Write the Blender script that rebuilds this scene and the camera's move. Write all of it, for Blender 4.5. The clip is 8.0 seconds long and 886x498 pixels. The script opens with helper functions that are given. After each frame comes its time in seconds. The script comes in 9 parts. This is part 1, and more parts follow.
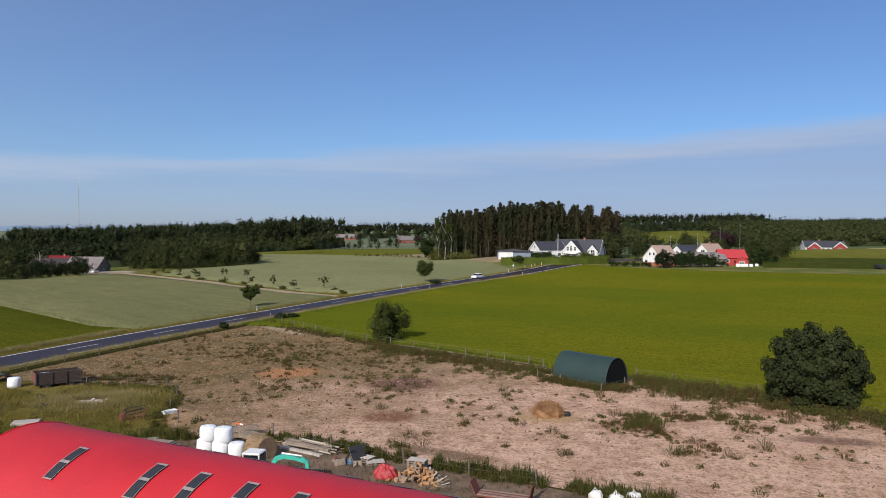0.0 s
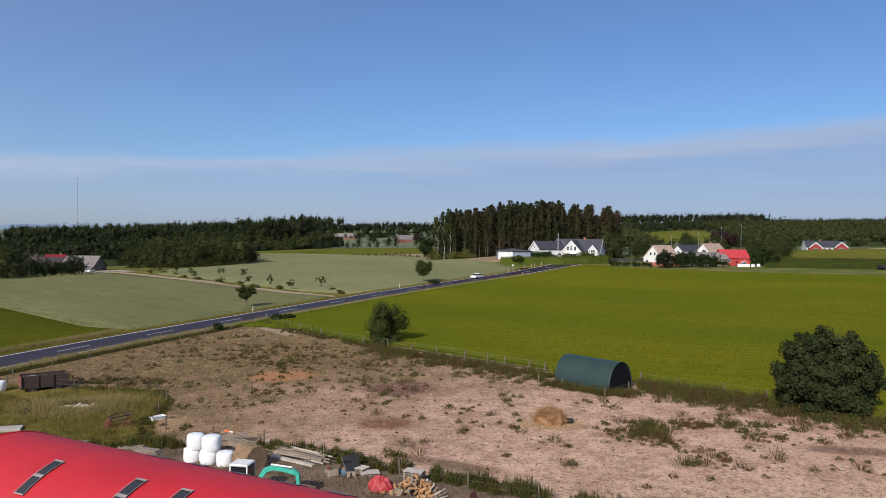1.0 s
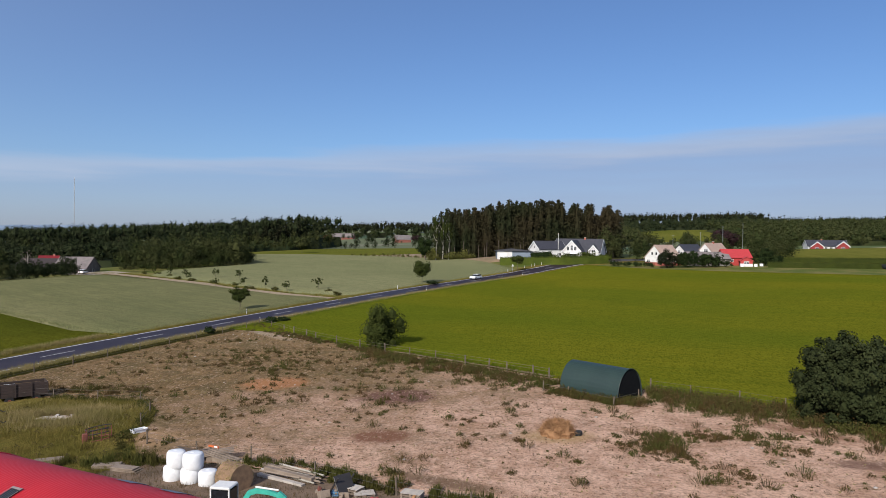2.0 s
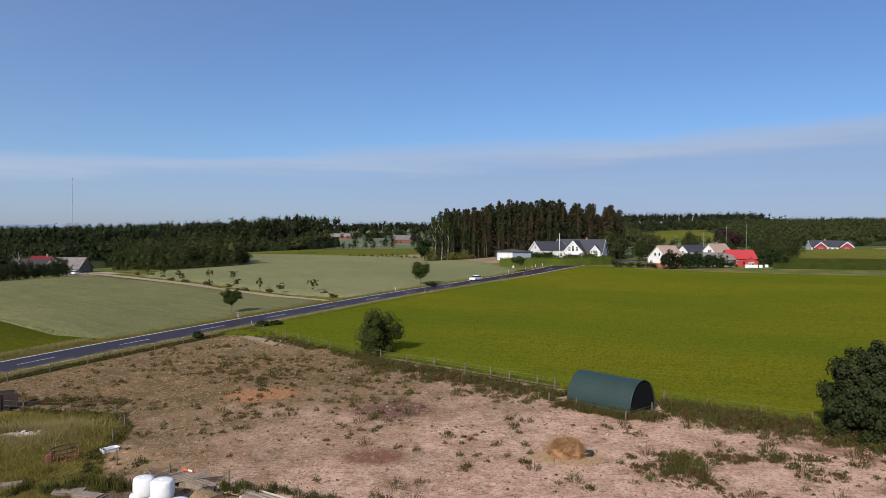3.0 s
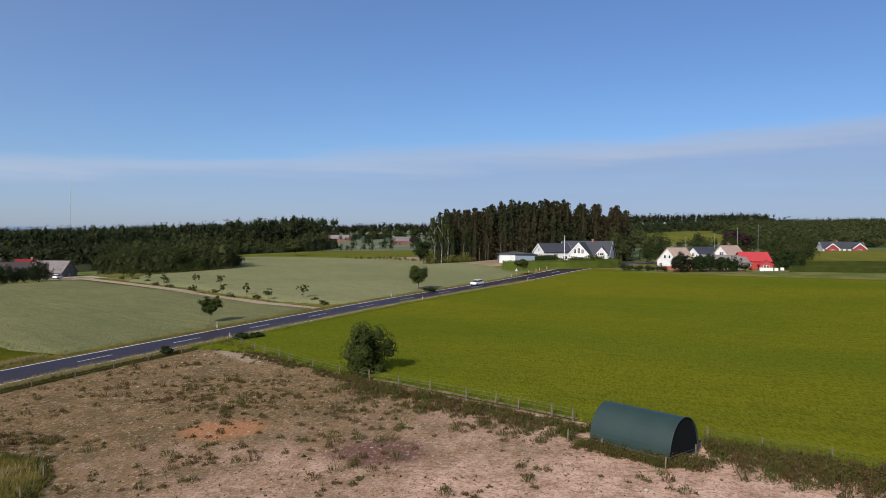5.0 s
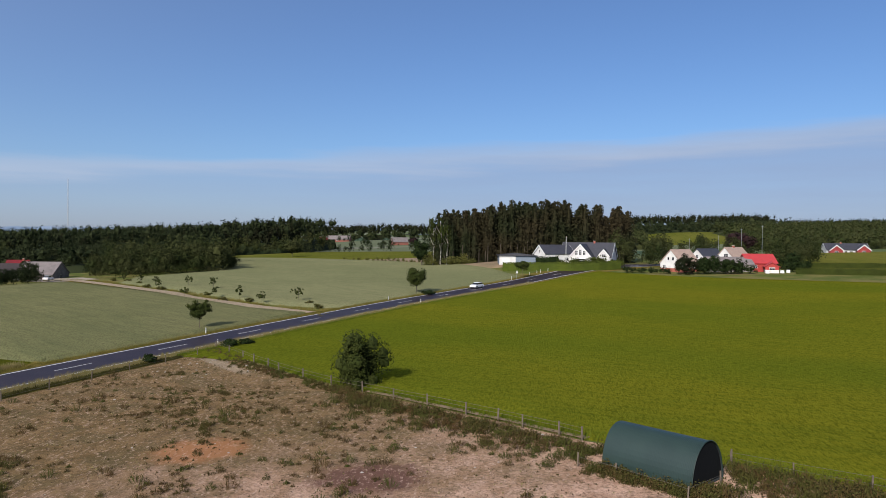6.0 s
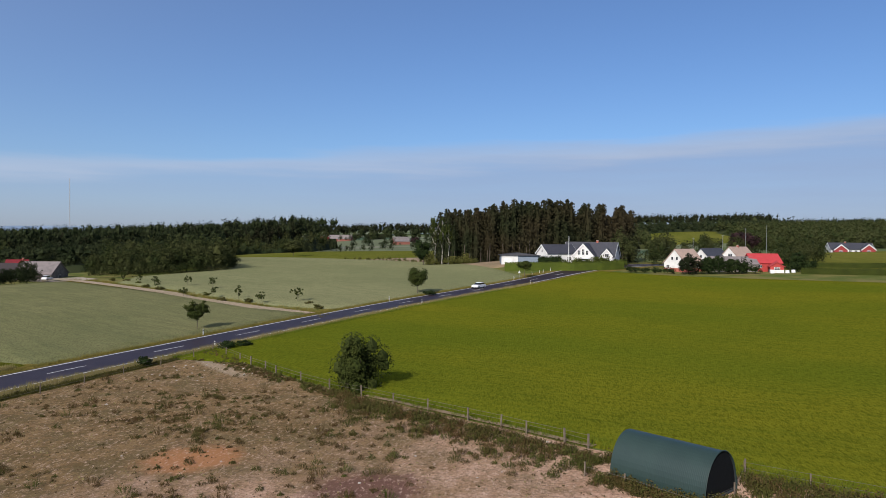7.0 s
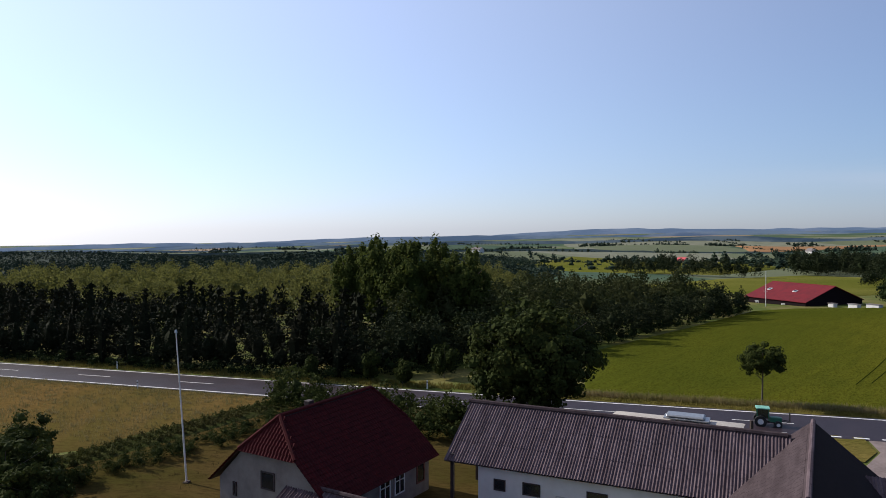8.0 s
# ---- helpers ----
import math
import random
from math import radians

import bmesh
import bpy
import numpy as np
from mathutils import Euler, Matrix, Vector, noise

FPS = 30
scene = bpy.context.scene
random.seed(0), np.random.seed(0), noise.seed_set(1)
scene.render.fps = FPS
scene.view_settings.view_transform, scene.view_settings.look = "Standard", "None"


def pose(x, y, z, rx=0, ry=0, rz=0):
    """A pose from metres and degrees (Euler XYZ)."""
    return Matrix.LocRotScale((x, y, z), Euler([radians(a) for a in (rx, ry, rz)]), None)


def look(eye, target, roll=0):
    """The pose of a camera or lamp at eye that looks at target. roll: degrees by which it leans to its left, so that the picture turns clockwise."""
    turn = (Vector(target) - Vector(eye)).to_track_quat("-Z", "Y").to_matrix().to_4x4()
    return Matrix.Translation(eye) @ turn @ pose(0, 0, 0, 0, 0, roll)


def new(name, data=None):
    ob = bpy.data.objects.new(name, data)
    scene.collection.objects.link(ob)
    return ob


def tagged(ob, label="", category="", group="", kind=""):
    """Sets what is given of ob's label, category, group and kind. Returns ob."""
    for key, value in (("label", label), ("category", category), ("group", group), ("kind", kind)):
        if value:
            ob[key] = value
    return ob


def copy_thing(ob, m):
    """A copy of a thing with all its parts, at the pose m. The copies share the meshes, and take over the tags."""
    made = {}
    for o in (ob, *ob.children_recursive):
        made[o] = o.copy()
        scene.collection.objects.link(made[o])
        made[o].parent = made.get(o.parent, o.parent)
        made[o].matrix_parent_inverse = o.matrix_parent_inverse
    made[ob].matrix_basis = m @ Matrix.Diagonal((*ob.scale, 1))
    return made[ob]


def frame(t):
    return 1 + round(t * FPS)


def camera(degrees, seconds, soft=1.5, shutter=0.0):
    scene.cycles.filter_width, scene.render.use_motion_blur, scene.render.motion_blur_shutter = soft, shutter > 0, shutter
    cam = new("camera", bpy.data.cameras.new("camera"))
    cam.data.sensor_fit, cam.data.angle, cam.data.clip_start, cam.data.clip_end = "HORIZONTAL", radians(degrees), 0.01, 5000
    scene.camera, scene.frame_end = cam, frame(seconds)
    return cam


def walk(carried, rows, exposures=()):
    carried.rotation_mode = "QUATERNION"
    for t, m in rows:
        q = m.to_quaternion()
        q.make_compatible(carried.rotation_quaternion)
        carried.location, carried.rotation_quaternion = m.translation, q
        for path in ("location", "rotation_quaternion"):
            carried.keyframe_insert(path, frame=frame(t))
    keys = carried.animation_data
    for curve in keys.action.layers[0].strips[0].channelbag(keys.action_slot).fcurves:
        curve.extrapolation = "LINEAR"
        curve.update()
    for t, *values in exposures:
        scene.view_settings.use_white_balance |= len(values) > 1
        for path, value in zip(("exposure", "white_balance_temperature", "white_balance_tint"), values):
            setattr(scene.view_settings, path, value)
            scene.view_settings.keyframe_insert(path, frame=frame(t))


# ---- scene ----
cam = camera(63.8, 8.0, 0.7)
PATH = [
    (0, (2.677, -3.789, 15.401), (2.483, -1.799, 15.368), 0.6),
    (0.5, (2.652, -2.867, 15.424), (2.458, -0.877, 15.389), 0.7),
    (1, (2.525, -1.619, 15.453), (2.333, 0.372, 15.418), 0.7),
    (1.5, (2.306, 0.005, 15.449), (2.117, 1.996, 15.414), 0.6),
    (3, (1.712, 6.45, 15.593), (1.527, 8.441, 15.558), 0.6),
    (3.5, (1.567, 9.102, 15.615), (1.381, 11.093, 15.581), 0.6),
    (4, (1.378, 11.843, 15.642), (1.194, 13.834, 15.608), 0.5),
    (4.5, (1.222, 14.642, 15.697), (1.035, 16.633, 15.664), 0.5),
    (6, (0.634, 22.165, 16.029), (0.45, 24.156, 15.999), 0.6),
    (6.5, (0.646, 23.489, 16.038), (0.465, 25.481, 16.006), 0.5),
    (7, (0.503, 24.118, 16.1), (0.314, 26.109, 16.068), 0.6),
    (7.1, (0.409, 24.201, 16.103), (0.082, 26.174, 16.069), 0.5),
    (7.2, (0.288, 24.265, 16.102), (-0.299, 26.177, 16.066), 0.5),
    (7.3, (0.167, 24.336, 16.097), (-0.725, 26.125, 16.06), 0.2),
    (7.4, (0.059, 24.435, 16.085), (-1.128, 26.044, 16.046), 0.2),
    (7.5, (-0.05, 24.555, 16.075), (-1.501, 25.93, 16.034), 0.2),
    (7.6, (-0.148, 24.683, 16.057), (-1.819, 25.78, 16.014), 0.1),
    (7.7, (-0.262, 24.782, 16.036), (-2.101, 25.567, 15.991), -0.0),
    (7.8, (-0.414, 24.843, 16.022), (-2.363, 25.29, 15.974), 0.0),
    (7.9, (-0.606, 24.914, 16.016), (-2.603, 25.009, 15.964), 0.1),
    (8, (-0.81, 25.002, 16.012), (-2.791, 24.737, 15.958), -0.0),
]
walk(cam, [(t, look(eye, target, roll)) for t, eye, target, roll in PATH], [(0, 0.2), (8, 0.2)])
from mathutils.geometry import delaunay_2d_cdt

# ---------------------------------------------------------------- world and sun
SUN_EL, SUN_DIR = radians(31), (-0.36, -0.93)
SUN_AZ = math.atan2(SUN_DIR[0], SUN_DIR[1])
world = bpy.data.worlds.new("sky")
scene.world = world
world.use_nodes = True
wn, wl = world.node_tree.nodes, world.node_tree.links
sky = wn.new("ShaderNodeTexSky")
sky.sky_type, sky.sun_disc = "NISHITA", False
sky.sun_elevation, sky.sun_rotation = SUN_EL, SUN_AZ
sky.altitude, sky.air_density, sky.dust_density, sky.ozone_density = 60, 1.0, 0.5, 3.0
wback = wn["Background"]
wback.inputs["Strength"].default_value = 0.0717
wtc = wn.new("ShaderNodeTexCoord")
wsep = wn.new("ShaderNodeSeparateXYZ")
wl.new(wtc.outputs["Generated"], wsep.inputs[0])


def wmath(op, a, b=0.0, c=None):
    n = wn.new("ShaderNodeMath")
    n.operation = op
    for i, v in enumerate((a, b) if c is None else (a, b, c)):
        if isinstance(v, (int, float)):
            n.inputs[i].default_value = v
        else:
            wl.new(v, n.inputs[i])
    return n.outputs[0]


# thin veil of high cloud: a streaky band low over the northern horizon
wmap = wn.new("ShaderNodeMapping")
wmap.inputs["Scale"].default_value = (2.0, 2.0, 22.0)
wmap.inputs["Rotation"].default_value = (radians(1.5), radians(-2.5), 0)
wl.new(wtc.outputs["Generated"], wmap.inputs[0])
wnoise = wn.new("ShaderNodeTexNoise")
wnoise.inputs["Scale"].default_value, wnoise.inputs["Detail"].default_value, wnoise.inputs["Roughness"].default_value = 1.6, 6.0, 0.55
wl.new(wmap.outputs[0], wnoise.inputs["Vector"])
tilt = wmath("ADD", wsep.outputs["Z"], wmath("MULTIPLY", wsep.outputs["X"], -0.05))
wob = wmath("MULTIPLY", wmath("SUBTRACT", wnoise.outputs["Fac"], 0.5), 0.05)
hgt = wmath("ADD", tilt, wob)
edge = wn.new("ShaderNodeMapRange")
edge.interpolation_type = "SMOOTHSTEP"
for i, v in zip((1, 2, 3, 4), (0.108, 0.132, 1.0, 0.0)):
    edge.inputs[i].default_value = v
wl.new(hgt, edge.inputs[0])
north = wn.new("ShaderNodeMapRange")
north.interpolation_type = "SMOOTHSTEP"
for i, v in zip((1, 2, 3, 4), (0.15, 0.75, 0.0, 1.0)):
    north.inputs[i].default_value = v
wl.new(wsep.outputs["Y"], north.inputs[0])
fade = wn.new("ShaderNodeMapRange")
for i, v in zip((1, 2, 3, 4), (-0.65, 0.1, 0.45, 1.0)):
    fade.inputs[i].default_value = v
wl.new(wsep.outputs["X"], fade.inputs[0])
veil = wmath("MULTIPLY", wmath("MULTIPLY", edge.outputs[0], wmath("MULTIPLY", north.outputs[0], fade.outputs[0])), wmath("MULTIPLY_ADD", wnoise.outputs["Fac"], 0.35, 0.40))
wmix = wn.new("ShaderNodeMix")
wmix.data_type = "RGBA"
wmix.inputs["B"].default_value = (3.5, 4.1, 5.9, 1)
wl.new(veil, wmix.inputs["Factor"])
wtint = wn.new("ShaderNodeMix")
wtint.data_type, wtint.blend_type = "RGBA", "MULTIPLY"
wtint.inputs["Factor"].default_value = 1.0
wtint.inputs["B"].default_value = (0.76, 0.955, 1.27, 1)
wl.new(sky.outputs["Color"], wtint.inputs["A"])
wl.new(wtint.outputs["Result"], wmix.inputs["A"])
crest = wn.new("ShaderNodeMapRange")
crest.interpolation_type = "SMOOTHSTEP"
for i, v in zip((1, 2, 3, 4), (0.022, 0.0, 0.0, 1.0)):
    crest.inputs[i].default_value = v
wl.new(wmath("ABSOLUTE", wmath("SUBTRACT", hgt, 0.112)), crest.inputs[0])
wstreak = wmath("MULTIPLY", wmath("MULTIPLY", crest.outputs[0], north.outputs[0]), wmath("MULTIPLY", wnoise.outputs["Fac"], 0.50))
# summer haze, brighter towards the sun
wdot = wn.new("ShaderNodeVectorMath")
wdot.operation = "DOT_PRODUCT"
wl.new(wtc.outputs["Generated"], wdot.inputs[0])
wdot.inputs[1].default_value = (SUN_DIR[0] * math.cos(SUN_EL), SUN_DIR[1] * math.cos(SUN_EL), math.sin(SUN_EL))
glow = wmath("POWER", wmath("MULTIPLY_ADD", wdot.outputs["Value"], 0.5, 0.5), 2.1)
wglow = wn.new("ShaderNodeMix")
wglow.data_type, wglow.blend_type = "RGBA", "ADD"
wglow.inputs["B"].default_value = (7.2, 7.3, 8.0, 1)
wl.new(glow, wglow.inputs["Factor"])
wcrest = wn.new("ShaderNodeMix")
wcrest.data_type = "RGBA"
wcrest.inputs["B"].default_value = (7.5, 7.9, 8.6, 1)
wl.new(wstreak, wcrest.inputs["Factor"])
wl.new(wmix.outputs["Result"], wcrest.inputs["A"])
wl.new(wcrest.outputs["Result"], wglow.inputs["A"])
# bluer, cleaner air close to the horizon
low = wn.new("ShaderNodeMapRange")
low.interpolation_type = "SMOOTHSTEP"
for i, v in zip((1, 2, 3, 4), (0.0, 0.16, 1.0, 0.0)):
    low.inputs[i].default_value = v
wl.new(wsep.outputs["Z"], low.inputs[0])
wlow = wn.new("ShaderNodeMix")
wlow.data_type, wlow.blend_type = "RGBA", "MULTIPLY"
wlow.inputs["B"].default_value = (1.0, 0.97, 1.05, 1)
wl.new(low.outputs[0], wlow.inputs["Factor"])
wl.new(wglow.outputs["Result"], wlow.inputs["A"])
wl.new(wlow.outputs["Result"], wback.inputs["Color"])

sun = new("sun", bpy.data.lights.new("sun", "SUN"))
sun.data.energy, sun.data.angle, sun.data.color = 5.0, radians(0.5), (1.0, 0.93, 0.82)
sd = Vector((SUN_DIR[0] * math.cos(SUN_EL), SUN_DIR[1] * math.cos(SUN_EL), math.sin(SUN_EL)))
sun.matrix_world = look(sd * 300, (0, 0, 0))


# ---------------------------------------------------------------- materials
TONE = 0.84  # one scale for all paints and soils


class Nodes:
    """Short cuts to build one node material."""

    def __init__(self, name, rough=0.8, metal=0.0, spec=0.5):
        self.m = bpy.data.materials.new(name)
        self.m.use_nodes = True
        self.t = self.m.node_tree
        self.bsdf = self.t.nodes["Principled BSDF"]
        self.bsdf.inputs["Roughness"].default_value = rough
        self.bsdf.inputs["Metallic"].default_value = metal
        self.bsdf.inputs["Specular IOR Level"].default_value = spec
        self.geo = self.t.nodes.new("ShaderNodeNewGeometry")
        self.tc = self.t.nodes.new("ShaderNodeTexCoord")
        self.oi = self.t.nodes.new("ShaderNodeObjectInfo")

    def put(self, socket, v):
        if isinstance(v, (int, float)):
            socket.default_value = v
        elif isinstance(v, (tuple, list)):
            socket.default_value = (*(k * TONE for k in v), 1) if len(v) == 3 and len(socket.default_value) == 4 else v
        else:
            self.t.links.new(v, socket)

    def math(self, op, a, b=0.0, clamp=False):
        n = self.t.nodes.new("ShaderNodeMath")
        n.operation, n.use_clamp = op, clamp
        self.put(n.inputs[0], a), self.put(n.inputs[1], b)
        return n.outputs[0]

    def mix(self, f, a, b):
        n = self.t.nodes.new("ShaderNodeMix")
        n.data_type = "RGBA"
        self.put(n.inputs["Factor"], f), self.put(n.inputs["A"], a), self.put(n.inputs["B"], b)
        return n.outputs["Result"]

    def step(self, v, a, b, lo=0.0, hi=1.0):
        n = self.t.nodes.new("ShaderNodeMapRange")
        n.interpolation_type = "SMOOTHSTEP"
        for i, k in enumerate((v, a, b, lo, hi)):
            self.put(n.inputs[i], k)
        return n.outputs[0]

    def where(self, world=True, scale=(1, 1, 1), turn=0.0):
        n = self.t.nodes.new("ShaderNodeMapping")
        n.vector_type = "TEXTURE"
        n.inputs["Scale"].default_value = [1 / max(k, 1e-5) for k in scale]
        n.inputs["Rotation"].default_value = (0, 0, radians(turn))
        self.t.links.new(self.geo.outputs["Position"] if world else self.tc.outputs["Object"], n.inputs[0])
        return n.outputs[0]

    def noise(self, scale, detail=3.0, rough=0.55, vec=None):
        n = self.t.nodes.new("ShaderNodeTexNoise")
        n.inputs["Scale"].default_value, n.inputs["Detail"].default_value, n.inputs["Roughness"].default_value = scale, detail, rough
        self.put(n.inputs["Vector"], vec if vec is not None else self.geo.outputs["Position"])
        return n.outputs["Fac"]

    def cells(self, scale, vec, out="Color"):
        n = self.t.nodes.new("ShaderNodeTexVoronoi")
        n.inputs["Scale"].default_value = scale
        self.put(n.inputs["Vector"], vec)
        return n.outputs[out]

    def bump(self, height, dist=0.02, strength=0.6):
        n = self.t.nodes.new("ShaderNodeBump")
        n.inputs["Strength"].default_value, n.inputs["Distance"].default_value = strength, dist
        self.put(n.inputs["Height"], height)
        self.t.links.new(n.outputs[0], self.bsdf.inputs["Normal"])

    def colour(self, c):
        self.put(self.bsdf.inputs["Base Color"], c)
        return self.m


def plain(name, a, b=None, rough=0.6, metal=0.0, scale=3.0, grain=40.0, bump=0.003, spec=0.5, world=False):
    """A painted or cast surface: two tones mixed at a coarse and a fine scale, and a fine relief."""
    n = Nodes(name, rough, metal, spec)
    b = b or tuple(v * 0.7 for v in a)
    v = n.where(world)
    coarse, fine = n.noise(scale, 4, 0.6, v), n.noise(grain, 2, 0.5, v)
    f = n.step(n.math("ADD", n.math("MULTIPLY", coarse, 0.75), n.math("MULTIPLY", fine, 0.25)), 0.35, 0.68)
    f = n.math("ADD", f, n.math("MULTIPLY", n.math("SUBTRACT", n.oi.outputs["Random"], 0.5), 0.3), True)
    n.bump(n.math("ADD", fine, coarse), bump)
    n.put(n.bsdf.inputs["Roughness"], n.math("ADD", n.math("MULTIPLY", fine, 0.2), rough - 0.1, True))
    return n.colour(n.mix(f, a, b))


def leafy(name, a, b, c, light=0.25, patch=0.25, rough=0.75):
    """Leaves or blades: a tone of its own for each one, and a slow drift over the plant."""
    n = Nodes(name, 0.9, 0, 0.06)
    own = n.geo.outputs["Random Per Island"]
    drift = n.step(n.noise(patch, 2), 0.35, 0.65)
    col = n.mix(own, a, b)
    col = n.mix(n.math("MULTIPLY", drift, 0.6), col, c)
    n.colour(col)
    tr = n.t.nodes.new("ShaderNodeBsdfTranslucent")
    n.t.links.new(col, tr.inputs[0])
    ms = n.t.nodes.new("ShaderNodeMixShader")
    ms.inputs[0].default_value = light
    n.t.links.new(n.bsdf.outputs[0], ms.inputs[1]), n.t.links.new(tr.outputs[0], ms.inputs[2])
    n.t.links.new(ms.outputs[0], n.t.nodes["Material Output"].inputs[0])
    return n.m


def crop(name, a, b, c, turn, rows=1.2, big=0.02, depth=0.12, grain=0.55, along=0.0):
    """A standing crop: drilled rows, wind-laid streaks, tufted grain and slow change of tone over the field."""
    n = Nodes(name, 1.0, 0, 0.0)
    streak = n.noise(rows, 3, 0.6, n.where(True, (0.10, 1, 1), turn))
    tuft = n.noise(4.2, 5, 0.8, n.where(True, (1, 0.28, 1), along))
    fine = n.noise(9.0, 3, 0.7, n.where(True, (1, 0.3, 1), along))
    slow = n.noise(big, 3, 0.5, n.where(True, (0.35, 1, 1), turn))
    patch = n.noise(big * 5, 4, 0.6)
    col = n.mix(n.step(slow, 0.36, 0.64), a, b)
    col = n.mix(n.math("MULTIPLY", n.step(patch, 0.45, 0.72), 0.28), col, c)
    col = n.mix(n.math("MULTIPLY", n.step(streak, 0.40, 0.66), 0.4), col, c)
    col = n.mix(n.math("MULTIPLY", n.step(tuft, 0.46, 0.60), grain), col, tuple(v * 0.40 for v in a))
    col = n.mix(n.math("MULTIPLY", n.step(fine, 0.52, 0.72), 0.4), col, tuple(v * 1.5 for v in b))
    n.bump(n.math("ADD", n.math("MULTIPLY", fine, 0.5), n.math("ADD", tuft, streak)), depth, 1.0)
    return n.colour(col)


M = {}
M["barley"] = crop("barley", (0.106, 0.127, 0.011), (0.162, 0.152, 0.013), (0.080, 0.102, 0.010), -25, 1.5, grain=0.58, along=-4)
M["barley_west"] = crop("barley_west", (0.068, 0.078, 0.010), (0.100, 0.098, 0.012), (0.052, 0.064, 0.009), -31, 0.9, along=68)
M["rye"] = crop("rye", (0.190, 0.197, 0.096), (0.230, 0.226, 0.114), (0.140, 0.152, 0.077), -39, 0.8, 0.03, along=28)
M["rye_near"] = crop("rye_lodged", (0.158, 0.160, 0.074), (0.198, 0.188, 0.090), (0.098, 0.112, 0.056), -39, 0.8, 0.045, along=28)
M["far_green"] = crop("far_green", (0.112, 0.120, 0.020), (0.158, 0.150, 0.034), (0.088, 0.104, 0.018), 80, 0.3)
M["far_orange"] = crop("far_orange", (0.30, 0.165, 0.085), (0.34, 0.19, 0.10), (0.26, 0.15, 0.08), 20, 0.3)
M["track"] = crop("track_dirt", (0.34, 0.27, 0.19), (0.40, 0.31, 0.22), (0.26, 0.21, 0.13), 40, 1.2)
M["far_straw"] = crop("far_straw", (0.354, 0.3186, 0.177), (0.4012, 0.3422, 0.1888), (0.295, 0.2714, 0.1416), 20, 0.3)
M["dry_meadow"] = crop("dry_meadow", (0.148, 0.094, 0.031), (0.098, 0.078, 0.022), (0.172, 0.106, 0.040), 20, 0.5, 0.06, 0.06)
M["lawn"] = crop("lawn", (0.078, 0.052, 0.019), (0.050, 0.046, 0.012), (0.092, 0.060, 0.024), 70, 0.6, 0.12, 0.03)
M["garden"] = crop("garden", (0.040, 0.050, 0.016), (0.060, 0.066, 0.020), (0.070, 0.056, 0.028), 0, 2.0, 0.3, 0.2)
M["rough_grass"] = crop("rough_grass", (0.130, 0.112, 0.028), (0.200, 0.152, 0.046), (0.088, 0.088, 0.020), 40, 0.8, 0.10, 0.10)


def land():
    """Open land: rough grass close by, and a patchwork of crops over the valley."""
    n = Nodes("land", 0.95, 0, 0.05)
    v = n.where(True, (0.8, 1.5, 0), 24)
    warp = n.noise(0.004, 2, 0.5)
    pick = n.cells(0.0042, v)
    sep = n.t.nodes.new("ShaderNodeSeparateColor")
    n.t.links.new(pick, sep.inputs[0])
    # valley crops in paler, bluer tones, distance haze partly in the colour
    col = n.mix(n.step(sep.outputs[0], 0.30, 0.32), (0.085, 0.112, 0.040), (0.125, 0.140, 0.078))
    col = n.mix(n.step(sep.outputs[1], 0.60, 0.62), col, (0.190, 0.192, 0.135))
    col = n.mix(n.step(sep.outputs[2], 0.95, 0.955), col, (0.30, 0.21, 0.14))
    col = n.mix(n.step(n.math("ADD", sep.outputs[2], n.math("MULTIPLY", warp, 0.1)), 0.24, 0.22), col, (0.052, 0.088, 0.052))
    col = n.mix(n.math("MULTIPLY", n.step(n.noise(0.03, 3), 0.4, 0.65), 0.3), col, (0.080, 0.100, 0.055))
    near = n.mix(n.step(n.noise(0.12, 4), 0.38, 0.62), (0.085, 0.11, 0.022), (0.17, 0.15, 0.05))
    near = n.mix(n.math("MULTIPLY", n.step(n.noise(2.5, 3), 0.45, 0.7), 0.5), near, (0.05, 0.06, 0.015))
    ln = n.t.nodes.new("ShaderNodeVectorMath")
    ln.operation = "LENGTH"
    n.t.links.new(n.geo.outputs["Position"], ln.inputs[0])
    n.bump(n.noise(1.5, 4), 0.1)
    return n.colour(n.mix(n.step(ln.outputs["Value"], 300, 420), near, col))


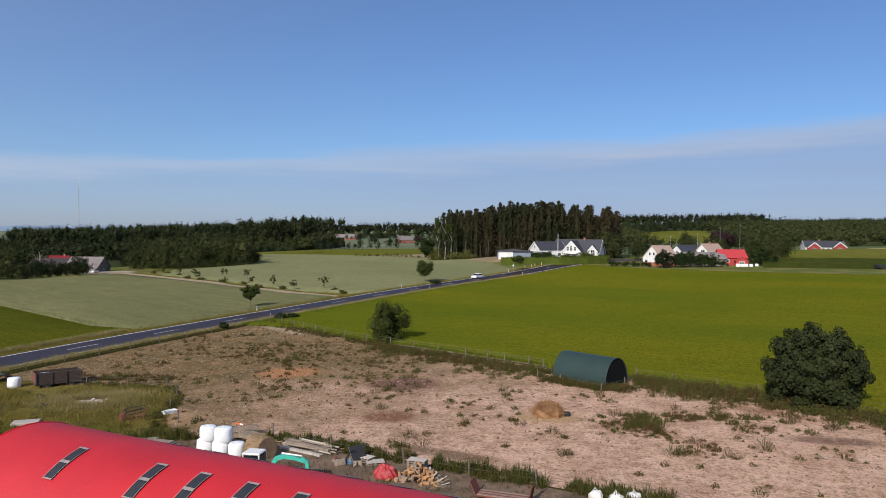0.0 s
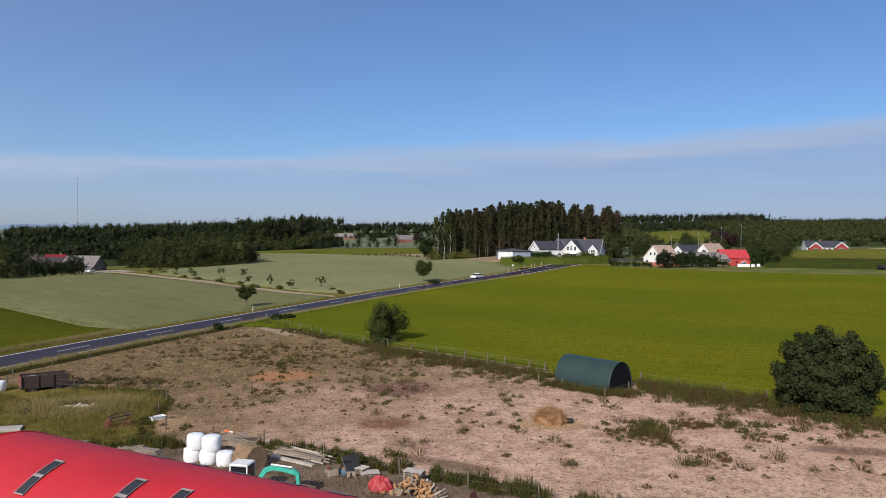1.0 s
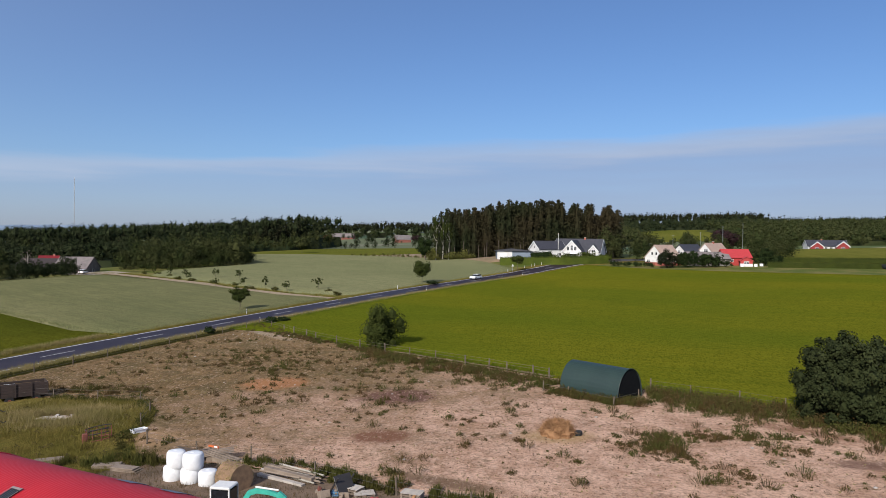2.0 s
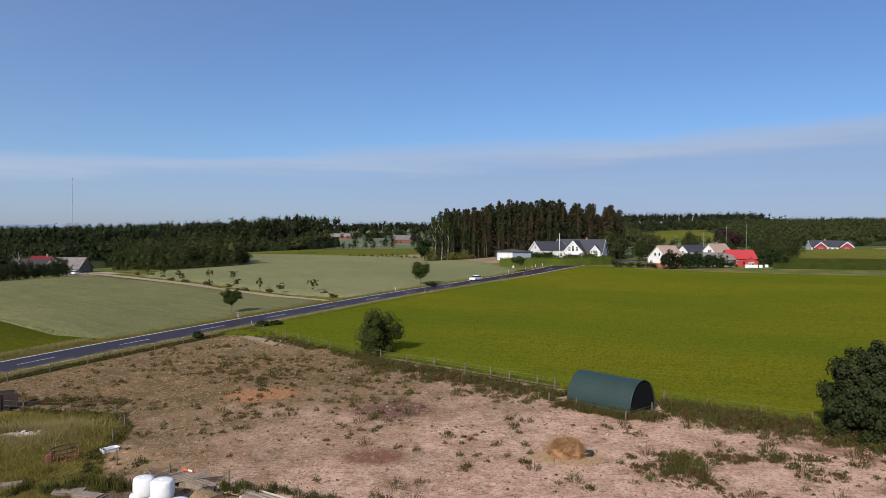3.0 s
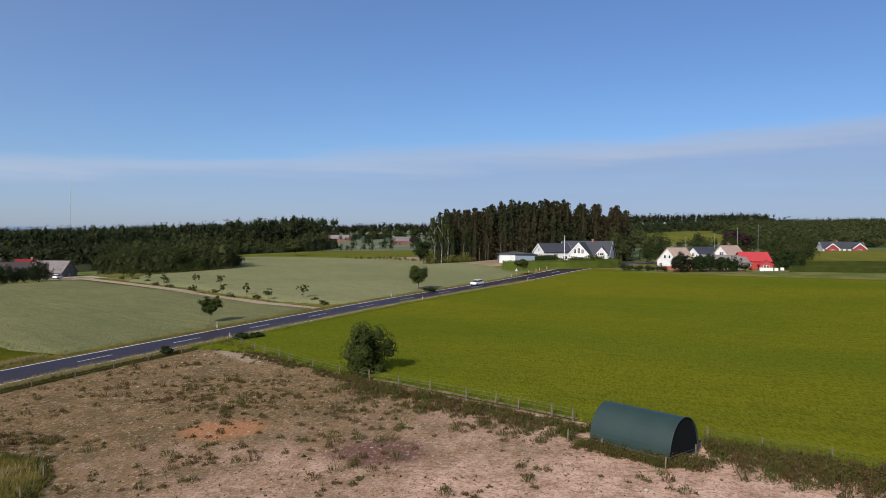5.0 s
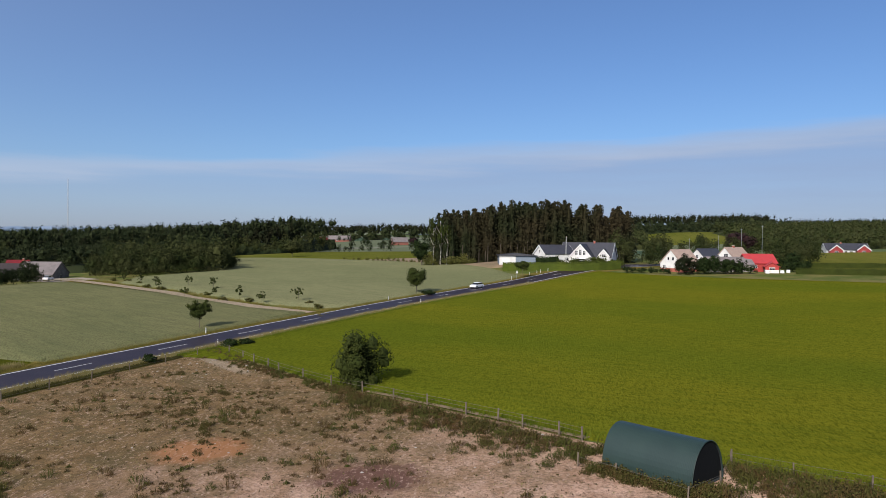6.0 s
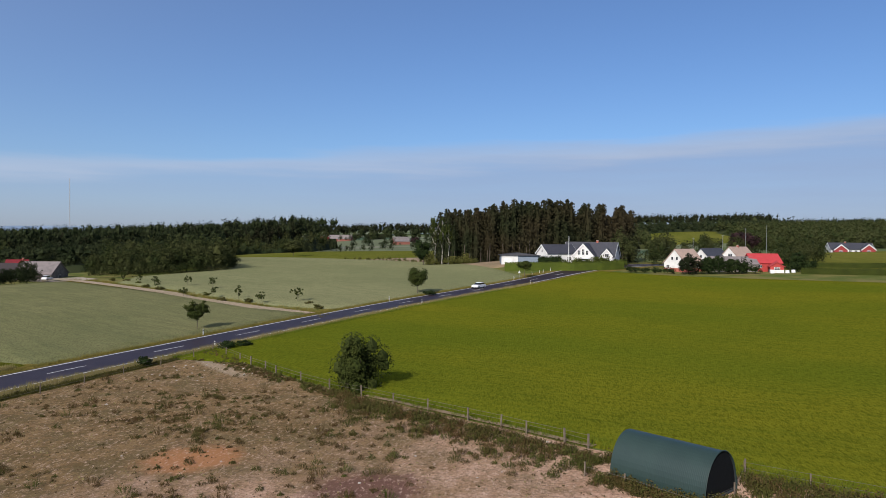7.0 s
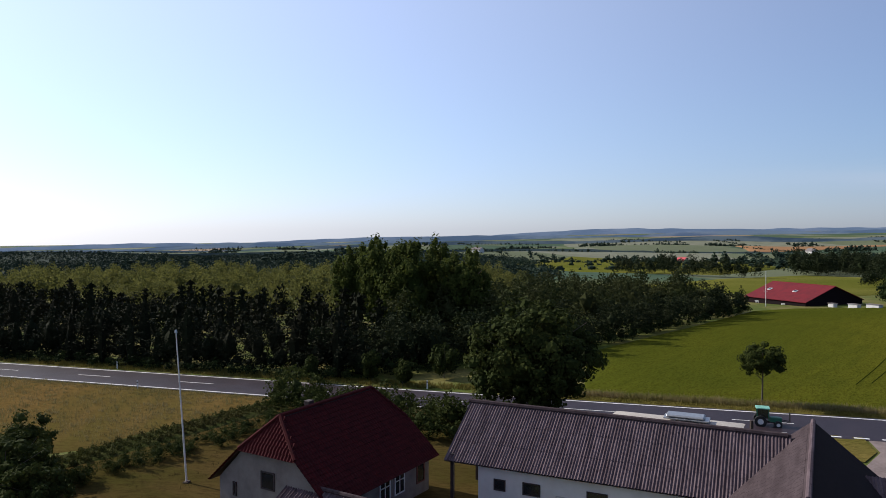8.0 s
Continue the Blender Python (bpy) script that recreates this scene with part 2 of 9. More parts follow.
def soil():
    """Trampled sandy paddock: pale sand, olive stubble to the north-west, dung-dark and rust-red patches."""
    n = Nodes("paddock_soil", 0.95, 0, 0.05)
    big, mid, fine = n.noise(0.07, 4, 0.6), n.noise(0.55, 6, 0.7), n.noise(4.0, 5, 0.8)
    gx = n.t.nodes.new("ShaderNodeSeparateXYZ")
    n.t.links.new(n.geo.outputs["Position"], gx.inputs[0])
    # how far north-west, away from the trodden sand
    lean = n.math("ADD", n.math("MULTIPLY", gx.outputs[0], -0.030), n.math("MULTIPLY", gx.outputs[1], 0.026))
    lean = n.math("ADD", lean, n.math("MULTIPLY", n.math("SUBTRACT", big, 0.5), 2.2))
    lean = n.math("ADD", lean, n.math("MULTIPLY", n.math("SUBTRACT", mid, 0.5), 0.9))
    sand = n.mix(n.step(mid, 0.38, 0.64), (0.73, 0.475, 0.345), (0.50, 0.30, 0.205))
    olive = n.mix(n.step(mid, 0.36, 0.62), (0.160, 0.104, 0.042), (0.265, 0.170, 0.082))
    col = n.mix(n.step(lean, 1.2, 2.7), sand, olive)
    moss = n.step(n.noise(0.25, 5, 0.7), 0.46, 0.62)
    col = n.mix(n.math("MULTIPLY", n.math("MULTIPLY", moss, n.step(lean, 0.8, 2.6)), 0.5), col, (0.120, 0.100, 0.044))
    speck = n.step(fine, 0.47, 0.62)
    col = n.mix(n.math("MULTIPLY", speck, 0.55), col, (0.085, 0.056, 0.030))
    hoof = n.step(n.noise(7.0, 2, 0.6), 0.56, 0.66)
    col = n.mix(n.math("MULTIPLY", hoof, 0.32), col, (0.070, 0.046, 0.026))
    streak = n.noise(1.6, 5, 0.75, n.where(True, (0.9, 1, 1), -20))
    col = n.mix(n.math("MULTIPLY", n.step(streak, 0.52, 0.66), 0.55), col, (0.105, 0.080, 0.036))

    def stain(col, x, y, rx, ry, tone, most, turn=0.0):
        s, c = math.sin(radians(turn)), math.cos(radians(turn))
        dx, dy = n.math("SUBTRACT", gx.outputs[0], x), n.math("SUBTRACT", gx.outputs[1], y)
        u = n.math("DIVIDE", n.math("ADD", n.math("MULTIPLY", dx, c), n.math("MULTIPLY", dy, s)), rx)
        v = n.math("DIVIDE", n.math("SUBTRACT", n.math("MULTIPLY", dy, c), n.math("MULTIPLY", dx, s)), ry)
        d = n.math("SQRT", n.math("ADD", n.math("MULTIPLY", u, u), n.math("MULTIPLY", v, v)))
        d = n.math("ADD", d, n.math("MULTIPLY", n.math("SUBTRACT", mid, 0.5), 1.3))
        return n.mix(n.math("MULTIPLY", n.step(d, 1.15, 0.55), most), col, tone)

    col = stain(col, -21.6, 72.0, 3.9, 3.2, (0.42, 0.19, 0.085), 0.8, 20)
    col = stain(col, -8.2, 67.0, 4.2, 3.2, (0.150, 0.075, 0.058), 0.9)
    col = stain(col, -7.3, 54.4, 2.6, 2.0, (0.20, 0.092, 0.055), 0.9)
    col = stain(col, 5.8, 55.0, 3.0, 1.8, (0.40, 0.27, 0.12), 0.6)
    col = stain(col, -1.5, 44.8, 4.5, 0.9, (0.16, 0.10, 0.06), 0.8, -22)
    col = stain(col, 26.0, 49.5, 3.5, 1.2, (0.17, 0.095, 0.07), 0.8, -10)
    col = stain(col, 24.0, 57.5, 5.0, 1.0, (0.24, 0.12, 0.075), 0.7, -38)
    col = stain(col, -25.0, 53.0, 5.0, 2.2, (0.43, 0.27, 0.15), 0.6, -20)
    col = stain(col, -33.0, 104.0, 8.0, 1.1, (0.46, 0.37, 0.27), 0.5, -46)
    pale = n.step(n.noise(3.4, 5, 0.85, n.where(True, (1, 0.5, 1), 0)), 0.53, 0.64)
    col = n.mix(n.math("MULTIPLY", pale, 0.55), col, (0.70, 0.50, 0.39))
    n.bump(n.math("ADD", n.math("MULTIPLY", n.noise(9.0, 4, 0.7), 0.6), n.math("ADD", fine, n.math("MULTIPLY", mid, 2.0))), 0.14, 1.0)
    return n.colour(col)


def asphalt():
    n = Nodes("asphalt", 0.52, 0, 0.18)
    grit, wear = n.noise(60, 2, 0.6), n.noise(0.35, 4, 0.6)
    col = n.mix(n.step(wear, 0.35, 0.7), (0.021, 0.0125, 0.0165), (0.033, 0.0205, 0.0245))
    col = n.mix(n.math("MULTIPLY", n.step(grit, 0.5, 0.7), 0.4), col, (0.044, 0.036, 0.042))
    n.bump(grit, 0.004)
    return n.colour(col)


def corrugated(name, a, b, moss, rough=0.8, spec=0.2):
    """Old fibre-cement sheet: weather streaks down the slope, moss and lichen."""
    n = Nodes(name, rough, 0, spec)
    v = n.where(True)
    run = n.noise(2.6, 4, 0.6, n.where(True, (1, 0.14, 0.14), 72.5))
    spot, fine = n.noise(5.5, 5, 0.75, v), n.noise(45, 2, 0.5, v)
    col = n.mix(n.step(run, 0.32, 0.68), a, b)
    col = n.mix(n.math("MULTIPLY", n.step(spot, 0.52, 0.66), 0.8), col, moss)
    col = n.mix(n.math("MULTIPLY", n.step(n.noise(11, 4, 0.8, v), 0.60, 0.70), 0.7), col, tuple(k * 1.9 for k in b))
    col = n.mix(n.math("MULTIPLY", n.oi.outputs["Random"], 0.14), col, tuple(k * 0.6 for k in a))
    n.bump(n.math("ADD", fine, spot), 0.004)
    return n.colour(col)


M["land"], M["soil"], M["asphalt"] = land(), soil(), asphalt()
M["paint_white"] = plain("road_paint", (0.78, 0.77, 0.74), (0.60, 0.58, 0.55), 0.7, scale=1.5, world=True)
M["fibre_cement"] = corrugated("fibre_cement", (0.088, 0.064, 0.070), (0.160, 0.120, 0.130), (0.036, 0.026, 0.029), 1.0, 0.04)
M["slate"] = corrugated("grey_slate", (0.054, 0.040, 0.043), (0.080, 0.060, 0.064), (0.026, 0.020, 0.021), 1.0, 0.04)
M["pantile"] = plain("red_pantile", (0.066, 0.0115, 0.0125), (0.040, 0.0085, 0.010), 0.95, scale=2.0, spec=0.1)
M["red_sheet"] = plain("red_steel_sheet", (0.46, 0.011, 0.017), (0.40, 0.009, 0.015), 0.55, 0.0, 0.35, 25, 0.001)
M["skylight"] = plain("grey_skylight", (0.026, 0.028, 0.031), (0.018, 0.020, 0.023), 0.4)
M["skylight_edge"] = plain("grey_flashing", (0.30, 0.25, 0.24), None, 0.5)
M["green_sheet"] = plain("dark_green_sheet", (0.022, 0.042, 0.036), (0.018, 0.035, 0.031), 0.42, 0.0, 0.5, 30, 0.0005, 0.4)
# shelter's inner shade put into skin and floor; also the trailer's body
M["dark_inside"] = plain("inner_shade_and_trailer", (0.02, 0.025, 0.028), None, 0.8)
M["render_grey"] = plain("grey_render", (0.23, 0.205, 0.19), (0.15, 0.135, 0.125), 0.95, scale=0.8, spec=0.1)
M["white_wall"] = plain("white_limewash", (0.66, 0.65, 0.635), (0.56, 0.545, 0.53), 0.85, scale=0.8)
M["red_brick"] = plain("red_brick", (0.38, 0.11, 0.075), (0.30, 0.085, 0.06), 0.9, scale=3.0)
M["old_brick"] = plain("old_dull_brick", (0.24, 0.085, 0.06), (0.17, 0.065, 0.05), 0.9, scale=1.0)
M["red_paint"] = plain("falu_red_boards", (0.40, 0.035, 0.03), (0.30, 0.03, 0.026), 0.8)
M["barn_red"] = plain("dark_red_boards", (0.26, 0.026, 0.024), (0.20, 0.022, 0.020), 0.8)
M["black_roof"] = plain("black_roof_tile", (0.045, 0.045, 0.055), (0.03, 0.03, 0.038), 0.55, scale=1.0)
M["grey_roof"] = plain("grey_roof_sheet", (0.20, 0.172, 0.168), (0.14, 0.122, 0.12), 0.9, scale=0.7, spec=0.2)
M["pink_roof"] = plain("pale_red_tile", (0.40, 0.285, 0.225), (0.30, 0.215, 0.175), 0.8, scale=1.0)
M["red_roof"] = plain("bright_red_roof", (0.42, 0.032, 0.036), (0.34, 0.028, 0.032), 0.7, scale=1.0)
M["dull_red_roof"] = plain("dull_red_roof", (0.17, 0.012, 0.018), (0.12, 0.011, 0.016), 0.8, scale=0.5, spec=0.2)
M["dark_board"] = plain("black_tarred_boards", (0.035, 0.022, 0.022), (0.022, 0.015, 0.015), 0.8)
# barn boards; also carries the shade of the wing's northern roof slope
M["black_board_and_shade"] = plain("black_boards_and_roof_shade", (0.016, 0.010, 0.011), (0.011, 0.007, 0.008), 0.95, spec=0.1)
M["blue_grey"] = plain("blue_grey_cladding", (0.18, 0.22, 0.28), (0.14, 0.17, 0.22), 0.6)
M["white_trim"] = plain("white_trim", (0.72, 0.72, 0.71), (0.62, 0.62, 0.61), 0.5)
M["glass"] = plain("dark_window_glass", (0.02, 0.024, 0.03), (0.012, 0.014, 0.018), 0.08, spec=0.6)
M["old_wood"] = plain("weathered_wood", (0.26, 0.205, 0.16), (0.17, 0.13, 0.10), 0.9, scale=2.0, grain=25)
M["post_wood"] = plain("grey_post_wood", (0.15, 0.115, 0.085), (0.09, 0.068, 0.05), 0.9, scale=2.0, grain=25)
M["dark_wood"] = plain("dark_brown_wood", (0.045, 0.027, 0.022), (0.028, 0.018, 0.015), 0.85, scale=2.0)
M["bark"] = plain("bark", (0.11, 0.085, 0.065), (0.065, 0.05, 0.04), 0.95, scale=3.0, bump=0.02)
M["pale_bark"] = plain("pale_bark", (0.42, 0.39, 0.34), (0.26, 0.24, 0.20), 0.9, scale=2.0)
M["wrap"] = plain("white_bale_wrap", (0.82, 0.83, 0.85), (0.74, 0.75, 0.78), 0.32, scale=4.0, bump=0.02)
M["straw"] = plain("straw", (0.44, 0.28, 0.15), (0.30, 0.185, 0.095), 0.95, scale=4.0, bump=0.05)
M["hay"] = leafy("hay_straws", (0.37, 0.205, 0.105), (0.27, 0.15, 0.075), (0.32, 0.175, 0.092), 0.15, 0.6)
M["old_straw"] = plain("weathered_straw", (0.30, 0.19, 0.11), (0.19, 0.12, 0.075), 0.95, scale=3.0, bump=0.05)
M["teal"] = plain("teal_paint", (0.055, 0.42, 0.33), (0.045, 0.34, 0.27), 0.4)
M["black_metal"] = plain("black_steel", (0.022, 0.022, 0.024), (0.035, 0.03, 0.028), 0.5)
M["rust"] = plain("rust_red_steel", (0.20, 0.055, 0.035), (0.12, 0.04, 0.03), 0.85, scale=5.0)
M["tarp_red"] = plain("red_tarpaulin", (0.42, 0.030, 0.036), (0.30, 0.022, 0.026), 0.45, bump=0.03)
M["tarp_grey"] = plain("grey_green_tarpaulin", (0.190, 0.205, 0.200), (0.115, 0.125, 0.115), 0.5, bump=0.03)
M["log"] = plain("split_firewood", (0.46, 0.25, 0.11), (0.26, 0.13, 0.06), 0.9, scale=3.0)
M["concrete"] = plain("concrete", (0.44, 0.40, 0.36), (0.34, 0.30, 0.27), 0.9, scale=0.6, world=True)
M["yard"] = plain("pale_pink_concrete", (0.225, 0.170, 0.155), (0.135, 0.100, 0.090), 0.9, scale=0.5, grain=5, bump=0.02, world=True)
M["gravel"] = plain("pale_gravel", (0.36, 0.30, 0.24), (0.27, 0.225, 0.17), 0.95, scale=0.5, grain=15, bump=0.03, world=True)
M["galv"] = plain("galvanised_steel", (0.45, 0.46, 0.47), (0.35, 0.36, 0.37), 0.4, 0.7)
M["pole_white"] = plain("white_pole_paint", (0.74, 0.74, 0.72), (0.60, 0.60, 0.58), 0.5)
M["orange"] = plain("orange_paint", (0.60, 0.13, 0.03), None, 0.6)
M["blue"] = plain("blue_plastic", (0.06, 0.16, 0.28), None, 0.5)
M["tractor_green"] = plain("tractor_green", (0.02, 0.17, 0.10), (0.02, 0.13, 0.08), 0.4)
M["mint"] = plain("pale_mint_paint", (0.25, 0.58, 0.46), None, 0.4)
M["wire"] = plain("old_wire", (0.16, 0.145, 0.13), None, 0.7, 0.3)
M["tape"] = plain("pale_fence_tape", (0.20, 0.165, 0.12), (0.14, 0.115, 0.085), 0.85)
M["yard_dirt"] = plain("dark_yard_dirt", (0.165, 0.108, 0.070), (0.080, 0.056, 0.034), 0.95, scale=0.6, grain=4, bump=0.05, world=True)
M["bare"] = plain("bare_brown_earth", (0.26, 0.17, 0.10), (0.15, 0.115, 0.055), 0.95, scale=0.12, grain=1.5, bump=0.05, world=True)
# near black for the shade inside the field shelter
M["shade_black"] = plain("shelter_end_shade", (0.007, 0.008, 0.009), (0.005, 0.006, 0.007), 0.95, spec=0.1)
M["rubber"] = plain("rubber", (0.018, 0.018, 0.018), None, 0.9)
M["car_white"] = plain("white_car_paint", (0.80, 0.81, 0.82), (0.78, 0.79, 0.80), 0.2, bump=0.0002)
M["car_dark"] = plain("dark_car_paint", (0.02, 0.025, 0.04), None, 0.2, bump=0.0002)
M["bag"] = plain("white_woven_bag", (0.72, 0.71, 0.70), (0.60, 0.58, 0.56), 0.7, scale=6, bump=0.04)

M["leaf"] = leafy("leaf", (0.033, 0.044, 0.010), (0.056, 0.066, 0.016), (0.025, 0.036, 0.010), 0.18)
M["leaf_dark"] = leafy("leaf_dark", (0.015, 0.026, 0.008), (0.029, 0.042, 0.012), (0.012, 0.021, 0.007), 0.14)
M["leaf_mid"] = leafy("leaf_mid", (0.062, 0.080, 0.016), (0.095, 0.112, 0.026), (0.048, 0.064, 0.016), 0.42)
M["leaf_olive"] = leafy("leaf_olive", (0.125, 0.124, 0.034), (0.180, 0.172, 0.048), (0.085, 0.094, 0.028), 0.42)
M["needle"] = leafy("needle", (0.009, 0.014, 0.006), (0.017, 0.021, 0.009), (0.020, 0.018, 0.009), 0.05, 0.12)
M["needle_brown"] = leafy("needle_brown", (0.017, 0.023, 0.010), (0.028, 0.032, 0.014), (0.050, 0.034, 0.019), 0.08, 0.06)
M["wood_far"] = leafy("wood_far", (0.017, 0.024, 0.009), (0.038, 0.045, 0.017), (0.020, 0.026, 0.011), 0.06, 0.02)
M["wood_leaf"] = leafy("wood_leaf", (0.020, 0.030, 0.009), (0.034, 0.043, 0.013), (0.066, 0.068, 0.026), 0.18, 0.11)
M["wood_dusk"] = leafy("wood_dusk", (0.012, 0.019, 0.008), (0.021, 0.029, 0.011), (0.036, 0.042, 0.018), 0.12, 0.08)
M["dock"] = leafy("dock_stalk", (0.092, 0.064, 0.026), (0.064, 0.060, 0.018), (0.096, 0.050, 0.024), 0.14, 0.5)
M["clod"] = leafy("dark_clod", (0.10, 0.062, 0.034), (0.060, 0.040, 0.022), (0.085, 0.050, 0.028), 0.02, 0.4)
M["leaf_grey"] = leafy("leaf_grey", (0.020, 0.027, 0.010), (0.048, 0.056, 0.022), (0.022, 0.029, 0.011), 0.14)
M["leaf_red"] = leafy("leaf_red", (0.030, 0.016, 0.018), (0.050, 0.026, 0.026), (0.028, 0.020, 0.020))
# bluer than the near leaves: distance haze put into the colour
M["far_leaf_haze"] = leafy("far_leaf_haze", (0.020, 0.036, 0.022), (0.034, 0.050, 0.030), (0.018, 0.031, 0.024), 0.08, 0.03)
M["hedge"] = leafy("hedge_leaf", (0.078, 0.104, 0.016), (0.110, 0.132, 0.022), (0.060, 0.082, 0.016), 0.15, 0.3)
M["weed"] = leafy("weed", (0.062, 0.056, 0.018), (0.105, 0.080, 0.034), (0.080, 0.056, 0.026), 0.12, 0.35)
M["weed_green"] = leafy("weed_green", (0.052, 0.060, 0.014), (0.086, 0.086, 0.024), (0.074, 0.060, 0.020), 0.16, 0.4)
M["ditch"] = leafy("ditch_grass", (0.052, 0.050, 0.014), (0.082, 0.070, 0.022), (0.046, 0.048, 0.013), 0.12, 0.3)
M["tall_grass"] = leafy("tall_grass", (0.156, 0.134, 0.030), (0.235, 0.182, 0.055), (0.108, 0.104, 0.022), 0.2, 0.22)
M["dry_grass"] = leafy("dry_grass", (0.3264, 0.255, 0.1224), (0.2244, 0.1836, 0.0765), (0.1734, 0.1632, 0.051), 0.2, 0.3)
M["crop_edge"] = leafy("crop_edge", (0.08976, 0.1265, 0.009792), (0.1306, 0.155, 0.01632), (0.07344, 0.1061, 0.009792), 0.2, 0.3)
M["rye_edge"] = leafy("rye_edge", (0.1632, 0.1795, 0.07344), (0.2203, 0.2203, 0.1061), (0.1387, 0.155, 0.05712), 0.2, 0.3)


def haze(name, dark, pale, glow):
    """Far ridges beyond the valley: woods, pale fields, and haze painted in, faintly glowing."""
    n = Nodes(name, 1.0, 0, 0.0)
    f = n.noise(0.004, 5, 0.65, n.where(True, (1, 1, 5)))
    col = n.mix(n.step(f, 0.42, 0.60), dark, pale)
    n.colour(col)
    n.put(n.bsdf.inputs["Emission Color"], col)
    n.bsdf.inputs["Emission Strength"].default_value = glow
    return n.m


# each farther ring is bluer, paler and glows more: distance haze in colour
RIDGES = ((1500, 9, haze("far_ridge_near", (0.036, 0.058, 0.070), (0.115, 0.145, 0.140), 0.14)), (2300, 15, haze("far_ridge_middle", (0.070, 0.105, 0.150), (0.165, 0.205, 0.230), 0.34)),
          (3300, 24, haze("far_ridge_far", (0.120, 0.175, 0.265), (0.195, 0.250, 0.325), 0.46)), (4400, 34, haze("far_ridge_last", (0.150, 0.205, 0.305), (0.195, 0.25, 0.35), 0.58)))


# ---------------------------------------------------------------- shape helpers
def smooth01(a, b, v):
    t = np.clip((v - a) / (b - a), 0, 1)
    return t * t * (3 - 2 * t)


def soft(v, k):
    return k * np.logaddexp(0, v / k)


def gz(x, y):
    """Height of the land: falls gently to the west, rises to the north, with a valley and far ridges."""
    x, y = np.asarray(x, float), np.asarray(y, float)
    z = -15 + soft(0.0096 * y + 15, 3) - soft(0.0096 * y - 14, 3)
    z = z - 32 + soft(0.02 * x + 32, 3) - soft(0.02 * x - 14, 3)
    z = z + 0.017 * (soft(y - 95, 12) - soft(y - 330, 25)) * (1 - 0.8 * (1 - smooth01(-260, -120, x)))
    z = z - 0.012 * (soft(-x - 120, 15) - soft(-x - 400, 30))
    z = z + 7 * np.exp(-((x + 170) / 170) ** 2 - ((y - 800) / 150) ** 2)
    z = z + 2.6 * np.exp(-((x - 12) / 32) ** 2 - ((y - 272) / 30) ** 2)
    r = np.hypot(x, y) + 1e-6
    z = z + 10 * smooth01(450, 660, y) * smooth01(30, 150, x) * (1 - smooth01(1200, 1900, r))
    z = z + smooth01(620, 1100, r) * (1 - smooth01(2200, 3600, r)) * smooth01(150, -250, x) * (5.5 * np.sin(x / 95 + 1.2 * np.sin(y / 210)) + 4.0 * np.sin(y / 120 + x / 260))
    return z + (13 + np.where(y > 0, 55, 95) * y / r) * smooth01(1300, 4300, r)


def hz(x, y):
    return float(gz(x, y))


def shade(me, on=True):
    me.polygons.foreach_set("use_smooth", [on] * len(me.polygons))


def mesh_np(name, verts, faces, mat, smooth=False):
    """A mesh from arrays; faces all with the same number of corners."""
    verts, faces = np.asarray(verts, np.float32), np.asarray(faces, np.int32)
    me = bpy.data.meshes.new(name)
    me.vertices.add(len(verts))
    me.vertices.foreach_set("co", verts.ravel())
    k = faces.shape[1]
    me.loops.add(faces.size)
    me.loops.foreach_set("vertex_index", faces.ravel())
    me.polygons.add(len(faces))
    me.polygons.foreach_set("loop_start", np.arange(0, faces.size, k, dtype=np.int32))
    me.polygons.foreach_set("loop_total", np.full(len(faces), k, np.int32))
    me.update(calc_edges=True)
    me.materials.append(mat)
    shade(me, smooth)
    return me


def part(name, bm, material, parent, label=""):
    """Links a bmesh (or a ready mesh) as one mesh object under a thing or a part."""
    if isinstance(bm, bmesh.types.BMesh):
        me = bpy.data.meshes.new(name)
        bmesh.ops.recalc_face_normals(bm, faces=bm.faces)
        bm.to_mesh(me)
        bm.free()
        me.materials.append(material)
    else:
        me = bm
    ob = new(name, me)
    ob.parent = parent
    return tagged(ob, label) if label else ob


def thing(name, m, label, category, group="", kind=""):
    ob = new(name)
    ob.empty_display_size = 0.3
    ob.matrix_world = m
    return tagged(ob, label, category, group, kind)


def at(x, y, rz=0.0, dz=0.0):
    return pose(x, y, hz(x, y) + dz, 0, 0, rz)


def box(bm, lo, hi, bevel=0.0, m=None):
    """A block between two corners, with bevelled edges, added to a bmesh."""
    made = bmesh.ops.create_cube(bm, size=1)["verts"]
    c = [(a + b) / 2 for a, b in zip(lo, hi)]
    s = [b - a for a, b in zip(lo, hi)]
    bmesh.ops.scale(bm, vec=s, verts=made)
    bmesh.ops.translate(bm, vec=c, verts=made)
    if bevel:
        edges = list({e for v in made for e in v.link_edges})
        made = bmesh.ops.bevel(bm, geom=edges, offset=bevel, segments=1, affect="EDGES")["verts"]
        made = list({v for v in made if v.is_valid})
    if m is not None:
        bmesh.ops.transform(bm, matrix=m, verts=made)
    return bm


def blk(lo, hi, bevel=0.0, m=None):
    return box(bmesh.new(), lo, hi, bevel, m)


def rod(bm, p, q, r0, r1=None, n=8):
    """A tapered round bar from p to q."""
    p, q = Vector(p), Vector(q)
    r1 = r0 if r1 is None else r1
    d = q - p
    turn = d.to_track_quat("Z", "Y").to_matrix().to_4x4()
    bmesh.ops.create_cone(bm, cap_ends=True, segments=n, radius1=r0, radius2=r1, depth=d.length, matrix=Matrix.Translation((p + q) / 2) @ turn)
    return bm


def tube(points, r, n=4):
    bm = bmesh.new()
    for p, q in zip(points, points[1:]):
        rod(bm, p, q, r, r, n)
    return bm


